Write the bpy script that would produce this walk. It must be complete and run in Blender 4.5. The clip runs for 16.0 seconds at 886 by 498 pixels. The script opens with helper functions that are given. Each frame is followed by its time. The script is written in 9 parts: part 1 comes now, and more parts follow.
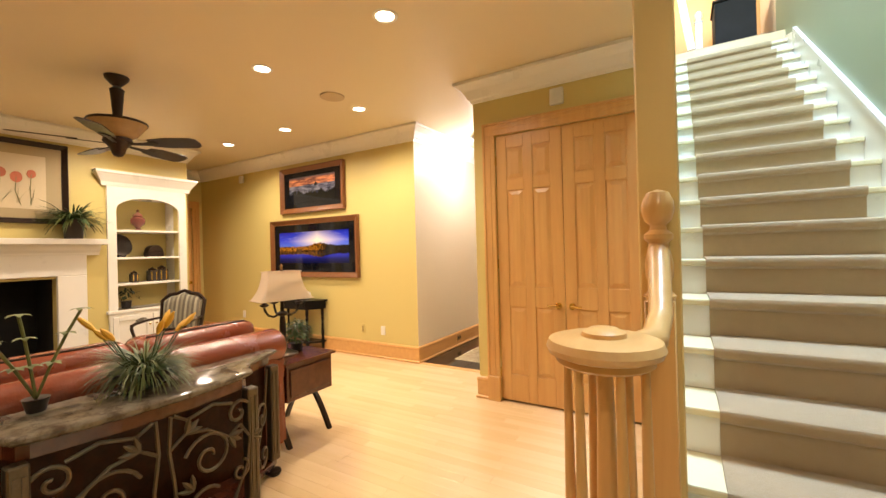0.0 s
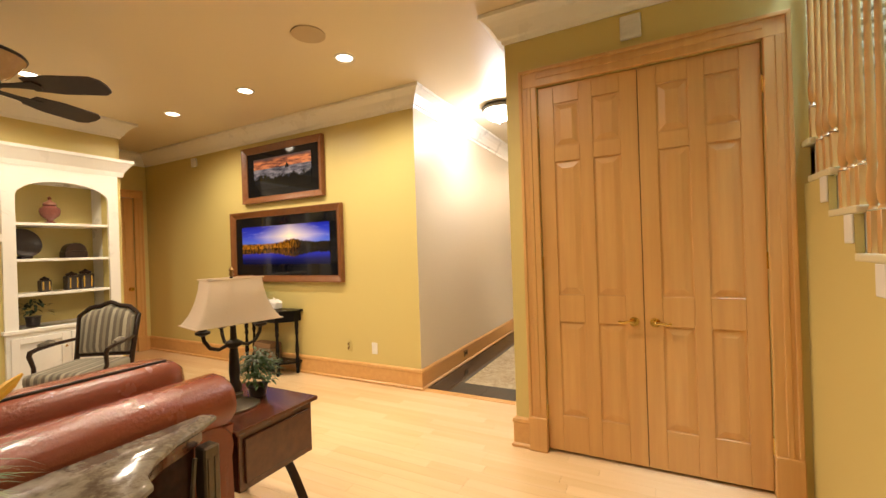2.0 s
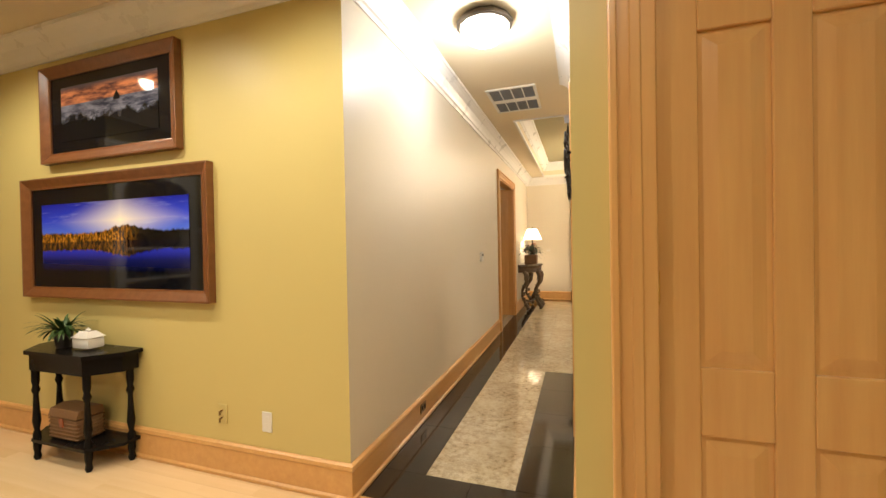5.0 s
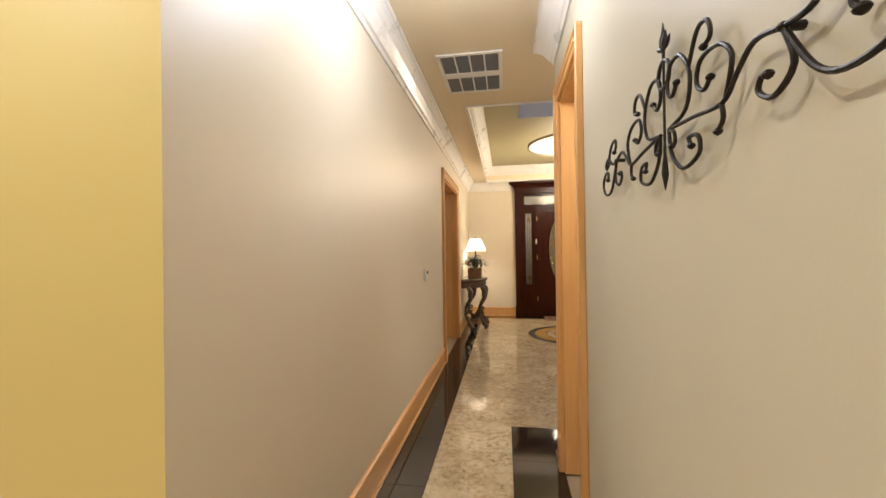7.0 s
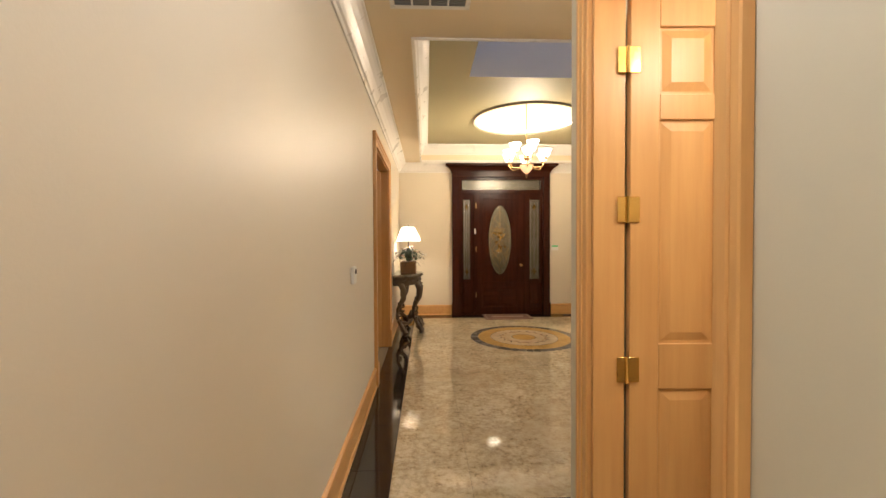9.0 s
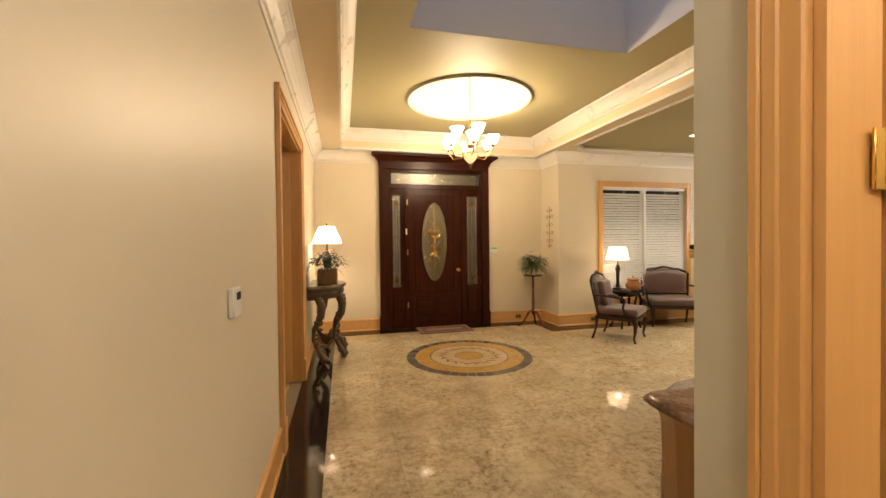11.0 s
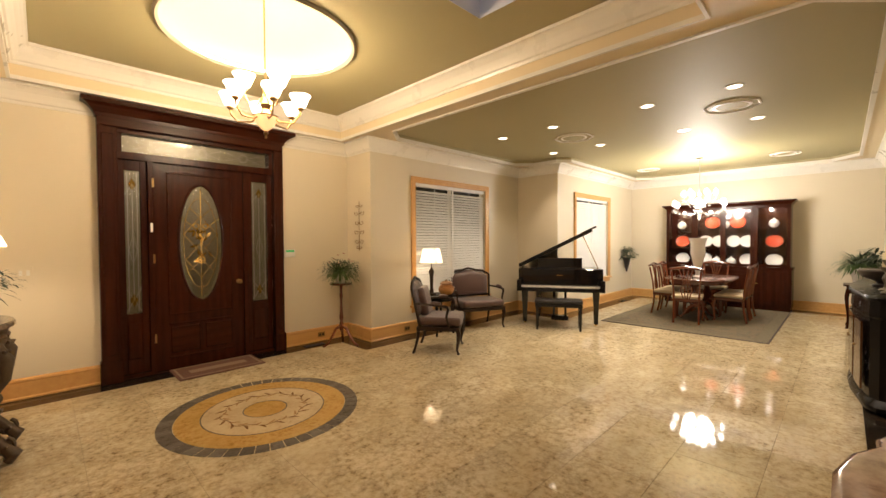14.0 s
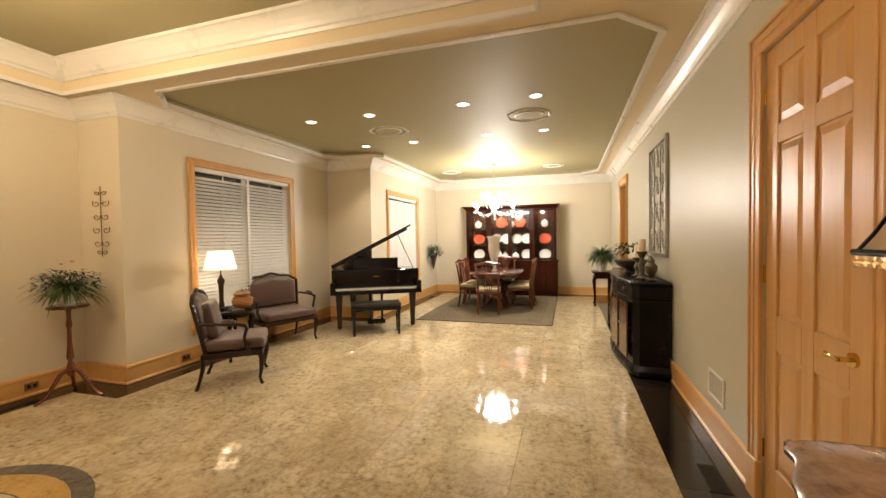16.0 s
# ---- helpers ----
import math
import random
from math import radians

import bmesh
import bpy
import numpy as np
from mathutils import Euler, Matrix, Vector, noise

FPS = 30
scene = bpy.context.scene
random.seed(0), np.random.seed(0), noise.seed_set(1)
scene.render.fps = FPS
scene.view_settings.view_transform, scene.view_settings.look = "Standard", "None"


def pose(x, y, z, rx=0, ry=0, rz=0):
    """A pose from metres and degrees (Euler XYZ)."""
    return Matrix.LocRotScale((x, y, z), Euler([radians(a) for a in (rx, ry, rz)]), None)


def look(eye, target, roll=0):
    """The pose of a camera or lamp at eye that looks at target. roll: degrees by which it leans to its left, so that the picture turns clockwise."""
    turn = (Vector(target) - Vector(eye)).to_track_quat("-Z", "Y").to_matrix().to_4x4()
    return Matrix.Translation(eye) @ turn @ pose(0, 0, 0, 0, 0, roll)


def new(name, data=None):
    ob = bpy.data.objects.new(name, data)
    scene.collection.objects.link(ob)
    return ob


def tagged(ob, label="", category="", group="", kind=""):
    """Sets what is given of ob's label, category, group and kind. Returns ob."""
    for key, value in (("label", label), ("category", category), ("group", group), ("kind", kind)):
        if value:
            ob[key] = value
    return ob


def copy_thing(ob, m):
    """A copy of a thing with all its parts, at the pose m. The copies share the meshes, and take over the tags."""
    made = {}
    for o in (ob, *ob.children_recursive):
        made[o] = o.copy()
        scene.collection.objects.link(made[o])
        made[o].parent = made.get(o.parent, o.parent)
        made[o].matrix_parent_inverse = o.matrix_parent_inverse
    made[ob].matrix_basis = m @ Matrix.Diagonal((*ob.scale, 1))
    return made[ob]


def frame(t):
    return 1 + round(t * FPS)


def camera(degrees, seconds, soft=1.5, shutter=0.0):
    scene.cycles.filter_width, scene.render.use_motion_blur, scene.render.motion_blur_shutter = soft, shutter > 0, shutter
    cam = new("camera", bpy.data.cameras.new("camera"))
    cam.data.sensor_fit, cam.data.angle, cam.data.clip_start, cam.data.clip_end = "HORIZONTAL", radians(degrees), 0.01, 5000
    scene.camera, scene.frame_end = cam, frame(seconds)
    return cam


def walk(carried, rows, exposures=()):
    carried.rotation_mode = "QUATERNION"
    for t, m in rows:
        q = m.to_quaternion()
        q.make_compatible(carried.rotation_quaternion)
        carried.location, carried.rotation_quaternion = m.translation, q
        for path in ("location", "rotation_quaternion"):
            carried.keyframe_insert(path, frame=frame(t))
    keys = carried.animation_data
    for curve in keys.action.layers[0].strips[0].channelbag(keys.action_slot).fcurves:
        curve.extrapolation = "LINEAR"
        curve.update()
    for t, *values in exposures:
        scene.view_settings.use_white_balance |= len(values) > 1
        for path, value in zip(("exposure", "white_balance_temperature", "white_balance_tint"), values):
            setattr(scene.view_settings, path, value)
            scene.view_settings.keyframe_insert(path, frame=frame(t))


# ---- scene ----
cam = camera(95.7, 16.0)
PATH = [
    (0, (0.064, -0.054, 1.405), (-0.956, 1.667, 1.412), -1.5),
    (0.5, (-0.15, 0.125, 1.402), (-1.136, 1.865, 1.432), -1.9),
    (1, (-0.362, 0.293, 1.392), (-1.316, 2.051, 1.427), -2.1),
    (1.5, (-0.563, 0.472, 1.389), (-1.493, 2.242, 1.419), -2.1),
    (2, (-0.75, 0.692, 1.386), (-1.666, 2.47, 1.386), -1.9),
    (2.5, (-0.923, 0.91, 1.387), (-1.82, 2.697, 1.358), -1.5),
    (3, (-1.111, 1.145, 1.381), (-1.972, 2.949, 1.327), -0.6),
    (3.5, (-1.256, 1.374, 1.39), (-2.064, 3.203, 1.329), -0.1),
    (4, (-1.365, 1.663, 1.392), (-2.143, 3.505, 1.338), -0.3),
    (4.5, (-1.487, 1.91, 1.391), (-2.187, 3.783, 1.355), -0.7),
    (4.7, (-1.531, 2.028, 1.39), (-2.207, 3.91, 1.36), -0.9),
    (6.8, (-1.941, 3.148, 1.465), (-2.29, 5.117, 1.474), -0.7),
    (7, (-1.979, 3.253, 1.463), (-2.286, 5.229, 1.474), -0.8),
    (7.5, (-2.059, 3.542, 1.473), (-2.277, 5.53, 1.472), -0.5),
    (8, (-2.131, 3.825, 1.464), (-2.246, 5.822, 1.449), -0.2),
    (8.2, (-2.167, 3.949, 1.469), (-2.238, 5.947, 1.444), -0.2),
    (10.5, (-2.34, 5.225, 1.445), (-1.972, 7.19, 1.397), -0.5),
    (11, (-2.354, 5.493, 1.453), (-1.87, 7.433, 1.423), -0.6),
    (11.5, (-2.36, 5.715, 1.45), (-1.755, 7.621, 1.444), -0.6),
    (12, (-2.391, 5.984, 1.438), (-1.63, 7.833, 1.445), -0.6),
    (12.5, (-2.382, 6.208, 1.442), (-1.454, 7.98, 1.446), -0.8),
    (13, (-2.319, 6.425, 1.469), (-1.237, 8.107, 1.451), -0.7),
    (13.5, (-2.262, 6.601, 1.486), (-1.015, 8.164, 1.456), -0.6),
    (14, (-2.18, 6.776, 1.494), (-0.765, 8.189, 1.449), -0.3),
    (14.5, (-2.087, 6.915, 1.487), (-0.508, 8.142, 1.439), -0.4),
    (15, (-1.986, 7.031, 1.479), (-0.273, 8.062, 1.428), -0.7),
    (15.5, (-1.869, 7.14, 1.488), (-0.043, 7.956, 1.431), -0.9),
    (16, (-1.76, 7.248, 1.481), (0.148, 7.844, 1.426), -0.9),
]
EXPOSURES = [(0, 0.38, 6450, 20), (1.5, 0.25, 6450, 18), (3.0, 0.03, 6250, 14), (4.7, -0.05, 6100, 12), (6.8, -0.26, 5600, 13), (8.2, -0.25, 5600, 14), (10.5, -0.21, 6400, 14), (12.0, -0.32, 6600, 15), (14.5, -0.43, 6500, 15), (16, -0.37, 6400, 14)]
walk(cam, [(t, look(eye, target, roll)) for t, eye, target, roll in PATH], EXPOSURES)
# ---- world and lights ----
world = bpy.data.worlds.new("dusk")
world.use_nodes = True
scene.world = world
wn = world.node_tree.nodes
wn["Background"].inputs[0].default_value = (0.33, 0.48, 0.78, 1)
wn["Background"].inputs[1].default_value = 1.0


def lamp(name, kind, place, watts, colour=(1.0, 0.74, 0.42), size=0.05, spot=150, turn=(0, 0, 0)):
    data = bpy.data.lights.new(name, kind)
    data.energy, data.color = watts, colour
    if kind == "AREA":
        data.shape, data.size = "DISK", size
    else:
        data.shadow_soft_size = size
    if kind == "SPOT":
        data.spot_size, data.spot_blend = radians(spot), 0.7
    ob = new(name, data)
    ob.location = place
    ob.rotation_euler = [radians(a) for a in turn]
    return ob


WARM, SOFT, COOL = (1.0, 0.87, 0.64), (1.0, 0.79, 0.53), (1.0, 0.91, 0.76)
CEIL = 2.975
# the last three are unseen; the final one is added to light the risers
LIVING_DOWN = [(-1.59, 2.06), (-2.93, 2.09), (-2.92, 3.26), (-4.17, 3.28), (-5.38, 3.28), (-5.36, 2.12), (-2.93, 0.2), (-5.36, 0.2), (0.45, -0.5)]
DINING_DOWN = [(x, y) for x in (2.86, 4.38) for y in (10.5, 9.64, 8.42, 7.58)]
for x, y in LIVING_DOWN:
    lamp("downlight_lamp", "SPOT", (x, y, CEIL - 0.04), (44 if y < 0 else 47) if x > -2.0 else (86 if x > -4.0 else 64), WARM, 0.05, 158)
for x, y in DINING_DOWN:
    lamp("downlight_lamp", "SPOT", (x, y, CEIL + 0.02), 92, (1.0, 0.83, 0.60), 0.05, 104)
lamp("hall_lamp_bulb", "POINT", (-2.2, 5.0, CEIL - 0.25), 31, (0.95, 0.96, 0.98), 0.12)
lamp("chandelier_bulbs", "POINT", (-0.74, 10.42, 2.84), 165, (1.0, 0.77, 0.48), 0.22)
lamp("dining_chandelier_bulbs", "POINT", (6.78, 8.74, 2.20), 350, COOL, 0.25)
# cool light added above the stair; its source is unseen and not built
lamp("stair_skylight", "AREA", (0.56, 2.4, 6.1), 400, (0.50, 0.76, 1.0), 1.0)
# added lamp without a fixture, brightens the open hall door
lamp("closet_room_lamp", "POINT", (-0.95, 5.15, 2.45), 27, (1.0, 0.84, 0.62), 0.12)
# fill with no fixture, added so the upper landing is not dark
lamp("upper_hall_lamp", "POINT", (0.3, 6.4, 5.2), 60, WARM, 0.2)

# ---- materials ----


def nodes_of(name):
    m = bpy.data.materials.new(name)
    m.use_nodes = True
    return m, m.node_tree.nodes, m.node_tree.links, m.node_tree.nodes["Principled BSDF"]


def mix_colour(N, L, fac, a, b):
    n = N.new("ShaderNodeMix")
    n.data_type = "RGBA"
    for sock, v in ((n.inputs[6], a), (n.inputs[7], b)):
        if isinstance(v, tuple):
            sock.default_value = (*v, 1)
        else:
            L.new(v, sock)
    if isinstance(fac, float):
        n.inputs[0].default_value = fac
    else:
        L.new(fac, n.inputs[0])
    return n.outputs[2]


def noise_node(N, L, coord, scale, detail=4.0, rough=0.6, stretch=None):
    if stretch:
        mp = N.new("ShaderNodeMapping")
        mp.inputs["Scale"].default_value = stretch
        L.new(coord, mp.inputs[0])
        coord = mp.outputs[0]
    n = N.new("ShaderNodeTexNoise")
    n.inputs["Scale"].default_value, n.inputs["Detail"].default_value, n.inputs["Roughness"].default_value = scale, detail, rough
    L.new(coord, n.inputs["Vector"])
    return n.outputs["Fac"]


def ramp(N, L, fac, stops):
    r = N.new("ShaderNodeValToRGB")
    el = r.color_ramp.elements
    while len(el) < len(stops):
        el.new(0.5)
    for e, (p, c) in zip(el, stops):
        e.position, e.color = p, (*c, 1)
    L.new(fac, r.inputs[0])
    return r.outputs[0]


def mix_tuple(a, b, k):
    return tuple(u * (1 - k) + v * k for u, v in zip(a, b))


def scaled(c, k):
    return tuple(min(1.0, v * k) for v in c)


def bump(N, L, bsdf, fac, strength, distance=0.01):
    b = N.new("ShaderNodeBump")
    b.inputs["Strength"].default_value, b.inputs["Distance"].default_value = strength, distance
    L.new(fac, b.inputs["Height"])
    L.new(b.outputs[0], bsdf.inputs["Normal"])


def plain(name, colour, rough=0.5, metal=0.0, var=0.12, scale=3.0, grain=60.0, relief=0.08, coat=0.0, sheen=0.0):
    """Paint, metal, stone or cloth: a base colour that varies at two scales, with fine relief."""
    m, N, L, b = nodes_of(name)
    co = N.new("ShaderNodeTexCoord").outputs["Object"]
    big, fine = noise_node(N, L, co, scale), noise_node(N, L, co, grain, 3.0)
    c = mix_colour(N, L, big, scaled(colour, 1 - var), scaled(colour, 1 + var))
    c = mix_colour(N, L, fine, c, scaled(colour, 1 - var * 0.6))
    mixn = c
    L.new(mixn, b.inputs["Base Color"])
    b.inputs["Metallic"].default_value = metal
    rr = N.new("ShaderNodeMapRange")
    rr.inputs[3].default_value, rr.inputs[4].default_value = max(0.02, rough * 0.85), min(1.0, rough * 1.18)
    L.new(big, rr.inputs[0])
    L.new(rr.outputs[0], b.inputs["Roughness"])
    b.inputs["Coat Weight"].default_value = coat
    b.inputs["Sheen Weight"].default_value = sheen
    if relief:
        bump(N, L, b, fine, relief)
    return m


def wood(name, dark, light, rough=0.35, along=2, coat=0.0, pieces=False, scale=1.0):
    """Timber with its grain along one axis of the piece."""
    m, N, L, b = nodes_of(name)
    co = N.new("ShaderNodeTexCoord").outputs["Object"]
    if pieces:
        shift = N.new("ShaderNodeVectorMath")
        shift.operation = "ADD"
        rnd = N.new("ShaderNodeObjectInfo").outputs["Random"]
        isl = N.new("ShaderNodeNewGeometry").outputs["Random Per Island"]
        sm = N.new("ShaderNodeMath")
        sm.operation = "MULTIPLY_ADD"
        L.new(rnd, sm.inputs[0])
        sm.inputs[1].default_value = 31.0
        sc = N.new("ShaderNodeMath")
        sc.operation = "MULTIPLY_ADD"
        sc.inputs[1].default_value = 17.0
        L.new(isl, sc.inputs[0])
        sc.inputs[2].default_value = 0.0
        L.new(sc.outputs[0], sm.inputs[2])
        L.new(co, shift.inputs[0])
        L.new(sm.outputs[0], shift.inputs[1])
        co = shift.outputs[0]
    st = [9.0 * scale, 9.0 * scale, 9.0 * scale]
    st[along] = 0.55 * scale
    g1 = noise_node(N, L, co, 2.2, 5.0, 0.6, tuple(st))
    g2 = noise_node(N, L, co, 14.0, 3.0, 0.7, tuple(st))
    c = ramp(N, L, g1, [(0.3, dark), (0.7, light)])
    c = mix_colour(N, L, g2, c, mix_colour(N, L, 0.5, dark, light))
    if pieces:
        tone = N.new("ShaderNodeMath")
        tone.operation = "FRACT"
        L.new(sm.outputs[0], tone.inputs[0])
        c2 = mix_colour(N, L, tone.outputs[0], scaled(dark, 0.92), scaled(light, 1.05))
        c = mix_colour(N, L, 0.35, c, c2)
    L.new(c, b.inputs["Base Color"])
    b.inputs["Roughness"].default_value = rough
    b.inputs["Coat Weight"].default_value = coat
    b.inputs["Coat Roughness"].default_value = 0.12
    bump(N, L, b, g2, 0.05)
    return m


def granite(name, a, b2, c3, rough=0.06, scale=22.0, veins=0.0, tone=0.0):
    """Polished stone with crystals of three colours; tone: how far one piece differs from the next."""
    m, N, L, b = nodes_of(name)
    tc = N.new("ShaderNodeNewGeometry").outputs["Position"]
    n1, n2, n3 = noise_node(N, L, tc, scale, 7.0, 0.72), noise_node(N, L, tc, scale * 3.1, 4.0, 0.7), noise_node(N, L, tc, 1.3, 3.0)
    col = ramp(N, L, n1, [(0.36, c3), (0.44, a), (0.52, mix_tuple(a, b2, 0.6)), (0.62, b2)])
    fleck = ramp(N, L, n2, [(0.53, (0.0, 0.0, 0.0)), (0.70, (0.4, 0.4, 0.4))])
    col = mix_colour(N, L, fleck, col, mix_tuple(a, c3, 0.6))
    vo = N.new("ShaderNodeTexVoronoi")
    vo.inputs["Scale"].default_value = scale * 0.9
    L.new(tc, vo.inputs["Vector"])
    pale = ramp(N, L, vo.outputs["Distance"], [(0.12, (0.06, 0.06, 0.06)), (0.45, (0.0, 0.0, 0.0))])
    col = mix_colour(N, L, pale, col, scaled(b2, 1.12))
    cloud = ramp(N, L, n3, [(0.38, (0.0, 0.0, 0.0)), (0.64, (0.6, 0.6, 0.6))])
    col = mix_colour(N, L, cloud, col, scaled(a, 0.95))
    drift = ramp(N, L, noise_node(N, L, tc, 4.5, 4.0, 0.65), [(0.40, (0.0, 0.0, 0.0)), (0.66, (0.55, 0.55, 0.55))])
    col = mix_colour(N, L, drift, col, scaled(b2, 1.05))
    if veins:
        v = noise_node(N, L, tc, 2.6, 8.0, 0.7)
        vv = ramp(N, L, v, [(0.47, (0, 0, 0)), (0.5, (1, 1, 1)), (0.53, (0, 0, 0))])
        vf = N.new("ShaderNodeMath")
        vf.operation = "MULTIPLY"
        vf.inputs[1].default_value = veins
        L.new(vv, vf.inputs[0])
        col = mix_colour(N, L, vf.outputs[0], col, c3)
    if tone:
        rnd = N.new("ShaderNodeMath")
        rnd.operation = "MULTIPLY"
        rnd.inputs[1].default_value = tone
        L.new(N.new("ShaderNodeObjectInfo").outputs["Random"], rnd.inputs[0])
        col = mix_colour(N, L, rnd.outputs[0], col, c3)
    L.new(col, b.inputs["Base Color"])
    b.inputs["Roughness"].default_value = rough
    b.inputs["IOR"].default_value = 1.5
    return m


def glow(name, colour, strength):
    m, N, L, b = nodes_of(name)
    b.inputs["Base Color"].default_value = (*colour, 1)
    b.inputs["Emission Color"].default_value = (*colour, 1)
    b.inputs["Emission Strength"].default_value = strength
    return m


def clear(name, colour=(1, 1, 1), rough=0.02, ior=1.45, pattern=0.0):
    m, N, L, b = nodes_of(name)
    b.inputs["Base Color"].default_value = (*colour, 1)
    b.inputs["Roughness"].default_value, b.inputs["IOR"].default_value = rough, ior
    b.inputs["Transmission Weight"].default_value = 1.0
    if pattern:
        co = N.new("ShaderNodeTexCoord").outputs["Object"]
        bump(N, L, b, noise_node(N, L, co, 30.0, 3.0), pattern)
    return m


def thin_cloth(name, colour, through_it=0.5):
    m, N, L, b = nodes_of(name)
    co = N.new("ShaderNodeTexCoord").outputs["Object"]
    w = noise_node(N, L, co, 160.0, 2.0)
    c = mix_colour(N, L, w, scaled(colour, 0.9), colour)
    L.new(c, b.inputs["Base Color"])
    b.inputs["Roughness"].default_value = 0.9
    t = N.new("ShaderNodeBsdfTranslucent")
    L.new(c, t.inputs[0])
    mx = N.new("ShaderNodeMixShader")
    mx.inputs[0].default_value = through_it
    L.new(b.outputs[0], mx.inputs[1])
    L.new(t.outputs[0], mx.inputs[2])
    L.new(mx.outputs[0], N["Material Output"].inputs[0])
    return m


def striped(name, cols, period, axis=1, rough=0.8):
    """Woven cloth with upright stripes."""
    m, N, L, b = nodes_of(name)
    co = N.new("ShaderNodeTexCoord").outputs["Object"]
    sep = N.new("ShaderNodeSeparateXYZ")
    L.new(co, sep.inputs[0])
    mu = N.new("ShaderNodeMath")
    mu.operation = "MULTIPLY"
    mu.inputs[1].default_value = 1 / period
    L.new(sep.outputs[axis], mu.inputs[0])
    fr = N.new("ShaderNodeMath")
    fr.operation = "FRACT"
    L.new(mu.outputs[0], fr.inputs[0])
    r = N.new("ShaderNodeValToRGB")
    r.color_ramp.interpolation = "CONSTANT"
    el = r.color_ramp.elements
    while len(el) < len(cols):
        el.new(0.5)
    for n, (e, c) in enumerate(zip(el, cols)):
        e.position, e.color = n / len(cols), (*c, 1)
    L.new(fr.outputs[0], r.inputs[0])
    w = noise_node(N, L, co, 120.0, 2.0)
    worn = ramp(N, L, w, [(0.3, (0.0, 0.0, 0.0)), (0.8, (0.4, 0.4, 0.4))])
    L.new(mix_colour(N, L, worn, r.outputs[0], scaled(cols[0], 0.8)), b.inputs["Base Color"])
    b.inputs["Roughness"].default_value = rough
    b.inputs["Sheen Weight"].default_value = 0.3
    bump(N, L, b, w, 0.15)
    return m


YELLOW = plain("yellow_paint", (0.615, 0.50, 0.185), 0.42, var=0.05, scale=1.4, grain=130, relief=0.05)
# lighter copy of YELLOW: the strong light on the post is in the colour
YELLOW_LIT = plain("yellow_paint_lit", (0.74, 0.52, 0.20), 0.38, var=0.05, scale=1.4, grain=130, relief=0.05)
CREAM = plain("cream_paint", (0.69, 0.615, 0.475), 0.42, var=0.04, scale=1.2, grain=140, relief=0.04)
# the same cream paint with the right-hand walls' shade put into the colour
CREAM_SHADED = plain("cream_paint_shaded", (0.55, 0.515, 0.40), 0.40, var=0.04, scale=1.2, grain=140, relief=0.04)
SAGE = plain("pale_green_paint", (0.30, 0.35, 0.23), 0.5, var=0.04, scale=1.2, grain=140, relief=0.04)
OCHRE = plain("ochre_paint", (0.55, 0.30, 0.09), 0.5, var=0.05)
CEILING = plain("ceiling_paint", (0.76, 0.64, 0.43), 0.45, var=0.04, scale=0.8, grain=120, relief=0.05)
OLIVE = plain("olive_ceiling_paint", (0.39, 0.345, 0.19), 0.60, var=0.05, scale=0.8, grain=120, relief=0.05)
WHITE = plain("white_gloss_paint", (0.80, 0.77, 0.70), 0.28, var=0.04, scale=4, grain=90, relief=0.03)
SHAFT = plain("white_flat_paint", (0.70, 0.72, 0.76), 0.6, var=0.03)
MAPLE = wood("maple_trim", (0.56, 0.285, 0.088), (0.72, 0.425, 0.15), 0.33, 2)
MAPLE_X = wood("maple_trim_level", (0.56, 0.285, 0.088), (0.72, 0.425, 0.15), 0.33, 0)
MAPLE_Y = wood("maple_trim_across", (0.56, 0.285, 0.088), (0.72, 0.425, 0.15), 0.33, 1)
PLANK = wood("maple_board", (0.74, 0.505, 0.255), (0.87, 0.66, 0.40), 0.2, 0, coat=0.5, pieces=True)
MAHOG = wood("mahogany", (0.012, 0.003, 0.002), (0.050, 0.0115, 0.004), 0.24, 2)
MAHOG_X = wood("mahogany_level", (0.012, 0.003, 0.002), (0.050, 0.0115, 0.004), 0.24, 0)
CHERRY = wood("cherry_wood", (0.07, 0.017, 0.008), (0.18, 0.047, 0.018), 0.2, 2, coat=0.5)
CHERRY_X = wood("cherry_wood_level", (0.05, 0.012, 0.006), (0.125, 0.034, 0.014), 0.2, 0, coat=0.6)
ESPRESSO = wood("dark_walnut", (0.015, 0.009, 0.006), (0.036, 0.019, 0.012), 0.33, 2, coat=0.1)
BLACKWOOD = plain("black_painted_wood", (0.009, 0.0075, 0.007), 0.26, var=0.3)
PIANO = plain("black_lacquer", (0.006, 0.006, 0.007), 0.05, var=0.2, relief=0.0, coat=0.3)
FRAMEWOOD = wood("walnut_frame", (0.13, 0.045, 0.014), (0.24, 0.095, 0.03), 0.3, 0)
LEATHER = plain("red_brown_leather", (0.24, 0.055, 0.022), 0.26, var=0.28, scale=5, grain=70, relief=0.25, coat=0.15)
IRON = plain("dark_iron", (0.035, 0.028, 0.024), 0.45, 0.7, var=0.3, scale=20, relief=0.2)
PEWTER = plain("antique_bronze", (0.15, 0.122, 0.085), 0.42, 0.75, var=0.35, scale=18, relief=0.25)
CARVED = plain("carved_brown_gilt", (0.115, 0.078, 0.045), 0.42, 0.25, var=0.5, scale=22, grain=70, relief=0.35)
BRASS = plain("polished_brass", (0.80, 0.56, 0.18), 0.16, 1.0, var=0.08, relief=0.02)
ANTIQUE = plain("antique_brass", (0.33, 0.20, 0.075), 0.3, 0.9, var=0.3, scale=25, relief=0.1)
STEEL = plain("brushed_metal", (0.5, 0.48, 0.44), 0.3, 0.9, var=0.1)
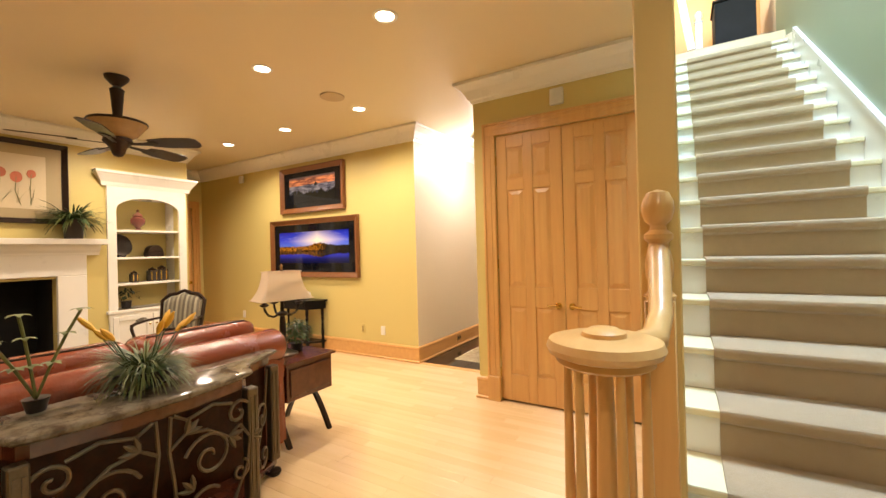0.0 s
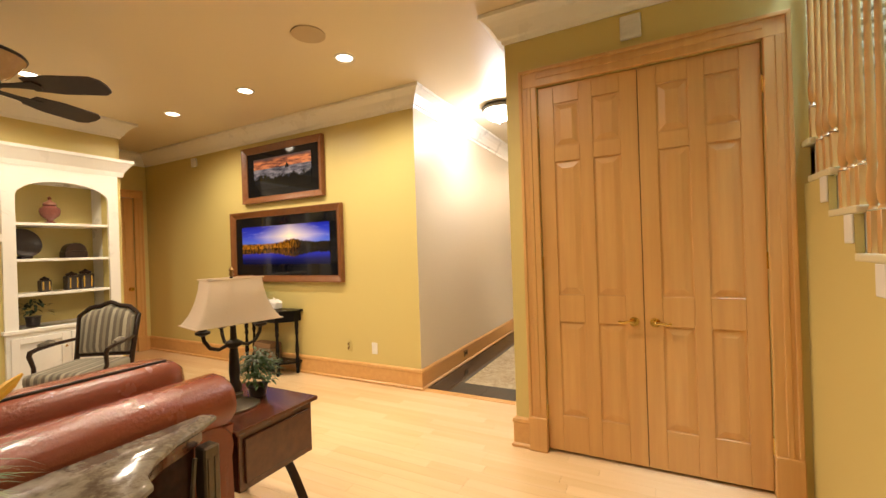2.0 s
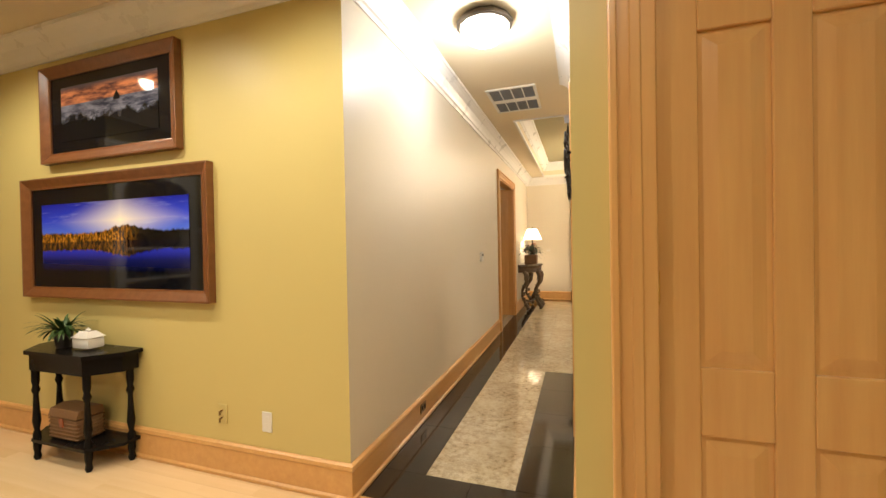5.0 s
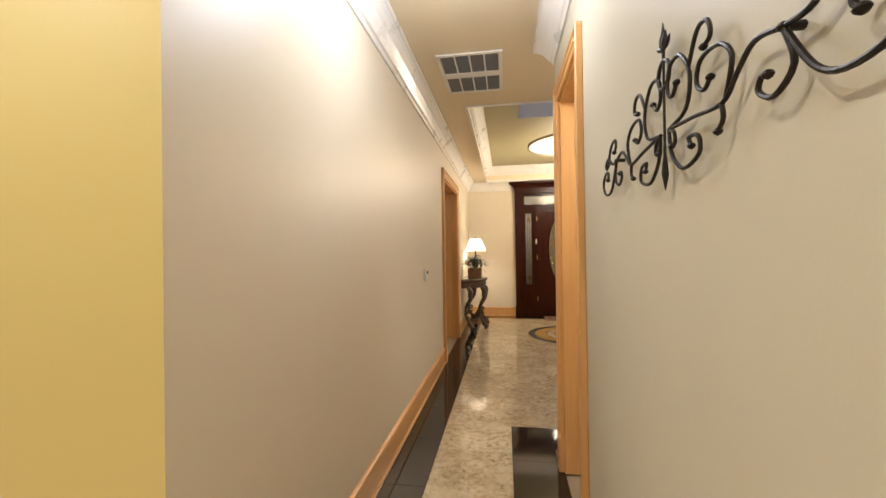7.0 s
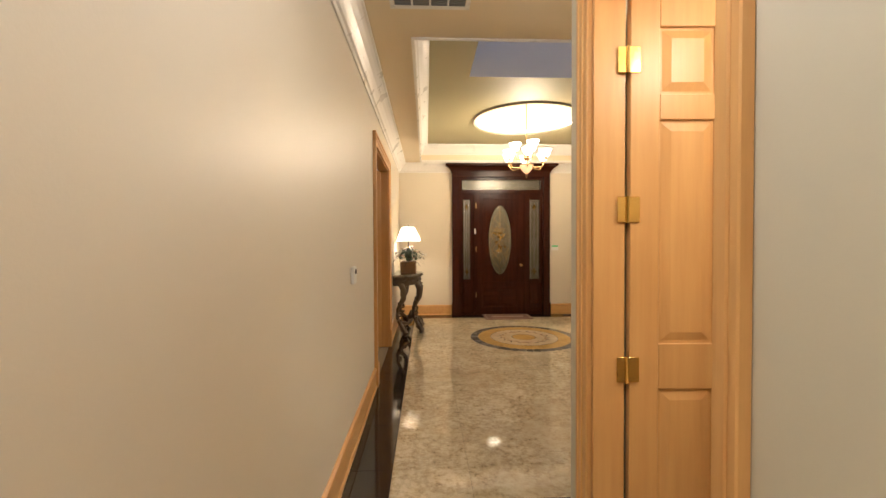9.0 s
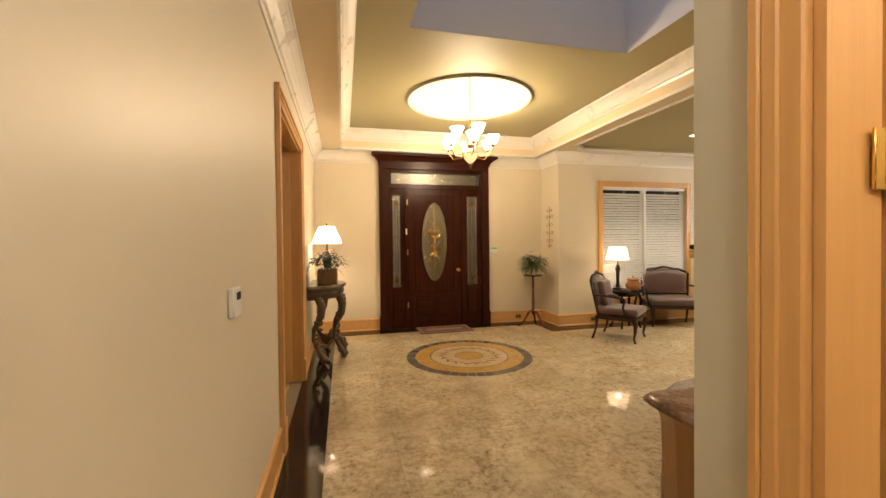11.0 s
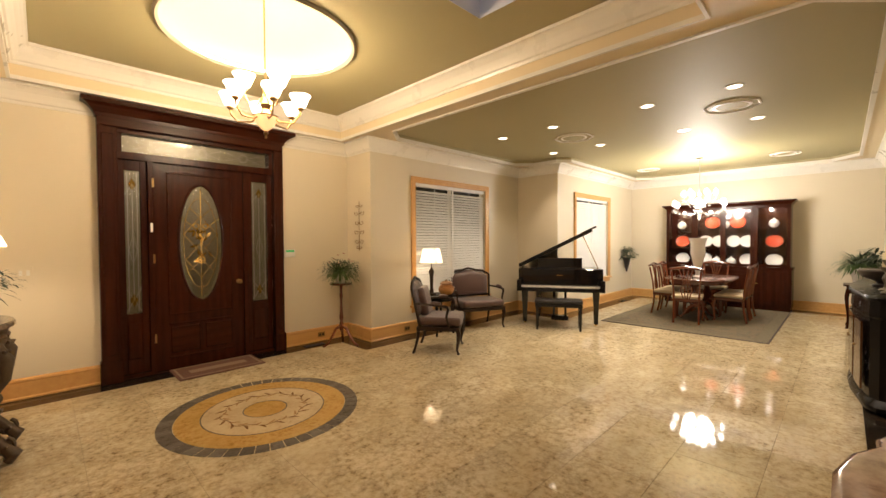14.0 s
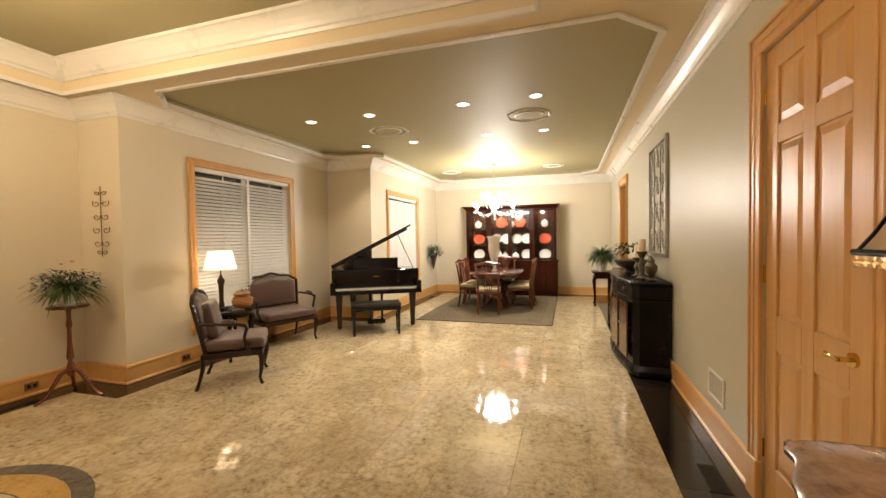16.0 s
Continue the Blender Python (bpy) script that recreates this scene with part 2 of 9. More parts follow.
MARBLE = granite("grey_brown_marble", (0.115, 0.095, 0.07), (0.22, 0.19, 0.145), (0.05, 0.03, 0.02), 0.09, 9.0, 0.6)
ROSEMARBLE = granite("rose_brown_marble", (0.17, 0.10, 0.065), (0.31, 0.205, 0.14), (0.06, 0.03, 0.018), 0.12, 8.0, 0.6)
TILE = granite("golden_granite", (0.43, 0.34, 0.20), (0.66, 0.57, 0.40), (0.13, 0.085, 0.04), 0.05, 21.0, 0.3, 0.16)
DARKTILE = granite("black_granite", (0.012, 0.009, 0.007), (0.03, 0.022, 0.016), (0.05, 0.035, 0.02), 0.07, 30.0)
GROUT = plain("grout", (0.33, 0.26, 0.17), 0.8, var=0.1)
OCHRESTONE = granite("ochre_stone", (0.40, 0.24, 0.07), (0.52, 0.34, 0.12), (0.28, 0.15, 0.04), 0.1, 24.0)
PALESTONE = granite("pale_stone", (0.46, 0.35, 0.21), (0.56, 0.45, 0.29), (0.34, 0.23, 0.11), 0.1, 24.0)
SLATE = granite("grey_stone", (0.13, 0.115, 0.095), (0.20, 0.18, 0.15), (0.06, 0.05, 0.042), 0.15, 24.0, 0.0, 0.5)
CARPET = plain("beige_carpet", (0.55, 0.385, 0.205), 0.95, var=0.2, scale=25, grain=300, relief=0.9, sheen=0.4)
TREADPAINT = plain("cream_tread_paint", (0.74, 0.66, 0.42), 0.3, var=0.05)
SHADE = thin_cloth("linen_shade", (0.78, 0.66, 0.50), 0.45)
WHITESHADE = thin_cloth("white_shade", (0.9, 0.84, 0.72), 0.6)
BROWNSHADE = thin_cloth("brown_sheer_shade", (0.33, 0.245, 0.16), 0.5)
GLASS = clear("clear_glass")
LEADED = clear("textured_glass", (0.82, 0.86, 0.80), 0.12, 1.45, 0.5)
BEVEL = clear("bevelled_glass", (0.95, 0.97, 0.92), 0.04, 1.5, 0.15)
AMBER = clear("amber_art_glass", (0.85, 0.55, 0.16), 0.12, 1.45, 0.4)
CRYSTAL = clear("crystal", (1, 1, 1), 0.0, 1.55)
PICGLASS = plain("black_mat", (0.006, 0.006, 0.008), 0.06, var=0.1, relief=0.0)
PICGLASS.node_tree.nodes["Principled BSDF"].inputs["Specular IOR Level"].default_value = 0.3
LEAF = plain("green_leaf", (0.055, 0.11, 0.025), 0.45, var=0.5, scale=6, grain=40)
PALELEAF = plain("pale_grass_leaf", (0.155, 0.175, 0.05), 0.5, var=0.45, scale=6, grain=40)
DARKLEAF = plain("dark_green_leaf", (0.020, 0.042, 0.013), 0.75, var=0.4, scale=6)
PETAL = plain("yellow_petal", (0.80, 0.44, 0.035), 0.5, var=0.2)
REDPETAL = plain("red_petal", (0.35, 0.05, 0.03), 0.5, var=0.2)
POT = plain("dark_pot", (0.05, 0.04, 0.035), 0.35, var=0.3, scale=12)
CERAMIC = plain("white_ceramic", (0.78, 0.74, 0.68), 0.15, var=0.05, relief=0.0, coat=0.5)
CORAL = plain("coral_red_glaze", (0.62, 0.075, 0.03), 0.15, var=0.15, relief=0.0, coat=0.5)
WICKER = plain("wicker", (0.22, 0.11, 0.04), 0.6, var=0.45, scale=40, grain=120, relief=0.8)
STRIPE = striped("striped_satin", [scaled(c, 0.85) for c in [(0.26, 0.23, 0.15), (0.10, 0.075, 0.05), (0.40, 0.36, 0.25), (0.13, 0.10, 0.07)]], 0.11)
TAUPE = plain("taupe_satin", (0.078, 0.036, 0.029), 0.4, var=0.15, scale=9, grain=150, relief=0.15, sheen=0.4)
FLATBLACK = plain("flat_black", (0.008, 0.007, 0.006), 0.8, var=0.2)
PLASTIC = plain("white_plastic", (0.74, 0.72, 0.66), 0.35, var=0.03, relief=0.0)
GREY = plain("grey_grille", (0.17, 0.17, 0.17), 0.5, var=0.1)
BLIND = plain("white_blind_slat", (0.80, 0.80, 0.79), 0.4, var=0.03, relief=0.0)
NIGHT = plain("dark_glass", (0.012, 0.014, 0.02), 0.05, var=0.1, relief=0.0)
CANDLE = plain("ivory_wax", (0.72, 0.58, 0.36), 0.5, var=0.05)
LIT = glow("lit_lens", (1.0, 0.86, 0.62), 9.0)
GLOBE = glow("lit_glass", (1.0, 0.90, 0.72), 9.0)
BULB = glow("lit_bulb", (1.0, 0.95, 0.86), 40.0)
COVE = glow("cove_tube", (1.0, 0.86, 0.60), 12.0)

# dark finishes with little sheen
DARKLOW = ((PIANO, 0.3), (BLACKWOOD, 0.14), (ESPRESSO, 0.2), (MAHOG, 0.2), (MAHOG_X, 0.2), (POT, 0.3))
for dark_finish, level in DARKLOW:
    dark_finish.node_tree.nodes["Principled BSDF"].inputs["Specular IOR Level"].default_value = level

# ---- shapes ----


def box(bm, x0, x1, y0, y1, z0, z1, bev=0.0, seg=1):
    m = Matrix.Translation(((x0 + x1) / 2, (y0 + y1) / 2, (z0 + z1) / 2)) @ Matrix.Diagonal((abs(x1 - x0), abs(y1 - y0), abs(z1 - z0), 1))
    r = bmesh.ops.create_cube(bm, size=1.0, matrix=m)
    if bev:
        edges = list({e for v in r["verts"] for e in v.link_edges})
        bmesh.ops.bevel(bm, geom=edges, offset=bev, segments=seg, affect="EDGES", profile=0.6, clamp_overlap=True)
    return bm


def quads(bm, rings, close_u=True, cap=True):
    """Faces between rings of equal numbers of points."""
    vs = [[bm.verts.new(p) for p in ring] for ring in rings]
    n = len(vs[0])
    for a, b in zip(vs, vs[1:]):
        for i in range(n if close_u else n - 1):
            j = (i + 1) % n
            bm.faces.new((a[i], a[j], b[j], b[i]))
    if cap and close_u and n > 2:
        bm.faces.new(vs[0][::-1])
        bm.faces.new(vs[-1])
    return vs


def lathe(bm, prof, seg=24, at=(0, 0, 0), sx=1.0, sy=1.0, cap=True):
    rings = []
    for r, z in prof:
        r = max(r, 0.0005)
        rings.append([(at[0] + sx * r * math.cos(2 * math.pi * i / seg), at[1] + sy * r * math.sin(2 * math.pi * i / seg), at[2] + z) for i in range(seg)])
    quads(bm, rings, True, cap)
    return bm


def tube(bm, pts, r, seg=8):
    pts = [Vector(p) for p in pts]
    rs = r if isinstance(r, (list, tuple)) else [r] * len(pts)
    rings, side = [], None
    for i, p in enumerate(pts):
        d = (pts[min(i + 1, len(pts) - 1)] - pts[max(i - 1, 0)]).normalized()
        if side is None:
            side = d.cross(Vector((0, 0, 1)) if abs(d.z) < 0.9 else Vector((1, 0, 0))).normalized()
        side = (side - d * side.dot(d)).normalized()
        up = d.cross(side)
        rings.append([p + rs[i] * (math.cos(2 * math.pi * k / seg) * side + math.sin(2 * math.pi * k / seg) * up) for k in range(seg)])
    quads(bm, rings)
    return bm


def prism(bm, poly, lo, hi, axis="z"):
    """A polygon drawn out along an axis."""
    def put(u, v, w):
        return {"z": (u, v, w), "x": (w, u, v), "y": (u, w, v)}[axis]
    quads(bm, [[put(u, v, lo) for u, v in poly], [put(u, v, hi) for u, v in poly]])
    return bm


def sweep(bm, prof, path, closed=False):
    """A moulding: prof holds (out to the right of the path, height); mitred at the corners."""
    P = [Vector((p[0], p[1])) for p in path]
    n = len(P)
    rings = []
    for i in range(n):
        a = P[i] - P[i - 1] if (i or closed) else P[1] - P[0]
        b = P[(i + 1) % n] - P[i] if (i < n - 1 or closed) else a
        a, b = a.normalized(), b.normalized()
        na, nb = Vector((a.y, -a.x)), Vector((b.y, -b.x))
        m = (na + nb).normalized()
        m = m / max(0.2, m.dot(na))
        rings.append([(P[i].x + m.x * o, P[i].y + m.y * o, z) for o, z in prof])
    if closed:
        rings.append(rings[0])
    quads(bm, rings, True, not closed)
    return bm


def clean(bm):
    bmesh.ops.recalc_face_normals(bm, faces=bm.faces)


def mesh_of(bm, name, mats, smooth=False, pick=None):
    clean(bm)
    me = bpy.data.meshes.new(name)
    if pick:
        for f in bm.faces:
            f.material_index = pick(f)
    if smooth:
        for f in bm.faces:
            f.smooth = True
        for e in bm.edges:
            if len(e.link_faces) == 2 and e.calc_face_angle(0) > 0.7:
                e.smooth = False
    bm.to_mesh(me)
    bm.free()
    for m in mats if isinstance(mats, (list, tuple)) else [mats]:
        me.materials.append(m)
    return me


def part(name, bm, mat, parent, label="", smooth=True, at=None):
    ob = new(name, mesh_of(bm, name, mat, smooth))
    ob.parent = parent
    if at is not None:
        ob.matrix_basis = at
    if label:
        ob["label"] = label
    return ob


def thing(name, label, category, place, turn=0.0, group=""):
    ob = new(name)
    ob.matrix_basis = pose(*place, 0, 0, turn)
    return tagged(ob, label, category, group)


def structure(name, bm, mat, label="", category="", smooth=False, pick=None):
    ob = new(name, mesh_of(bm, name, mat, smooth, pick))
    return tagged(ob, label, category, "", "structure")


def wall(name, mats, x0, x1, y0, y1, z0, z1, holes=(), along="x", pick=None, label=""):
    """A wall with openings cut through: holes hold (from, to, foot, head) along its length."""
    bm = bmesh.new()
    a0, a1 = (x0, x1) if along == "x" else (y0, y1)

    def piece(a, b, lo, hi):
        if b - a > 1e-4 and hi - lo > 1e-4:
            if along == "x":
                box(bm, a, b, y0, y1, lo, hi)
            else:
                box(bm, x0, x1, a, b, lo, hi)
    at = a0
    for a, b, lo, hi in sorted(holes):
        piece(at, a, z0, z1)
        piece(a, b, z0, lo)
        piece(a, b, hi, z1)
        at = b
    piece(at, a1, z0, z1)
    return structure(name, bm, mats, label, "wall", pick=pick)


def arc(cx, cy, r, a0, a1, n):
    return [(cx + r * math.cos(radians(a0 + (a1 - a0) * i / n)), cy + r * math.sin(radians(a0 + (a1 - a0) * i / n))) for i in range(n + 1)]


def spiral(cx, cy, r0, r1, a0, a1, n=18):
    return [(cx + (r0 + (r1 - r0) * i / n) * math.cos(radians(a0 + (a1 - a0) * i / n)), cy + (r0 + (r1 - r0) * i / n) * math.sin(radians(a0 + (a1 - a0) * i / n))) for i in range(n + 1)]


def blade(bm, base, way, length, width, droop, n=5, fold=0.15):
    """One arching leaf."""
    base, way = Vector(base), Vector(way).normalized()
    side = way.cross(Vector((0, 0, 1)))
    side = side.normalized() if side.length > 1e-3 else Vector((1, 0, 0))
    left, right = [], []
    p, d = base.copy(), way.copy()
    for i in range(n + 1):
        t = i / n
        w = width * (0.35 + 1.3 * t) * (1 - t) ** 0.8 if t < 1 else 0
        w = max(w, 0.0008)
        up = Vector((0, 0, fold * w))
        left.append(p - side * w / 2 + up)
        right.append(p + side * w / 2 + up)
        d = (d + Vector((0, 0, -droop / n))).normalized()
        p = p + d * length / n
    a, b = [bm.verts.new(v) for v in left], [bm.verts.new(v) for v in right]
    for i in range(n):
        bm.faces.new((a[i], a[i + 1], b[i + 1], b[i]))


def foliage(count, reach, width, droop, rise=(0.2, 1.0), seed=1, spread=0.04, low=None):
    """A bush of arching leaves."""
    rng = random.Random(seed)
    bm = bmesh.new()
    for _ in range(count):
        a = rng.uniform(0, 2 * math.pi)
        z = rng.uniform(*rise)
        r = rng.uniform(0, spread)
        blade(bm, (r * math.cos(a), r * math.sin(a), 0), (math.cos(a), math.sin(a), z), reach * rng.uniform(0.55, 1.1), width * rng.uniform(0.7, 1.3), droop * rng.uniform(0.6, 1.4))
    return bm


def clump(count, radius, height, leaf, seed=1):
    """A bushy plant of small leaves on thin stems."""
    rng = random.Random(seed)
    bm = bmesh.new()
    for _ in range(count):
        a, e = rng.uniform(0, 2 * math.pi), rng.uniform(-0.3, 1.35)
        k = rng.uniform(0.45, 1.0)
        c = Vector((radius * k * math.cos(a) * math.cos(e), radius * k * math.sin(a) * math.cos(e), height * 0.45 + height * 0.55 * k * math.sin(e)))
        blade(bm, c, (math.cos(a) * 0.9 + rng.uniform(-.5, .5), math.sin(a) * 0.9 + rng.uniform(-.5, .5), rng.uniform(-0.4, 0.7)), leaf * rng.uniform(0.7, 1.3), leaf * 0.6, 0.7, 3)
    return bm

# ---- the plan ----
HL, HR, YP, YC, YR, YD = -2.79, -1.61, 4.10, 3.40, 6.24, 12.28
X1, W1, X2, W2, XE = 1.22, 11.66, 4.97, 10.74, 8.85
XB, YB, XW, YS = -6.20, 3.13, -7.61, -3.0          # fireplace wall, its end, alcove wall, south wall
DOORH = 2.44
YA = 6.21                                          # dining wall by the hall corner
MED = (-0.80, 10.40, 0.80)
STAIR_X0, STAIR_X1, RISE, RUN, NOSE = 0.0, 1.12, 0.188, 0.245, 0.85
UPPER = 20 * RISE


def facing(y=None, x=None):
    """Second material on the faces that lie in one plane."""
    def pick(f):
        c = f.calc_center_median()
        return 1 if (y is not None and abs(c.y - y) < 1e-3) or (x is not None and abs(c.x - x) < 1e-3) else 0
    return pick


TOP = 3.40
wall("wall_picture", YELLOW, XW - 0.12, HL - 0.12, YP, YP + 0.12, 0, TOP, label="golden yellow painted living room wall")
wall("wall_hall_left", [CREAM, YELLOW], HL - 0.12, HL, YP, YD + 0.15, 0, TOP, [(8.53, 9.98, 0, DOORH)], "y", facing(y=YP), "cream painted hall wall")
wall("wall_closet", YELLOW, HR + 0.12, -0.06, YC, YC + 0.12, 0, TOP, [(-1.395, -0.185, 0, DOORH + 0.01)], "x", label="golden yellow painted wall round the closet")
wall("wall_stair_side", [YELLOW, SAGE], -0.06, 0.0, YC, YR - 0.12, 0, UPPER - 0.25, (), "y", facing(x=0.0), "yellow painted wall beside the stair")
wall("wall_stair_upper", [YELLOW, SAGE], -0.06, 0.0, YC, 5.62, UPPER - 0.25, 6.2, (), "y", facing(x=0.0), "yellow painted wall beside the stair")
wall("wall_hall_right", [CREAM_SHADED, YELLOW], HR, HR + 0.12, YC, YA, 0, TOP, [(5.28, 5.98, 0, DOORH)], "y", facing(y=YC), "cream hall wall with its shade in the paint colour")
wall("wall_south_corner", CREAM_SHADED, HR + 0.12, -0.33, YA - 0.12, YA, 0, TOP, (), "x", label="cream dining room wall with its shade in the paint colour")
wall("wall_south_dining", CREAM_SHADED, -0.33, XE + 0.12, YR - 0.12, YR, 0, TOP, [(0.02, 0.82, 0, DOORH), (6.05, 6.90, 0, DOORH)], "x", label="cream dining room wall with its shade in the paint colour")
wall("wall_east_dining", CREAM, XE, XE + 0.12, YR, W2 + 0.15, 0, TOP, (), "y", label="cream painted dining room end wall")
wall("wall_window_far", CREAM, X2 + 0.15, XE, W2, W2 + 0.15, 0, TOP, [(5.72, 7.32, 0.62, 2.38)], "x", label="cream painted wall with a window")
wall("wall_jog_far", CREAM, X2, X2 + 0.15, W2, W1 + 0.15, 0, TOP, (), "y", label="cream painted return wall")
wall("wall_window_near", CREAM, X1 + 0.15, X2, W1, W1 + 0.15, 0, TOP, [(2.08, 3.85, 0.45, 2.42)], "x", label="cream painted wall with a window")
wall("wall_jog_near", CREAM, X1, X1 + 0.15, W1, YD + 0.15, 0, TOP, (), "y", label="cream painted return wall")
wall("wall_front_door", CREAM, HL, X1, YD, YD + 0.15, 0, TOP, [(-1.60, 0.04, 0, 2.70)], "x", label="cream painted wall round the front door")
wall("wall_fireplace", YELLOW, XB - 0.12, XB, YS, YB, 0, TOP, [(0.42, 1.66, 0.0, 1.19), (2.24, 2.99, 0.74, 2.22)], "y", label="golden yellow painted fireplace wall")
wall("wall_alcove_side", YELLOW, XW, XB - 0.12, YB - 0.12, YB, 0, TOP, (), "x", label="golden yellow painted alcove wall")
wall("wall_alcove", YELLOW, XW - 0.12, XW, YB - 0.12, YP, 0, TOP, [(3.24, 3.92, 0, 2.30)], "y", label="golden yellow painted alcove wall")
wall("wall_south_living", YELLOW, XB - 0.12, STAIR_X1 + 0.12, YS - 0.12, YS, 0, TOP, (), "x", label="golden yellow painted wall")
wall("wall_stair_right", SAGE, STAIR_X1, STAIR_X1 + 0.12, YS, 6.19, 0, 6.2, (), "y", label="pale green painted stair wall")
wall("wall_upper_back", OCHRE, -2.5, STAIR_X1 + 0.12, 7.2, 7.32, UPPER - 0.3, 6.2, (), "x", label="ochre painted upper hall wall")
bm = bmesh.new()
box(bm, STAIR_X1, STAIR_X1 + 0.12, 6.19, 7.2, 3.45, 6.2)
structure("wall_upper_right", bm, CREAM, "cream painted upper hall wall", "wall")
# rooms behind the side doors
bm = bmesh.new()
box(bm, -5.0, -4.88, 8.0, 11.0, 0, TOP)
box(bm, -4.88, HL - 0.12, 8.0, 8.12, 0, TOP)
box(bm, -4.88, HL - 0.12, 10.9, 11.0, 0, TOP)
box(bm, -4.88, HL - 0.12, 8.12, 10.9, 2.7, 2.78)
structure("wall_side_room", bm, CREAM, "cream painted side room walls", "wall")
bm = bmesh.new()
box(bm, HR + 0.12, 0.0 - 0.06, 4.6, 4.72, 0, TOP)
box(bm, -0.45, -0.33, 4.72, YR - 0.12, 0, TOP)
box(bm, HR + 0.12, -0.45, 4.72, YR - 0.12, 2.7, 2.78)
structure("wall_closet_room", bm, CREAM, "cream painted closet room walls", "wall")
bm = bmesh.new()
box(bm, 5.2, 5.32, 4.4, YR - 0.12, 0, TOP)
box(bm, 7.2, 7.32, 4.4, YR - 0.12, 0, TOP)
box(bm, 5.32, 7.2, 4.4, 4.52, 0, TOP)
box(bm, 5.32, 7.2, 4.52, YR - 0.12, 2.7, 2.78)
structure("wall_pantry", bm, CREAM, "cream painted walls of the next room", "wall")

# ceilings: one sheet with the entry tray, the dining tray, the skylight and the stairwell left open
TRAY = (-2.36, 0.98, 7.43, 12.06, 3.28)
SKY = (-1.78, 0.36, 7.70, 8.88)
DOME = (-0.76, 10.42, 0.78)
DIN = [(1.22, 6.92), (1.56, 6.58), (8.15, 6.58), (8.55, 6.95), (8.55, 10.15), (8.30, 10.45), (4.95, 10.45), (4.75, 10.65), (4.75, 11.15), (4.50, 11.42), (1.56, 11.42), (1.22, 11.08)]
T = 0.10
bm = bmesh.new()
box(bm, XW, HL, YS, YP, CEIL, CEIL + T)
box(bm, HL, -0.06, YS, YC, CEIL, CEIL + T)
box(bm, HL, HR, YC, YR, CEIL, CEIL + T)
box(bm, -0.06, STAIR_X1, YS, 0.9, CEIL, CEIL + T)
box(bm, HL, TRAY[0], YR, YD, CEIL, CEIL + T)
box(bm, TRAY[0], TRAY[1], YR, TRAY[2], CEIL, CEIL + T)
box(bm, HR, -0.33, YA - 0.05, YR, CEIL, CEIL + T)
box(bm, TRAY[0], TRAY[1], TRAY[3], YD, CEIL, CEIL + T)
xa, xb, ya, yb = TRAY[1], XE, YR, W2
# soffit ring round the dining tray, strip by strip
ring = [(xa, YR), (XE, YR), (XE, W2), (X2, W2), (X2, W1), (X1, W1), (X1, YD), (xa, YD)]
outer = [bm.verts.new((x, y, CEIL)) for x, y in ring]
inner = [bm.verts.new((x, y, CEIL)) for x, y in DIN]
edges = [bm.edges.new((v[i], v[(i + 1) % len(v)])) for v in (outer, inner) for i in range(len(v))]
bmesh.ops.triangle_fill(bm, use_beauty=True, use_dissolve=False, edges=edges)
structure("ceiling", bm, CEILING, "warm cream painted ceiling", "ceiling")
bm = bmesh.new()
box(bm, 1.09, 9.0, 6.2, 12.4, CEIL + 0.075, CEIL + 0.13)
for (ax, ay), (bx, by) in zip(DIN, DIN[1:] + DIN[:1]):
    vs = [bm.verts.new(p) for p in ((ax, ay, CEIL), (bx, by, CEIL), (bx, by, CEIL + 0.075), (ax, ay, CEIL + 0.075))]
    bm.faces.new(vs)
structure("ceiling_dining_tray", bm, OLIVE, "olive green painted tray ceiling", "ceiling")
bm = bmesh.new()
z0, z1 = CEIL, TRAY[4]
box(bm, TRAY[0] - 0.1, TRAY[0], TRAY[2] - 0.1, TRAY[3] + 0.1, CEIL + T, z1 + 0.1)
box(bm, TRAY[1], TRAY[1] + 0.1, TRAY[2] - 0.1, TRAY[3] + 0.1, CEIL + 0.003, z1 + 0.1)
box(bm, TRAY[0], TRAY[1], TRAY[2] - 0.1, TRAY[2], CEIL + T, z1 + 0.1)
box(bm, TRAY[0], TRAY[1], TRAY[3], TRAY[3] + 0.1, CEIL + T, z1 + 0.1)
structure("ceiling_entry_tray_side", bm, CEILING, "warm cream painted tray side", "ceiling")
# tray top with a square hole for the skylight and a round one for the dome
bm = bmesh.new()
cx, cy, R = DOME
loops = [[(TRAY[0], TRAY[2]), (TRAY[1], TRAY[2]), (TRAY[1], TRAY[3]), (TRAY[0], TRAY[3])], [(SKY[0], SKY[2]), (SKY[1], SKY[2]), (SKY[1], SKY[3]), (SKY[0], SKY[3])], arc(cx, cy, R, 0, 352.5, 47)]
edges = []
for lp in loops:
    v = [bm.verts.new((x, y, z1)) for x, y in lp]
    edges += [bm.edges.new((v[i], v[(i + 1) % len(v)])) for i in range(len(v))]
bmesh.ops.triangle_fill(bm, use_beauty=True, use_dissolve=False, edges=edges)
structure("ceiling_entry_tray", bm, OLIVE, "olive green painted tray ceiling", "ceiling")
# dome above the round opening, with a ledge that hides the tube light
bm = bmesh.new()
prof = [(R + 0.16, z1 + 0.0)] + [((R + 0.16) * math.cos(radians(a)), z1 + 0.02 + 0.42 * math.sin(radians(a))) for a in range(0, 91, 9)]
lathe(bm, prof, 48, (cx, cy, 0), cap=False)
structure("ceiling_dome", bm, CEILING, "cream painted round dome in the tray ceiling", "ceiling", True)
bm = bmesh.new()
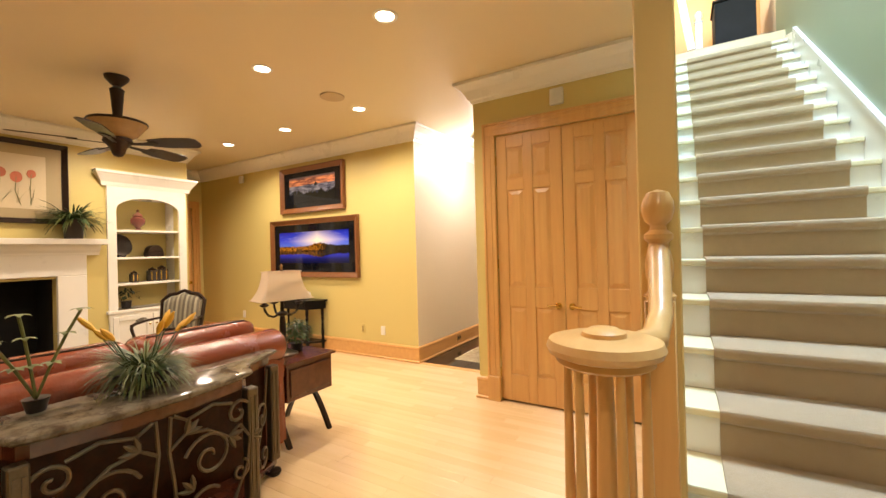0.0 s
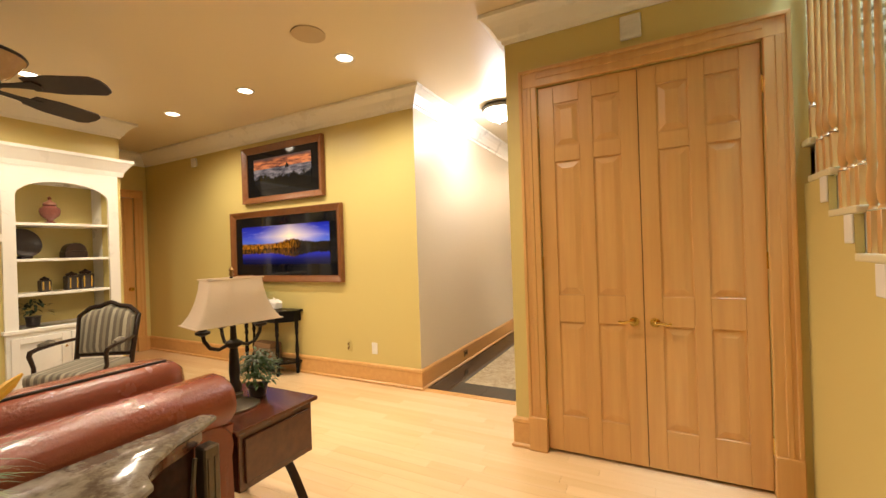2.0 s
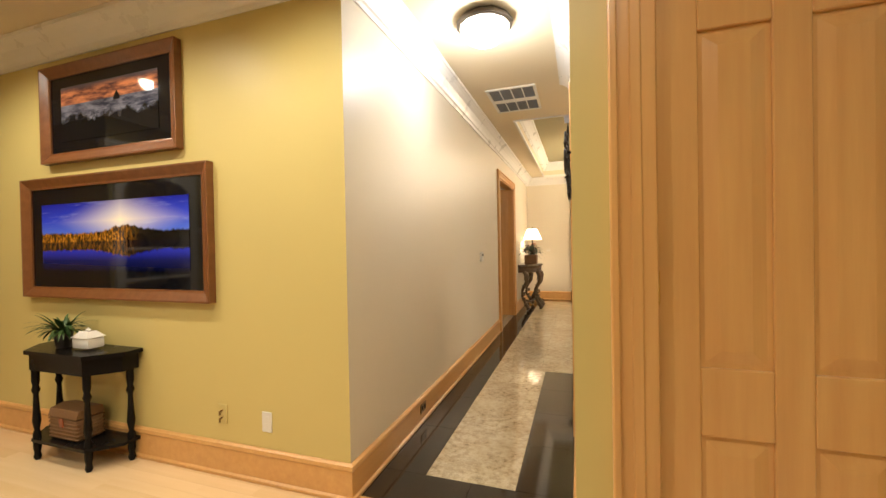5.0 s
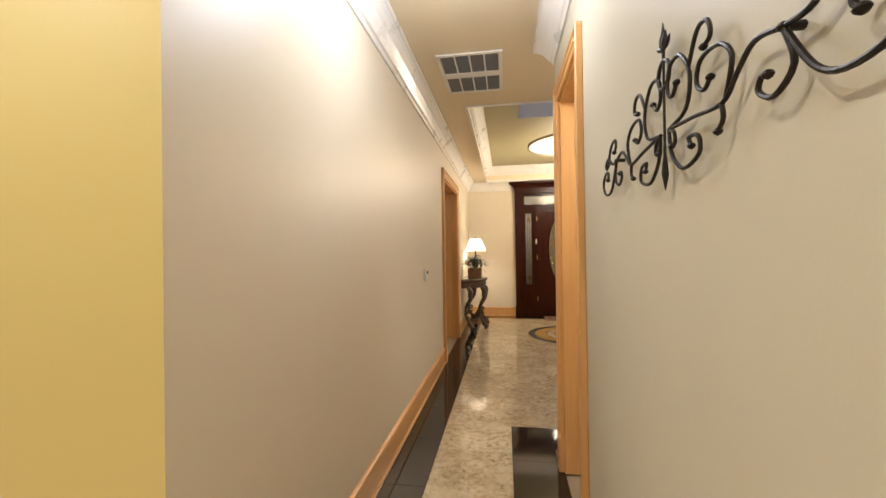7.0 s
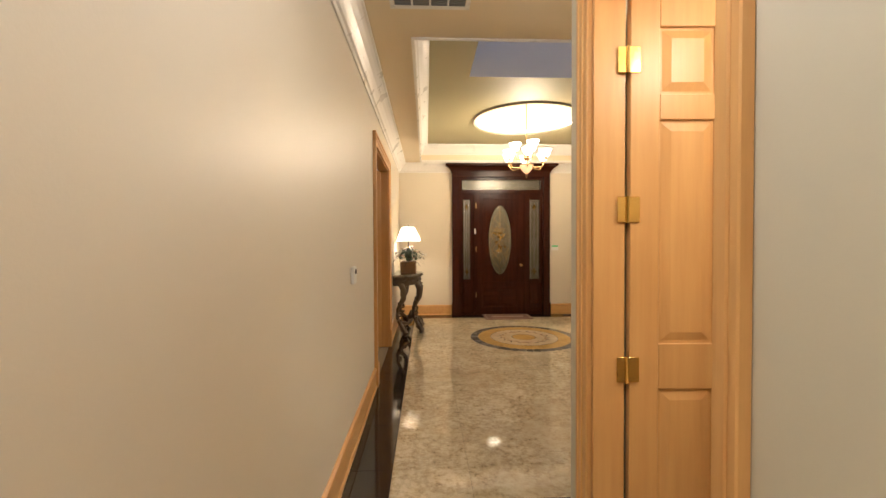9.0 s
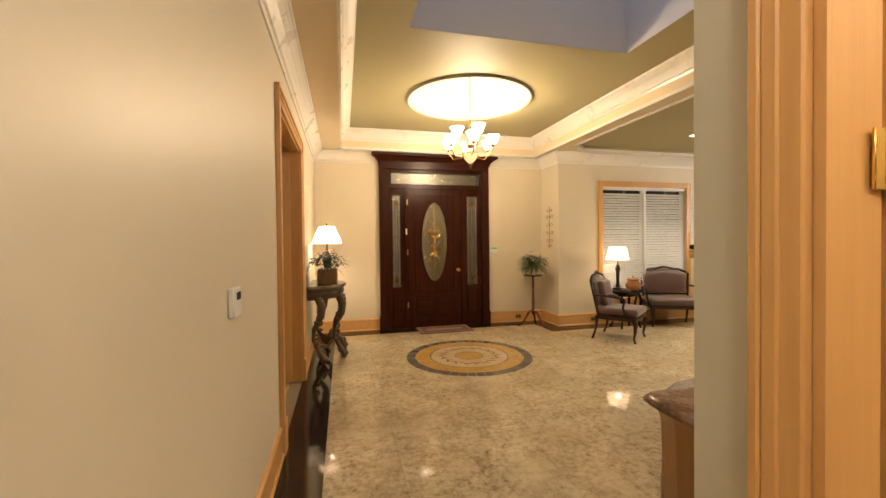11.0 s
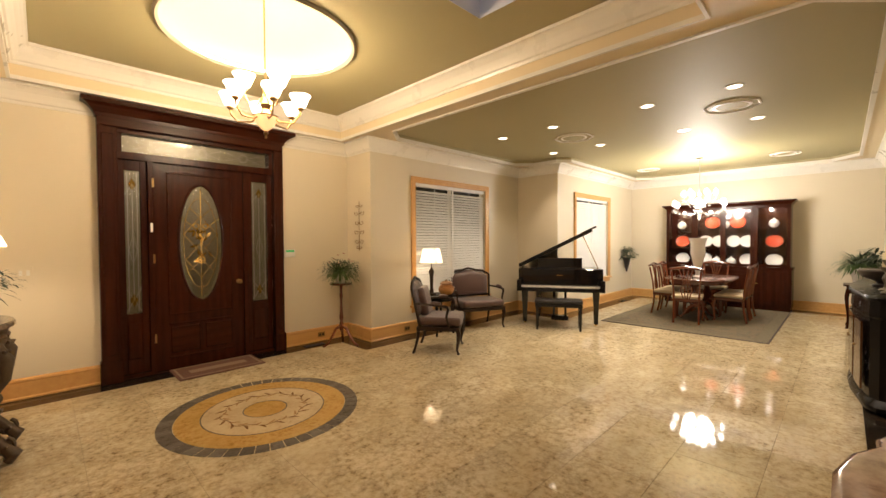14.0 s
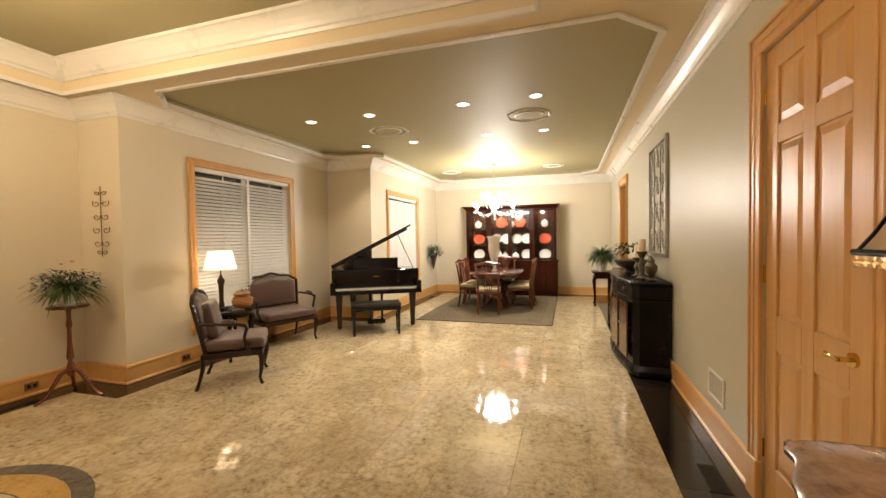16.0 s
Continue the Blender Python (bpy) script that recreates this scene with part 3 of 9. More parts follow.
lathe(bm, [(R - 0.018, z1 - 0.012), (R + 0.003, z1 - 0.028), (R + 0.022, z1 - 0.012), (R + 0.022, z1 - 0.002), (R - 0.018, z1 - 0.002), (R - 0.018, z1 - 0.012)], 64, (cx, cy, 0), cap=False)
structure("trim_dome", bm, plain("stone_grey_paint", (0.36, 0.32, 0.25), 0.5), "grey moulded ring round the dome", "trim", True)
bm = bmesh.new()
tube(bm, [(cx + (R + 0.09) * math.cos(a), cy + (R + 0.09) * math.sin(a), z1 + 0.05) for a in [2 * math.pi * i / 48 for i in range(49)]], 0.012, 6)
cove = thing("cove_light", "warm tube light hidden in the dome's ledge", "light", (0, 0, 0))
part("tube", bm, COVE, cove)
# skylight shaft
bm = bmesh.new()
a, b, c, d = SKY
for q in ((a - 0.05, a, c - 0.05, d + 0.05), (b, b + 0.05, c - 0.05, d + 0.05), (a, b, c - 0.05, c), (a, b, d, d + 0.05)):
    box(bm, *q, z1 + 0.003, z1 + 0.75)
structure("skylight_shaft", bm, SHAFT, "white painted skylight shaft", "skylight")
bm = bmesh.new()
box(bm, a - 0.05, b + 0.05, c - 0.05, c + 0.02, z1 + 0.75, z1 + 0.82)
box(bm, a - 0.05, b + 0.05, d - 0.02, d + 0.05, z1 + 0.75, z1 + 0.82)
box(bm, a - 0.05, a + 0.02, c + 0.02, d - 0.02, z1 + 0.75, z1 + 0.82)
box(bm, b - 0.02, b + 0.05, c + 0.02, d - 0.02, z1 + 0.75, z1 + 0.82)
box(bm, (a + b) / 2 - 0.03, (a + b) / 2 + 0.03, c + 0.02, d - 0.02, z1 + 0.75, z1 + 0.82)
structure("skylight_frame", bm, WHITE, "white skylight frame", "skylight")
# unseen roof to block the sky, all but the skylight, and over the stair
bm = bmesh.new()
box(bm, -8, a - 0.05, -3.2, 12.6, 4.12, 4.2)
box(bm, b + 0.05, 9.1, 7.33, 12.6, 4.12, 4.2)
box(bm, a - 0.05, b + 0.05, d + 0.05, 12.6, 4.12, 4.2)
box(bm, a - 0.05, b + 0.05, 7.33, c - 0.05, 4.12, 4.2)
box(bm, 1.25, 9.1, -3.2, 7.33, 4.12, 4.2)
for q in ((-8.1, -8, -3.2, 12.6), (9.0, 9.1, -3.2, 12.6), (-8, 9, 12.5, 12.6), (-8, 9, -3.2, -3.12)):
    box(bm, *q, 3.3, 4.12)
structure("roof", bm, SHAFT, "plain unseen roof that blocks the sky", "roof")
# unseen ceiling and walls that close off the stairwell from the sky
bm = bmesh.new()
box(bm, -2.5, STAIR_X1 + 0.12, YS, 7.32, 6.2, 6.3)
box(bm, -2.5, STAIR_X1 + 0.12, 0.78, 0.9, CEIL + T, 6.2)
box(bm, -2.6, -2.5, 0.78, 7.32, CEIL + T, 6.2)
structure("ceiling_stair", bm, CEILING, "unseen cream painted stairwell ceiling", "ceiling")

# ---- mouldings ----
CROWN = [(0.0, 2.79), (0.012, 2.79), (0.02, 2.815), (0.035, 2.825), (0.05, 2.855), (0.075, 2.895), (0.105, 2.925), (0.125, 2.94), (0.14, 2.945), (0.14, 2.972), (0.0, 2.972)]
bm = bmesh.new()
sweep(bm, CROWN, [(XB, YS), (XB, YB), (XW, YB), (XW, YP), (HL, YP), (HL, YD), (X1, YD), (X1, W1), (X2, W1), (X2, W2), (XE, W2), (XE, YR), (-0.33, YR), (-0.33, YA), (HR, YA), (HR, YC), (-0.06, YC)])
structure("trim_crown", bm, WHITE, "white painted crown moulding", "crown moulding")
bm = bmesh.new()
k = TRAY[4] - 0.185
sweep(bm, [(o * 0.95, z - 2.79 + k) for o, z in CROWN], [(TRAY[0], TRAY[2]), (TRAY[0], TRAY[3]), (TRAY[1], TRAY[3]), (TRAY[1], TRAY[2])], True)
structure("trim_tray_crown", bm, WHITE, "white painted crown in the tray ceiling", "crown moulding")
bm = bmesh.new()
sweep(bm, [(-0.012, CEIL - 0.016), (0.012, CEIL - 0.016), (0.012, CEIL + 0.02), (0.004, CEIL + 0.02), (0.004, CEIL - 0.003), (-0.012, CEIL - 0.003)], [(TRAY[0], TRAY[2]), (TRAY[0], TRAY[3]), (TRAY[1], TRAY[3]), (TRAY[1], TRAY[2])], True)
structure("trim_tray_edge", bm, WHITE, "white painted tray edge bead", "trim")
bm = bmesh.new()
sweep(bm, [(-0.03, CEIL - 0.02), (0.012, CEIL - 0.02), (0.012, CEIL + 0.03), (0.004, CEIL + 0.03), (0.004, CEIL - 0.003), (-0.03, CEIL - 0.003)], DIN[::-1], True)
structure("trim_dining_tray", bm, WHITE, "white painted bead round the dining tray", "trim")

BASE = [(0.0, 0.0), (0.022, 0.0), (0.03, 0.004), (0.03, 0.02), (0.018, 0.03), (0.018, 0.165), (0.024, 0.175), (0.02, 0.195), (0.006, 0.205), (0.0, 0.205)]
runs = [[(XB, YS), (XB, 0.02)], [(XB, 1.94), (XB, 2.12)], [(XW, 4.02), (XW, YP), (HL, YP), (HL, 8.41)], [(HL, 10.10), (HL, YD), (-1.76, YD)], [(0.20, YD), (X1, YD), (X1, W1), (X2, W1), (X2, W2), (XE, W2), (XE, YR), (7.02, YR)],
        [(5.93, YR), (0.94, YR)], [(-0.33, YA), (HR, YA), (HR, 6.07)], [(HR, 5.19), (HR, YC), (-1.51, YC)], [(XW, YB), (XW, 3.14)]]
for n, run in enumerate(runs):
    bm = bmesh.new()
    sweep(bm, BASE, run)
    structure("baseboard", bm, MAPLE_X if abs(run[1][0] - run[0][0]) > abs(run[1][1] - run[0][1]) else MAPLE_Y, "tall natural maple baseboard", "baseboard")

CASE_W, CASE_T = 0.115, 0.024


def casing(name, axis, plane, side, a, b, head, foot=0.0, sill=False, width=CASE_W, mat=MAPLE):
    """Moulded timber trim round an opening; side is +1 or -1, the way it stands out of the wall."""
    def put(bm, u0, u1, lo, hi, t0, t1):
        p0, p1 = sorted((plane + side * t0, plane + side * t1))
        if axis == "y":
            box(bm, u0, u1, p0, p1, lo, hi, 0.004)
        else:
            box(bm, p0, p1, u0, u1, lo, hi, 0.004)
    bm = bmesh.new()
    for u0, s in ((a - width, 1), (b, -1)):
        put(bm, u0, u0 + width, foot, head + 0.001, 0.0, CASE_T)
        out = u0 - 0.002 if s > 0 else u0 + width - 0.020
        put(bm, out, out + 0.022, foot, head + width, 0.0, CASE_T + 0.010)
        mid = u0 + width * 0.42
        put(bm, mid, mid + 0.03, foot, head + 0.001, 0.0, CASE_T + 0.006)
        if not sill:
            put(bm, u0 - 0.004, u0 + width + 0.004, 0.0, 0.23, 0.0, CASE_T + 0.014)
    put(bm, a - width, b + width, head, head + width, 0.0, CASE_T - 0.001)
    put(bm, a - width - 0.002, b + width + 0.002, head + width - 0.02, head + width + 0.003, 0.0, CASE_T + 0.011)
    put(bm, a, b, head + width * 0.42, head + width * 0.42 + 0.03, 0.0, CASE_T + 0.006)
    if sill:
        put(bm, a - width - 0.03, b + width + 0.03, foot - 0.035, foot, 0.0, 0.06)
        put(bm, a - width, b + width, foot - 0.12, foot - 0.035, 0.0, CASE_T)
    return structure(name, bm, mat, "natural maple casing", "trim")


casing("trim_closet", "y", YC, -1, -1.395, -0.185, DOORH + 0.01)
casing("trim_hall_door", "x", HR, -1, 5.28, 5.98, DOORH, width=0.085)
casing("trim_french_door", "x", HL, 1, 8.53, 9.98, DOORH)
casing("trim_dining_door", "y", YR, 1, 0.02, 0.82, DOORH)
casing("trim_pantry", "y", YR, 1, 6.05, 6.90, DOORH)
casing("trim_alcove_door", "x", XW, 1, 3.24, 3.92, 2.30)
casing("window_1_trim", "y", W1, -1, 2.08, 3.85, 2.42, 0.45, True, 0.09)
casing("window_2_trim", "y", W2, -1, 5.72, 7.32, 2.38, 0.62, True, 0.09)
# jambs that line the openings
for name, axis, lo, hi, a, b, head in (("jamb_hall_door", "x", HR, HR + 0.12, 5.28, 5.98, DOORH), ("jamb_french_door", "x", HL - 0.12, HL, 8.53, 9.98, DOORH),
                                       ("jamb_pantry", "y", YR - 0.12, YR, 6.05, 6.90, DOORH)):
    bm = bmesh.new()
    for u0, u1, z0, z1 in ((a, a + 0.018, 0, head), (b - 0.018, b, 0, head), (a + 0.018, b - 0.018, head - 0.018, head)):
        if axis == "x":
            box(bm, lo - 0.002, hi + 0.002, u0, u1, z0, z1)
        else:
            box(bm, u0, u1, lo - 0.002, hi + 0.002, z0, z1)
    structure(name, bm, MAPLE, "natural maple door lining", "trim")

# ---- floors ----
bm = bmesh.new()
box(bm, XW - 0.12, HL, YS - 0.12, YP, -0.12, -0.018)
box(bm, HL, STAIR_X1 + 0.12, YS - 0.12, YP + 0.02, -0.12, -0.018)
box(bm, -0.06, STAIR_X1 + 0.12, YP + 0.02, YR - 0.12, -0.12, -0.018)
floor = structure("floor", bm, GROUT, "natural maple board floor", "floor")
bm = bmesh.new()
box(bm, -5.0, XE + 0.12, YP + 0.02, YD + 0.15, -0.12, -0.014)
box(bm, 5.2, 7.32, 4.4, YR, -0.121, -0.015)
stone_floor = structure("floor_stone", bm, GROUT, "polished golden granite tile floor with a black border", "floor")
bm = bmesh.new()
box(bm, -5.0, HL - 0.121, 8.0, 11.0, -0.013, 0.0)
structure("floor_side_room", bm, PLANK, "maple board floor of the side room", "floor")
bm = bmesh.new()
box(bm, HL, HR, YP - 0.02, YP + 0.05, -0.015, 0.007, 0.004)
structure("threshold", bm, MAPLE_X, "maple threshold strip", "threshold")
bm = bmesh.new()
box(bm, -60, 60, -60, 60, -0.32, -0.3)
structure("ground", bm, GROUT, "plain dark ground", "ground")
bm = bmesh.new()
box(bm, -2.5, STAIR_X1, 0.85 + 20 * 0.245 - 0.02, 7.2, UPPER - 0.25, UPPER - 0.003)
structure("floor_upper", bm, PLANK, "maple board upper floor", "floor")

# ---- doors ----


def six_panel(parent, w, h, t, mat=MAPLE, mat_x=MAPLE_X, name="leaf"):
    """A door leaf standing on x 0..w, y 0..t: stiles, rails and raised panels."""
    st, mid = 0.115 * min(1.0, w / 0.7), 0.095 * min(1.0, w / 0.7)
    pw = (w - 2 * st - mid) / 2
    rails = [(0.0, 0.24), (0.86, 1.04), (1.92, 2.02), (h - 0.12, h)]
    bm = bmesh.new()
    for a, b in ((0, st), (st + pw, st + pw + mid), (w - st, w)):
        box(bm, a, b, 0, t, 0, h, 0.003)
    for z0, z1 in rails:
        for a in (st, st + pw + mid):
            box(bm, a, a + pw, 0.0005, t - 0.0005, z0, z1, 0.003)
    leaf = part(name, bm, mat, parent, smooth=False)
    for (_, lo), (hi, _) in zip(rails, rails[1:]):
        for a in (st, st + pw + mid):
            bm = bmesh.new()
            box(bm, a, a + pw, t * 0.5 - 0.006, t * 0.5 + 0.006, lo, hi)
            for s in (-1, 1):
                yf, yb = t * 0.5 + s * 0.006, t * 0.5 + s * (t * 0.5 - 0.002)
                m, e = 0.012, 0.045
                rings = [[(a + d, y, lo + d), (a + pw - d, y, lo + d), (a + pw - d, y, hi - d), (a + d, y, hi - d)] for d, y in ((m, yf), (e, yb))]
                quads(bm, rings)
            part("panel", bm, mat, leaf, smooth=False)
    return leaf


def lever(parent, x, y, z, way, side=-1):
    """A brass lever handle on a round rose, on the face at y, pointing along way in x."""
    bm = bmesh.new()
    tube(bm, [(x, y, z), (x, y + side * 0.012, z)], 0.028, 16)
    tube(bm, [(x, y + side * 0.01, z), (x, y + side * 0.05, z)], 0.010, 10)
    tube(bm, [(x, y + side * 0.05, z), (x + way * 0.03, y + side * 0.055, z + 0.005), (x + way * 0.065, y + side * 0.052, z - 0.004), (x + way * 0.085, y + side * 0.05, z + 0.004)], [0.011, 0.009, 0.008, 0.009], 10)
    return part("door_handle", bm, BRASS, parent, "polished brass lever handle")


def hinges(parent, x, y, heights, mat=BRASS):
    for z in heights:
        bm = bmesh.new()
        box(bm, x + 0.001, x + 0.044, y - 0.004, y + 0.002, z - 0.05, z + 0.05, 0.0015)
        box(bm, x - 0.044, x - 0.001, y - 0.004, y + 0.002, z - 0.05, z + 0.05, 0.0015)
        tube(bm, [(x - 0.006, y - 0.006, z - 0.052), (x - 0.006, y - 0.006, z + 0.052)], 0.007, 8)
        part("hinge", bm, mat, parent, "brass hinge")


for n, (x, w) in enumerate(((-1.392, 0.600), (-0.788, 0.600))):
    d = tagged(new("door_%d" % (n + 1)), "closed natural maple six-panel closet door", "door", "", "structure")
    d.matrix_basis = pose(x, YC + 0.012, 0.018)
    six_panel(d, w, DOORH - 0.012, 0.035)
    lever(d, w - 0.055 if n == 0 else 0.055, 0.0, 0.885, -1 if n == 0 else 1)
    bm = bmesh.new()
    for z in (0.25, 1.25, 2.2):
        tube(bm, [((-0.003 if n == 0 else w + 0.003), -0.004, z - 0.045), ((-0.003 if n == 0 else w + 0.003), -0.004, z + 0.045)], 0.007, 8)
    part("hinge", bm, BRASS, d, "brass hinge")
# black sheet behind the doors stands in for the shade in the closet
bm = bmesh.new()
box(bm, -1.395, -0.185, YC + 0.06, YC + 0.11, 0, DOORH + 0.01)
structure("closet_back", bm, FLATBLACK, "black sheet for the shade inside the closet", "closet")
# hall door, swung open into the room beside
d = tagged(new("door_3"), "open natural maple six-panel door with brass hinges", "door", "", "structure")
d.matrix_basis = pose(HR + 0.140, 5.955, 0.012, 0, 0, -2)
six_panel(d, 0.76, 2.40, 0.035)
lever(d, 0.70, 0.0, 0.95, -1)
hinges(d, -0.008, -0.002, (0.25, 0.94, 1.57, 2.15))
# dining room door
d = tagged(new("door_4"), "closed natural maple six-panel door with a brass lever", "door", "", "structure")
d.matrix_basis = pose(0.817, YR - 0.008, 0.012, 0, 0, 180)
six_panel(d, 0.794, DOORH - 0.014, 0.035)
lever(d, 0.71, 0.0, 0.99, -1)
for z in (0.3, 1.25, 2.2):
    bm = bmesh.new()
    tube(bm, [(-0.004, -0.004, z - 0.05), (-0.004, -0.004, z + 0.05)], 0.008, 8)
    part("hinge", bm, BRASS, d, "brass hinge")
# alcove door
d = tagged(new("door_5"), "closed natural maple door in the alcove", "door", "", "structure")
d.matrix_basis = pose(XW - 0.01, 3.243, 0.012, 0, 0, 90)
six_panel(d, 0.674, 2.285, 0.035)
bm = bmesh.new()
lathe(bm, [(0.001, 0.06), (0.02, 0.058), (0.028, 0.045), (0.02, 0.03), (0.01, 0.024), (0.01, 0.006), (0.028, 0.004), (0.028, 0.0)], 14)
part("door_handle", bm, BRASS, d, "small brass knob", at=pose(0.615, 0, 0.93, 90, 0, 0))
# glazed side-room doors, one leaf open inward
for n, (hy, turn) in enumerate(((9.96, 195), (8.55, 90))):
    d = tagged(new("door_%d" % (6 + n)), "natural maple french door with glass panes", "door", "", "structure")
    w, h, t = 0.70, DOORH - 0.03, 0.035
    d.matrix_basis = pose(HL - 0.10, hy, 0.012, 0, 0, turn)
    bm = bmesh.new()
    for a, b, z0, z1 in ((0, 0.14, 0, h), (w - 0.1, w, 0, h), (0.14, w - 0.1, 0, 0.22), (0.14, w - 0.1, h - 0.11, h)):
        box(bm, a, b, 0, t, z0, z1, 0.003)
    rows = 5
    ph = (h - 0.33) / rows
    for i in range(1, rows):
        box(bm, 0.14, w - 0.1, 0.005, t - 0.005, 0.22 + i * ph - 0.011, 0.22 + i * ph + 0.011)
    for i in range(rows):
        box(bm, w / 2 - 0.011, w / 2 + 0.011, 0.006, t - 0.006, 0.22 + i * ph + 0.011, 0.22 + (i + 1) * ph - 0.011)
    leaf = part("leaf", bm, MAPLE, d, smooth=False)
    for i in range(rows):
        for x0, x1 in ((0.14, w / 2 - 0.011), (w / 2 + 0.011, w - 0.1)):
            bm = bmesh.new()
            box(bm, x0 + 0.001, x1 - 0.001, t / 2 - 0.002, t / 2 + 0.002, 0.22 + i * ph + 0.012, 0.22 + (i + 1) * ph - 0.012)
            part("pane", bm, GLASS, leaf, "clear glass pane", smooth=False).visible_shadow = False

# ---- stair ----
stair = thing("staircase", "cream painted staircase with a beige carpet runner and maple balusters", "staircase", (0, 0, 0))


def turned(bm, x, y, z0, z1, r=0.019):
    """One turned baluster: square foot, vase and tapered shaft."""
    h = z1 - z0
    box(bm, x - r, x + r, y - r, y + r, z0, z0 + 0.16, 0.002)
    prof = [(r * 1.25, 0.165), (r * 0.7, 0.18), (r * 1.15, 0.20), (r * 1.3, 0.25), (r * 0.8, 0.33), (r * 1.0, 0.35), (r * 0.95, 0.4), (r * 0.55, h)]
    lathe(bm, prof, 10, (x, y, z0))


for n in range(1, 20):
    y0, z = 1.83 + (n - 4) * RUN, n * RISE
    bm = bmesh.new()
    box(bm, -0.035 if n < 11 else 0.001, STAIR_X1 - 0.02, y0, y0 + RUN + 0.03, z - 0.032, z, 0.008, 2)
    part("tread", bm, TREADPAINT, stair, smooth=False)
    bm = bmesh.new()
    box(bm, 0.002, STAIR_X1 - 0.02, y0 + 0.028, y0 + 0.046, z - RISE, z - 0.033)
    part("riser", bm, WHITE, stair, smooth=False)
    if 3 < n < 10:
        bm = bmesh.new()
        box(bm, -0.040, -0.0305, y0 + 0.03, y0 + 0.10, z - 0.15, z - 0.033, 0.003)
        part("riser_return", bm, WHITE, stair, "white bracket under the tread end", smooth=False)
    bm = bmesh.new()
    pr = [(y0 + RUN + 0.03, z + 0.011), (y0 + 0.0, z + 0.013), (y0 - 0.014, z + 0.006), (y0 - 0.02, z - 0.012), (y0 - 0.012, z - 0.036), (y0 + 0.012, z - 0.05), (y0 + 0.017, z - RISE + 0.012), (y0 + 0.027, z - RISE + 0.012), (y0 + 0.027, z - 0.034), (y0 + 0.02, z + 0.001), (y0 + RUN + 0.03, z + 0.001)]
    prism(bm, pr, 0.18, 0.96, "x")
    part("carpet", bm, CARPET, stair, "beige cut-pile carpet runner")
y0 = 1.83 + 16 * RUN
bm = bmesh.new()
box(bm, 0.002, STAIR_X1 - 0.02, y0, y0 + 0.10, UPPER - 0.034, UPPER, 0.008)
part("tread", bm, TREADPAINT, stair, smooth=False)
bm = bmesh.new()
box(bm, 0.002, STAIR_X1 - 0.02, y0 + 0.028, y0 + 0.046, UPPER - RISE, UPPER - 0.035)
part("riser", bm, WHITE, stair, smooth=False)
bm = bmesh.new()
prism(bm, [(y0 + 0.1, UPPER + 0.01), (y0 - 0.015, UPPER + 0.01), (y0 - 0.02, UPPER - 0.04), (y0 + 0.017, UPPER - 0.05), (y0 + 0.017, UPPER - RISE + 0.012), (y0 + 0.027, UPPER - RISE + 0.012), (y0 + 0.027, UPPER - 0.036), (y0 + 0.1, UPPER + 0.001)], 0.18, 0.96, "x")
part("carpet", bm, CARPET, stair, "beige cut-pile carpet runner")
# closed yellow side under the treads, and the white skirt along the far wall
bm = bmesh.new()
poly = [(1.83 - 3 * RUN + 0.03, 0.0)]
for n in range(1, 10):
    yy = 1.83 + (n - 4) * RUN + 0.03
    poly += [(yy, (n - 1) * RISE), (yy, n * RISE - 0.034)]
poly = poly[:1] + poly[2:] + [(YC - 0.002, 9 * RISE - 0.034), (YC - 0.002, 0.0)]
prism(bm, poly, -0.03, -0.002, "x")
part("side_panel", bm, YELLOW, stair, "yellow painted panel closing the stair side", smooth=False)
bm = bmesh.new()
prism(bm, [(1.1, 0.0), (1.1, 0.44), (5.25, 3.53), (y0 + 0.3, UPPER + 0.02), (y0 + 0.3, UPPER - 0.2), (y0, UPPER - 0.4)], STAIR_X1 - 0.019, STAIR_X1 - 0.001, "x")
prism(bm, [(1.1, 0.44), (1.1, 0.475), (5.25, 3.565), (5.25, 3.53)], STAIR_X1 - 0.032, STAIR_X1 - 0.001, "x")
part("skirt_board", bm, WHITE, stair, "white painted skirt board", smooth=False)
# square post, newel, handrail and balusters on the open side


def rail_z(y):
    return 0.752 + (y - 1.83) * RISE / RUN + 1.0


bm = bmesh.new()
box(bm, -0.065, 0.065, 1.525, 1.655, 0.0, CEIL + 0.4, 0.006)
structure("column", bm, YELLOW_LIT, "square yellow post beside the stair, lit tone in its paint", "column")
bm = bmesh.new()
box(bm, -0.045, 0.045, 1.435, 1.522, 0.0, 1.22, 0.004)
lathe(bm, [(0.045, 1.22), (0.05, 1.235), (0.034, 1.25), (0.03, 1.27), (0.042, 1.30), (0.044, 1.34), (0.034, 1.39), (0.03, 1.41), (0.044, 1.425), (0.044, 1.44), (0.026, 1.455), (0.024, 1.47), (0.040, 1.485), (0.050, 1.52), (0.048, 1.55), (0.034, 1.58), (0.001, 1.592)], 20, (0, 1.478, 0))
part("newel_post", bm, MAPLE, stair, "turned maple newel with a ball top")
bm = bmesh.new()
lathe(bm, [(0.001, 1.19), (0.10, 1.19), (0.128, 1.182), (0.135, 1.165), (0.128, 1.15), (0.11, 1.143), (0.112, 1.13), (0.10, 1.122), (0.001, 1.122)], 32, (-0.10, 0.97, 0))
lathe(bm, [(0.001, 1.212), (0.03, 1.21), (0.05, 1.2), (0.052, 1.19), (0.001, 1.189)], 24, (-0.10, 0.97, 0))
tube(bm, [(-0.04, 1.03, 1.155), (0.0, 1.12, 1.16), (0.01, 1.25, 1.20), (0.005, 1.36, 1.30), (0.0, 1.45, 1.38)], [0.034, 0.034, 0.033, 0.033, 0.033], 12)
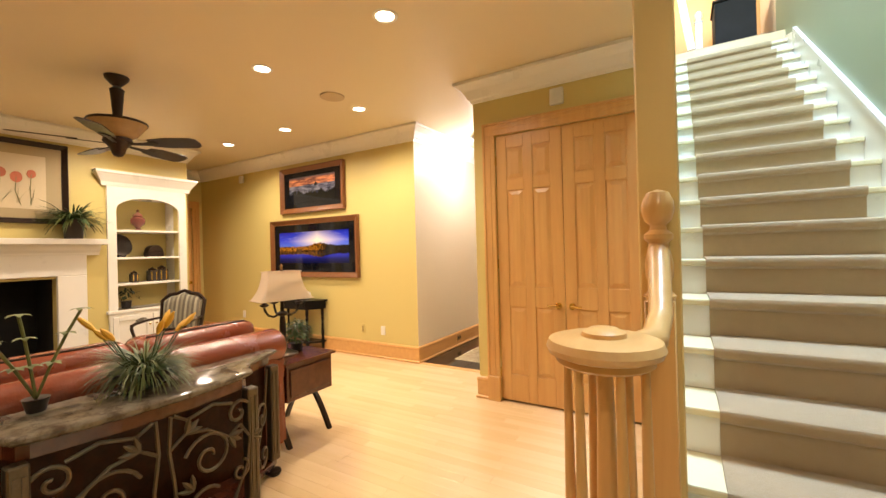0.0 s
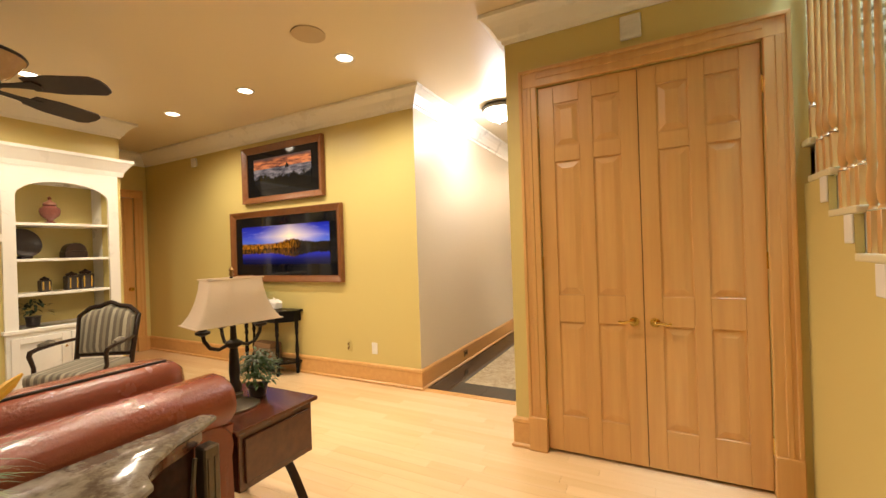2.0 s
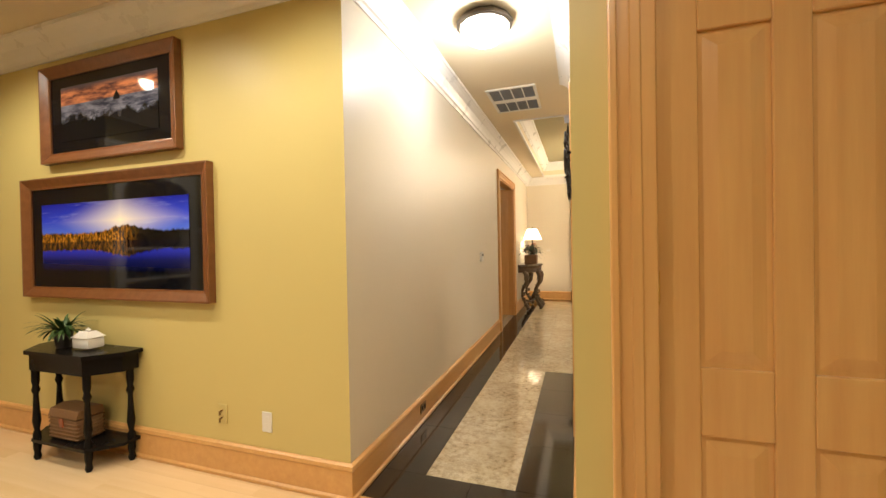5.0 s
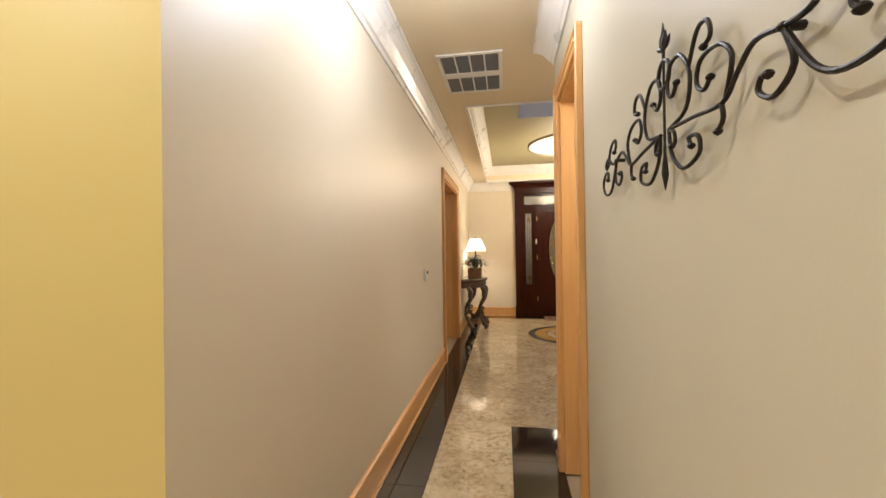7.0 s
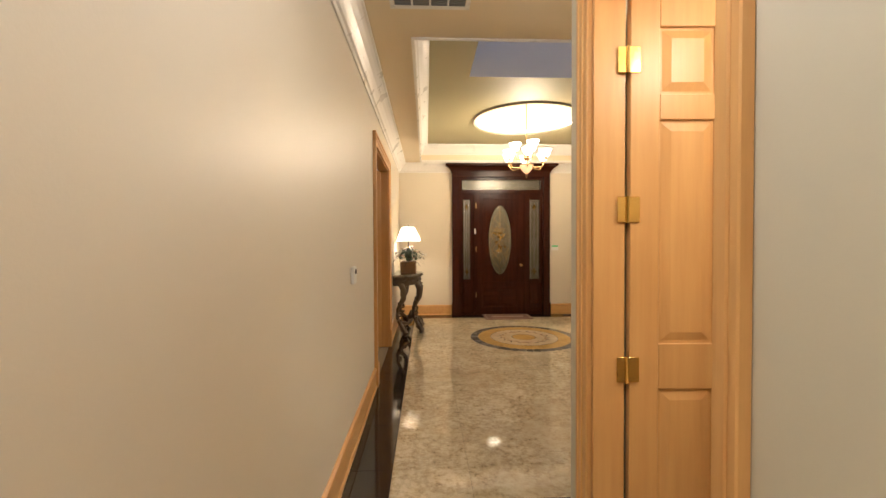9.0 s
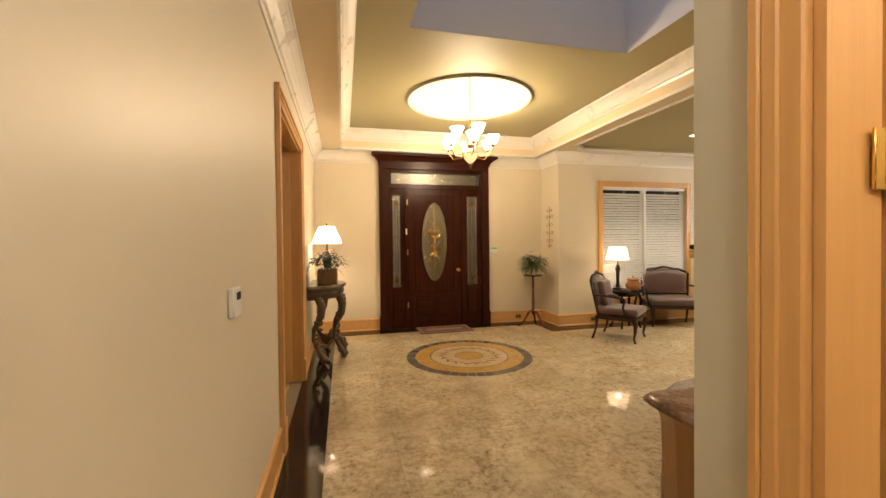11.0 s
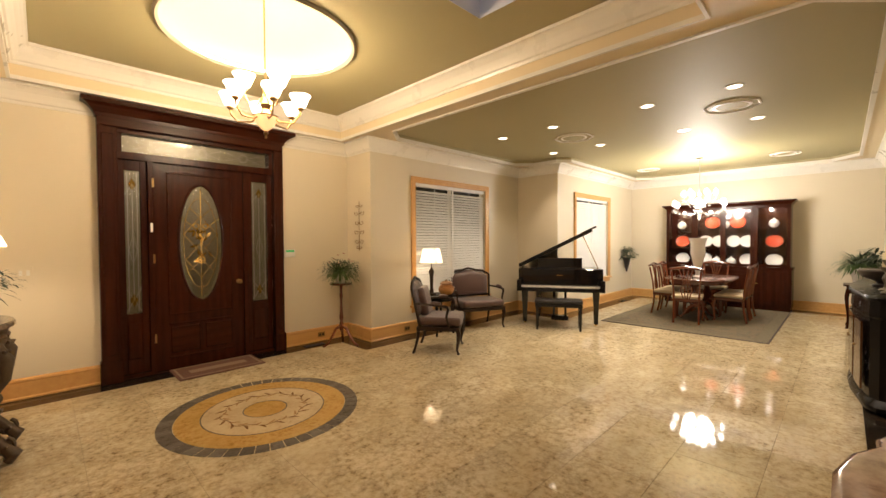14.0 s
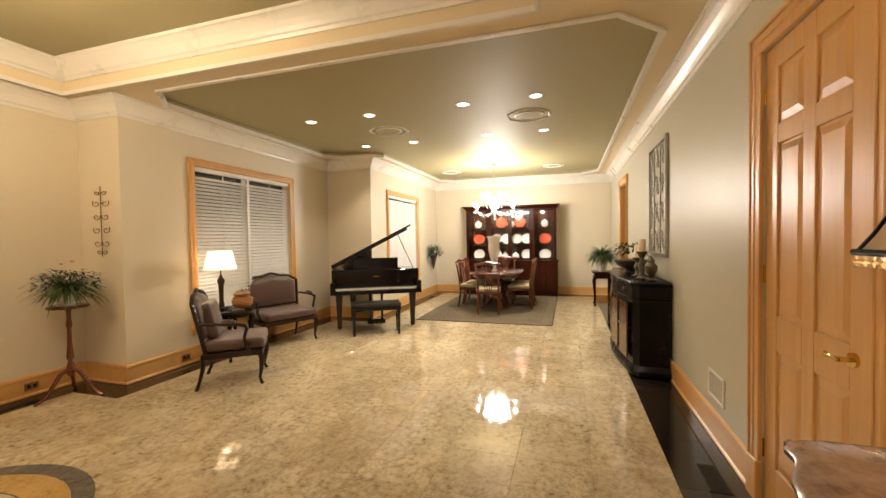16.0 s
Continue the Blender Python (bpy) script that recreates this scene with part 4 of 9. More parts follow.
part("volute", bm, MAPLE_Y, stair, "rounded maple handrail volute")
for a in range(0, 360, 60):
    bm = bmesh.new()
    x, y = -0.10 + 0.088 * math.cos(radians(a)), 0.97 + 0.088 * math.sin(radians(a))
    turned(bm, x, y, 0.19, 1.124, 0.017)
    part("baluster", bm, MAPLE, stair)
bm = bmesh.new()
turned(bm, -0.10, 0.97, 0.19, 1.124, 0.032)
part("newel_post", bm, MAPLE, stair, "turned maple starting newel")
bm = bmesh.new()
lathe(bm, [(0.001, 0.0), (0.30, 0.0), (0.30, 0.155), (0.325, 0.16), (0.33, 0.175), (0.32, 0.19), (0.001, 0.19)], 32, (-0.05, 1.06, 0), 0.62, 0.9)
part("starting_step", bm, MAPLE_X, stair, "rounded maple starting step")
bm = bmesh.new()
ring = [(-0.030, 0.0), (-0.026, 0.03), (-0.018, 0.045), (0.0, 0.05), (0.018, 0.045), (0.026, 0.03), (0.030, 0.0), (0.022, -0.012), (-0.022, -0.012)]
quads(bm, [[(0.008 + u, y, rail_z(y) + v) for u, v in ring] for y in (1.66, 2.2, 2.8, YC - 0.001)])
part("handrail", bm, MAPLE_Y, stair, "moulded maple handrail")
for n in range(4, 11):
    for k in (0.06, 0.14, 0.22):
        y = 1.83 + (n - 4) * RUN + k
        if 1.70 < y < YC - 0.03:
            bm = bmesh.new()
            turned(bm, 0.006, y, n * RISE, rail_z(y) - 0.008, 0.016)
            part("baluster", bm, MAPLE, stair)
# upper landing: white newel, rail and balusters, and a dark chair built as a cabinet
rail = thing("landing_railing", "white painted railing at the top of the stair", "railing", (0.32, 5.85, UPPER))
bm = bmesh.new()
box(bm, -0.035, 0.035, -0.035, 0.035, 0.0, 0.36, 0.004)
lathe(bm, [(0.045, 0.36), (0.05, 0.38), (0.028, 0.40), (0.042, 0.44), (0.042, 0.48), (0.001, 0.52)], 16)
part("newel_post", bm, WHITE, rail)
bm = bmesh.new()
prism(bm, [(-0.04, 0.06), (-0.12, 0.06), (-0.26, 1.0), (-0.18, 1.0)], -0.03, 0.03, "y")
part("handrail", bm, WHITE, rail)
for i in range(1, 4):
    bm = bmesh.new()
    box(bm, -0.30, -0.28, 0.12 * i + 0.03, 0.12 * i + 0.06, 0.001, 0.84)
    part("baluster", bm, WHITE, rail, smooth=False)
chair_block = thing("dark_cabinet", "dark chair on the upper landing, built as a low cabinet", "cabinet", (0.72, 6.55, UPPER))
bm = bmesh.new()
box(bm, -0.20, 0.24, -0.2, 0.25, 0.06, 0.80, 0.01)
part("body", bm, FLATBLACK, chair_block, smooth=False)
bm = bmesh.new()
box(bm, -0.22, 0.26, -0.23, 0.27, 0.801, 0.83, 0.008)
part("top", bm, FLATBLACK, chair_block, smooth=False)
for x in (-0.17, 0.2):
    for y in (-0.17, 0.21):
        bm = bmesh.new()
        lathe(bm, [(0.02, 0.0), (0.028, 0.03), (0.02, 0.06)], 10, (x, y, 0))
        part("foot", bm, BLACKWOOD, chair_block)

# ---- living room ----
# fireplace with a white surround
fp = tagged(new("fireplace"), "white painted mantelpiece round a black firebox", "fireplace", "", "structure")
bm = bmesh.new()
for a, b in ((0.14, 0.42), (1.66, 1.93)):
    box(bm, XB, XB + 0.055, a, b, 0.0, 1.22, 0.006)
    box(bm, XB, XB + 0.075, a - 0.01, b + 0.01, 0.0, 0.18, 0.006)
box(bm, XB, XB + 0.054, 0.14, 1.93, 1.22, 1.50, 0.006)
sweep(bm, [(0.0, 1.46), (0.065, 1.46), (0.075, 1.49), (0.10, 1.52), (0.12, 1.56), (0.135, 1.585), (0.0, 1.585)], [(XB, 0.02), (XB, 2.05)])
part("surround", bm, WHITE, fp, smooth=False)
bm = bmesh.new()
box(bm, XB, XB + 0.20, -0.14, 2.11, 1.585, 1.655, 0.012, 2)
part("shelf", bm, WHITE, fp, "white mantel shelf", smooth=False)
bm = bmesh.new()
box(bm, XB - 0.75, XB - 0.70, 0.42, 1.66, 0.0, 1.19)
box(bm, XB - 0.70, XB - 0.12, 0.38, 0.42, 0.0, 1.19)
box(bm, XB - 0.70, XB - 0.12, 1.66, 1.70, 0.0, 1.19)
box(bm, XB - 0.70, XB - 0.12, 0.38, 1.70, 1.19, 1.23)
box(bm, XB - 0.70, XB + 0.3, 0.38, 1.70, 0.002, 0.03)
part("firebox", bm, FLATBLACK, fp, "sooty black firebox", smooth=False)
# bookcase set into the wall
bc = thing("bookcase", "white built-in bookcase with an arched top and cabinet below", "bookcase", (XB, 2.62, 0))
bm = bmesh.new()
pts = [(-0.375, 0.74)] + [(-0.375, 2.05)] + [(x, 2.05 + 0.16 * math.sqrt(max(0, 1 - (x / 0.375) ** 2))) for x in [-0.36 + 0.06 * i for i in range(13)]] + [(0.375, 2.05), (0.375, 0.74)]
outer = [(-0.47, 0.74), (-0.47, 2.36), (0.47, 2.36), (0.47, 0.74)]
for xf in (0.0, 0.03):
    vo, vi = [bm.verts.new((xf, u, v)) for u, v in outer], [bm.verts.new((xf, u, v)) for u, v in pts]
    es = [bm.edges.new((v[i], v[i + 1])) for v in (vo, vi) for i in range(len(v) - 1)] + [bm.edges.new((vo[0], vi[0])), bm.edges.new((vo[-1], vi[-1]))]
    bmesh.ops.triangle_fill(bm, edges=es, use_beauty=True)
for seq in (outer, pts):
    for (u0, v0), (u1, v1) in zip(seq, seq[1:]):
        bm.faces.new([bm.verts.new(p) for p in ((0.0, u0, v0), (0.0, u1, v1), (0.03, u1, v1), (0.03, u0, v0))])
part("face_frame", bm, WHITE, bc, smooth=False)
bm = bmesh.new()
sweep(bm, [(0.0, 2.34), (0.035, 2.34), (0.045, 2.39), (0.075, 2.44), (0.10, 2.48), (0.115, 2.50), (0.115, 2.53), (0.0, 2.53)], [(-0.001, -0.49), (0.0, -0.49), (0.0, 0.49), (-0.001, 0.49)])
part("cornice", bm, WHITE, bc, smooth=False)
bm = bmesh.new()
for y in (-0.40, 0.376):
    box(bm, -0.36, -0.005, y, y + 0.024, 0.74, 2.24)
box(bm, -0.36, -0.005, -0.376, 0.376, 2.22, 2.24)
part("side", bm, WHITE, bc, smooth=False)
bm = bmesh.new()
box(bm, -0.38, -0.36, -0.40, 0.40, 0.74, 2.24)
part("back", bm, YELLOW, bc, smooth=False)
for z in (1.08, 1.425, 1.785):
    bm = bmesh.new()
    box(bm, -0.36, 0.012, -0.375, 0.375, z - 0.028, z, 0.003)
    part("shelf", bm, WHITE, bc, smooth=False)
bm = bmesh.new()
box(bm, -0.36, 0.06, -0.49, 0.49, 0.70, 0.74, 0.006)
part("counter", bm, WHITE, bc, smooth=False)
bm = bmesh.new()
box(bm, 0.0, 0.04, -0.47, 0.47, 0.0, 0.70, 0.003)
part("cabinet_front", bm, WHITE, bc, smooth=False)
for y in (-0.44, 0.01):
    bm = bmesh.new()
    for q in ((y, y + 0.06, 0.10, 0.66), (y + 0.37, y + 0.43, 0.10, 0.66), (y + 0.06, y + 0.37, 0.10, 0.16), (y + 0.06, y + 0.37, 0.60, 0.66)):
        box(bm, 0.04, 0.058, *q, 0.003)
    dr = part("door", bm, WHITE, bc, smooth=False)
    bm = bmesh.new()
    lathe(bm, [(0.008, 0.0), (0.006, 0.012), (0.013, 0.02), (0.001, 0.028)], 10)
    part("knob", bm, BRASS, dr, "small brass knob", at=pose(0.058, y + (0.40 if y < 0 else 0.03), 0.52, 0, 90, 0))
# things on the shelves
v = thing("lidded_urn", "rose and brown lidded ceramic urn", "urn", (XB - 0.16, 2.56, 1.785))
bm = bmesh.new()
lathe(bm, [(0.05, 0), (0.05, 0.015), (0.025, 0.03), (0.03, 0.05), (0.075, 0.09), (0.085, 0.13), (0.08, 0.165), (0.05, 0.19), (0.055, 0.2)], 20)
part("body", bm, plain("rose_glaze", (0.22, 0.07, 0.05), 0.25, var=0.4, scale=25), v)
bm = bmesh.new()
lathe(bm, [(0.058, 0.2), (0.05, 0.225), (0.02, 0.245), (0.012, 0.26), (0.02, 0.275), (0.001, 0.295)], 20)
part("lid", bm, plain("rose_glaze_lid", (0.25, 0.10, 0.06), 0.25, var=0.4, scale=25), v)
v = thing("round_platter", "dark round platter leaning in the bookcase", "platter", (XB - 0.20, 2.36, 1.585), 18)
bm = bmesh.new()
lathe(bm, [(0.001, 0.0), (0.09, 0.004), (0.145, 0.022), (0.15, 0.026), (0.145, 0.012), (0.09, -0.006), (0.001, -0.01)], 28)
part("dish", bm, POT, v, at=pose(0, 0, 0, 0, 75, 0))
bm = bmesh.new()
box(bm, -0.05, 0.05, -0.05, 0.05, -0.158, -0.13, 0.003)
part("stand", bm, ESPRESSO, v)
v = thing("dark_casket", "domed dark wooden casket", "box", (XB - 0.17, 2.75, 1.425))
bm = bmesh.new()
box(bm, -0.07, 0.07, -0.10, 0.10, 0, 0.07, 0.006)
part("body", bm, ESPRESSO, v)
bm = bmesh.new()
prism(bm, arc(0, 0.071, 0.09, 0, 180, 10), -0.07, 0.07, "x")
part("lid", bm, ESPRESSO, v)
for y, s in ((2.50, 0.8), (2.72, 1.0), (2.84, 1.1)):
    v = thing("ornament_jar", "dark square jar with gold bands", "jar", (XB - 0.16, y, 1.08), group="jars on the shelf")
    bm = bmesh.new()
    box(bm, -0.055 * s, 0.055 * s, -0.055 * s, 0.055 * s, 0, 0.15 * s, 0.008)
    part("body", bm, POT, v)
    bm = bmesh.new()
    lathe(bm, [(0.045 * s, 0.151 * s), (0.05 * s, 0.17 * s), (0.02 * s, 0.185 * s), (0.001, 0.2 * s)], 14)
    part("lid", bm, ESPRESSO, v)
    bm = bmesh.new()
    for yy in (-0.03 * s, 0.03 * s):
        box(bm, 0.0555 * s, 0.058 * s, yy - 0.006, yy + 0.006, 0.02, 0.13 * s)
    part("band", bm, BRASS, v)
v = thing("shelf_plant", "small dark green plant in the bookcase", "plant", (XB - 0.15, 2.40, 0.74))
bm = bmesh.new()
lathe(bm, [(0.05, 0), (0.06, 0.09), (0.065, 0.1)], 16)
part("pot", bm, POT, v)
part("leaves", clump(60, 0.13, 0.22, 0.07, 11), DARKLEAF, v, at=pose(0, 0, 0.06))
# picture of poppies above the mantel
v = thing("poppy_picture", "framed botanical print of red poppies", "picture", (XB + 0.002, 0.99, 1.83))


def picture_frame(parent, w, h, fw, depth, mat, axis="x"):
    """A moulded picture frame standing on its lower edge, w wide and h high, facing +x."""
    prof = [(0.0, 0.0), (fw, 0.0), (fw, depth * 0.45), (fw * 0.8, depth * 0.5), (fw * 0.5, depth * 0.75), (fw * 0.15, depth), (0.0, depth)]
    bm = bmesh.new()
    rings = []
    for sy, sz in ((-1, 0), (1, 0), (1, 1), (-1, 1), (-1, 0)):
        rings.append([(d, sy * (w / 2 - o), (o if sz == 0 else h - o)) for o, d in prof])
    quads(bm, rings, True, False)
    return part("frame", bm, mat, parent, smooth=False)


picture_frame(v, 1.58, 0.92, 0.055, 0.045, ESPRESSO)
bm = bmesh.new()
box(bm, 0.004, 0.012, -0.74, 0.74, 0.05, 0.87)
part("mat_board", bm, plain("tan_mat", (0.42, 0.33, 0.18), 0.6, var=0.06), v, smooth=False)
bm = bmesh.new()
box(bm, 0.0125, 0.015, -0.60, 0.60, 0.16, 0.76)
part("print", bm, plain("cream_paper", (0.66, 0.55, 0.36), 0.5, var=0.12, scale=8), v, smooth=False)
rng = random.Random(4)
for i in range(9):
    y, z = -0.48 + 0.12 * i, 0.50 + rng.uniform(-0.06, 0.16)
    bm = bmesh.new()
    tube(bm, [(0.016, y + rng.uniform(-0.04, 0.04), 0.2), (0.016, y - 0.01, (0.2 + z) / 2), (0.016, y, z)], 0.004, 5)
    for k in range(2):
        blade(bm, (0.0165, y, 0.22), (0.0, rng.uniform(-0.6, 0.6), 1), 0.2, 0.03, 0.4, 4, 0.0)
    part("stem", bm, plain("painted_stem", (0.24, 0.24, 0.11), 0.6), v)
    bm = bmesh.new()
    r = 0.045 + 0.02 * rng.random()
    lathe(bm, [(0.001, 0.001)] + [(r * k, 0.001) for k in (0.4, 0.8, 1.0)] + [(r, 0.0)], 11, (0, 0, 0), 1.0, 0.8)
    part("flower", bm, plain("painted_poppy", (0.55, 0.16, 0.08), 0.6, var=0.3, scale=30), v, at=Matrix.Translation((0.0175, y, z)) @ pose(0, 0, 0, 0, 90, 0))
v = thing("mantel_fern", "fern in a dark pot on the mantel", "plant", (XB + 0.10, 1.80, 1.655))
bm = bmesh.new()
lathe(bm, [(0.085, 0), (0.09, 0.1), (0.108, 0.22), (0.112, 0.225), (0.10, 0.22), (0.001, 0.20)], 18)
part("pot", bm, POT, v)
part("leaves", foliage(260, 0.36, 0.028, 1.6, (0.3, 2.2), 5, 0.08), LEAF, v, at=pose(0, 0, 0.21))
part("leaves", foliage(70, 0.40, 0.022, 1.5, (0.4, 1.7), 6, 0.07), PALELEAF, v, at=pose(0, 0, 0.21))
# ceiling fan
fan = thing("ceiling_fan", "dark bronze ceiling fan with five wooden blades and an amber bowl", "ceiling fan", (-4.08, 1.50, 2.47))
bm = bmesh.new()
lathe(bm, [(0.001, 0.503), (0.09, 0.503), (0.085, 0.48), (0.05, 0.44), (0.03, 0.42), (0.001, 0.42)], 24)
part("canopy", bm, ESPRESSO, fan)
bm = bmesh.new()
lathe(bm, [(0.03, 0.41), (0.055, 0.39), (0.05, 0.36), (0.035, 0.18), (0.04, 0.12), (0.05, 0.11)], 18)
part("downrod", bm, ESPRESSO, fan)
bm = bmesh.new()
lathe(bm, [(0.205, 0.11), (0.21, 0.095), (0.185, 0.06), (0.14, 0.0), (0.09, -0.03), (0.001, -0.03), (0.001, 0.1), (0.19, 0.1)], 32)
part("bowl", bm, plain("amber_glass", (0.42, 0.25, 0.10), 0.25, var=0.3, scale=20), fan, "amber marbled glass bowl")
bm = bmesh.new()
lathe(bm, [(0.213, 0.095), (0.218, 0.105), (0.213, 0.115), (0.2, 0.118)], 32)
lathe(bm, [(0.10, -0.03), (0.11, -0.06), (0.06, -0.11), (0.045, -0.16), (0.03, -0.18), (0.001, -0.19)], 24)
part("motor_housing", bm, ESPRESSO, fan)
for k in range(5):
    a = 108 + 72 * k
    bm = bmesh.new()
    out = [(0.26, -0.058), (0.40, -0.085), (0.62, -0.085), (0.66, -0.055), (0.672, 0.0), (0.66, 0.055), (0.62, 0.085), (0.40, 0.085), (0.26, 0.058)]
    prism(bm, out, -0.004, 0.004)
    bl = part("blade", bm, ESPRESSO, fan, at=pose(0, 0, -0.07, 0, 0, a) @ pose(0, 0, 0, -13, 0, 0))
    bm = bmesh.new()
    prism(bm, [(0.08, -0.015), (0.2, -0.02), (0.31, -0.04), (0.33, 0.0), (0.31, 0.04), (0.2, 0.02), (0.08, 0.015)], -0.012, -0.005)
    part("bracket", bm, IRON, bl)
# downlights, with a fitting for each unseen living room one too
for n, (x, y) in enumerate(LIVING_DOWN + DINING_DOWN):
    z = CEIL if n < len(LIVING_DOWN) else CEIL + 0.075
    d = thing("downlight", "lit recessed downlight with a white trim ring", "downlight", (x, y, z), group="recessed downlights")
    bm = bmesh.new()
    lathe(bm, [(0.062, -0.001), (0.064, -0.007), (0.082, -0.006), (0.086, -0.001)], 24, cap=False)
    part("trim_ring", bm, WHITE, d)
    bm = bmesh.new()
    lathe(bm, [(0.062, -0.002), (0.03, -0.003), (0.001, -0.003)], 24, cap=False)
    part("lens", bm, LIT, d)
d = thing("ceiling_speaker", "round cream ceiling speaker grille", "speaker", (-2.9, 2.85, CEIL))
bm = bmesh.new()
lathe(bm, [(0.12, -0.001), (0.12, -0.008), (0.105, -0.010), (0.001, -0.012)], 32)
part("grille", bm, plain("speaker_cream", (0.56, 0.42, 0.24), 0.6, var=0.1, grain=300, relief=0.5), d)
# pictures on the yellow wall


def lake_scene(N, L, co, calc, step, across, level):
    """Golden woods and a dark hill between a blue sky with low sun and their reflection."""
    shore = 0.43
    up = calc("ABSOLUTE", calc("SUBTRACT", level, shore))
    trees = noise_node(N, L, co, 26.0, 5.0, 0.75, (0, 1, 0.05))
    hill = calc("MULTIPLY", calc("SUBTRACT", 1.0, calc("ABSOLUTE", calc("MULTIPLY_ADD", across, 2.6, -0.55))), 0.10)
    height = calc("ADD", calc("ADD", calc("MAXIMUM", hill, 0.0), 0.13), calc("MULTIPLY_ADD", trees, 0.14, -0.07))
    wood_mask = step(calc("SUBTRACT", height, up), -0.012, 0.02)
    glowing = calc("POWER", calc("MAXIMUM", calc("SUBTRACT", 1.0, calc("ADD", calc("ABSOLUTE", calc("SUBTRACT", across, 0.15)), calc("ABSOLUTE", calc("MULTIPLY_ADD", level, 1.8, -1.3)))), 0.0), 1.6)
    sky = ramp(N, L, level, [(0.5, (0.10, 0.20, 0.85)), (0.75, (0.03, 0.06, 0.70)), (1.0, (0.01, 0.015, 0.38))])
    wisps = step(noise_node(N, L, co, 3.0, 6.0, 0.65, (1, 0.8, 6.0)), 0.52, 0.75)
    sky = mix_colour(N, L, calc("MULTIPLY", wisps, 0.45), sky, (0.35, 0.42, 0.85))
    sky = mix_colour(N, L, glowing, sky, (1.0, 0.92, 0.75))
    water = ramp(N, L, level, [(0.0, (0.001, 0.002, 0.012)), (0.16, (0.006, 0.010, 0.12)), (0.30, (0.02, 0.03, 0.55)), (0.42, (0.03, 0.05, 0.5))])
    lit = noise_node(N, L, co, 40.0, 4.0, 0.8, (0, 1, 0.4))
    gold = mix_colour(N, L, step(lit, 0.42, 0.66), (0.03, 0.012, 0.002), (0.62, 0.27, 0.02))
    woods = mix_colour(N, L, step(across, 0.05, 0.45), gold, (0.012, 0.009, 0.006))
    above = step(level, shore - 0.01, shore + 0.01)
    col = mix_colour(N, L, above, water, sky)
    mirrored = mix_colour(N, L, calc("MULTIPLY_ADD", above, 0.6, 0.4), (0.004, 0.004, 0.01), woods)
    return mix_colour(N, L, wood_mask, col, mirrored)


def sunset_scene(N, L, co, calc, step, across, level):
    """Pink cloud over a pale sea with rocks and a dark foreground."""
    cloud = noise_node(N, L, co, 4.0, 6.0, 0.7, (1, 0.8, 4.0))
    sky = mix_colour(N, L, step(cloud, 0.36, 0.62), (0.10, 0.045, 0.05), (0.72, 0.27, 0.12))
    sky = mix_colour(N, L, step(level, 0.86, 1.0), sky, (0.10, 0.08, 0.10))
    surf = noise_node(N, L, co, 7.0, 5.0, 0.7, (1, 0.6, 2.5))
    sea = mix_colour(N, L, step(surf, 0.35, 0.7), (0.03, 0.035, 0.06), (0.24, 0.25, 0.33))
    rocks = noise_node(N, L, co, 9.0, 6.0, 0.7)
    dark = step(calc("ADD", calc("MULTIPLY_ADD", level, -1.0, 0.42), calc("MULTIPLY_ADD", rocks, 0.7, -0.35)), -0.05, 0.05)
    stack = calc("SUBTRACT", 0.075, calc("ADD", calc("ABSOLUTE", calc("SUBTRACT", across, 0.2)), calc("MAXIMUM", calc("MULTIPLY_ADD", level, 0.6, -0.40), 0.0)))
    col = mix_colour(N, L, step(level, 0.655, 0.675), sea, sky)
    rock_mask = calc("MULTIPLY", step(stack, 0.0, 0.02), step(level, 0.60, 0.62))
    col = mix_colour(N, L, rock_mask, col, (0.012, 0.010, 0.012))
    return mix_colour(N, L, dark, col, (0.006, 0.007, 0.009))


def landscape(name, label, x0, x1, z0, z1, paint):
    """A framed panorama with a black mat, hung on the wall y = YP."""
    w, h = x1 - x0, z1 - z0
    v = thing(name, label, "picture", ((x0 + x1) / 2, YP - 0.002, z0), -90)
    picture_frame(v, w, h, 0.075, 0.05, FRAMEWOOD)
    bm = bmesh.new()
    box(bm, 0.006, 0.014, -w / 2 + 0.07, w / 2 - 0.07, 0.07, h - 0.07)
    part("mat_board", bm, PICGLASS, v, "black mat under glass", smooth=False)
    m, N, L, b = nodes_of(name + "_print")
    co = N.new("ShaderNodeTexCoord").outputs["Object"]
    sep = N.new("ShaderNodeSeparateXYZ")
    L.new(co, sep.inputs[0])
    zl, zh = h * 0.22, h * 0.78
    half = w / 2 - 0.19

    def calc(op, a, b=0.0, c=0.0):
        n = N.new("ShaderNodeMath")
        n.operation = op
        for sock, q in zip(n.inputs, (a, b, c)):
            if isinstance(q, (int, float)):
                sock.default_value = q
            else:
                L.new(q, sock)
        return n.outputs[0]

    def step(x, lo, hi):
        n = N.new("ShaderNodeMapRange")
        n.interpolation_type = "SMOOTHSTEP"
        n.inputs[1].default_value, n.inputs[2].default_value = lo, hi
        L.new(x, n.inputs[0])
        return n.outputs[0]

    across = calc("MULTIPLY", sep.outputs[1], 1 / half)
    level = calc("MULTIPLY_ADD", sep.outputs[2], 1 / (zh - zl), -zl / (zh - zl))
    col = paint(N, L, co, calc, step, across, level)
    L.new(col, b.inputs["Base Color"])
    b.inputs["Roughness"].default_value, b.inputs["Specular IOR Level"].default_value = 0.05, 0.35
    bm = bmesh.new()
    box(bm, 0.0145, 0.017, -w / 2 + 0.19, w / 2 - 0.19, zl, zh)
    part("print", bm, m, v, "panoramic landscape print", smooth=False)


landscape("sunset_picture", "framed panoramic photograph of a pink sunset over the sea", -5.31, -3.96, 2.03, 2.72, sunset_scene)
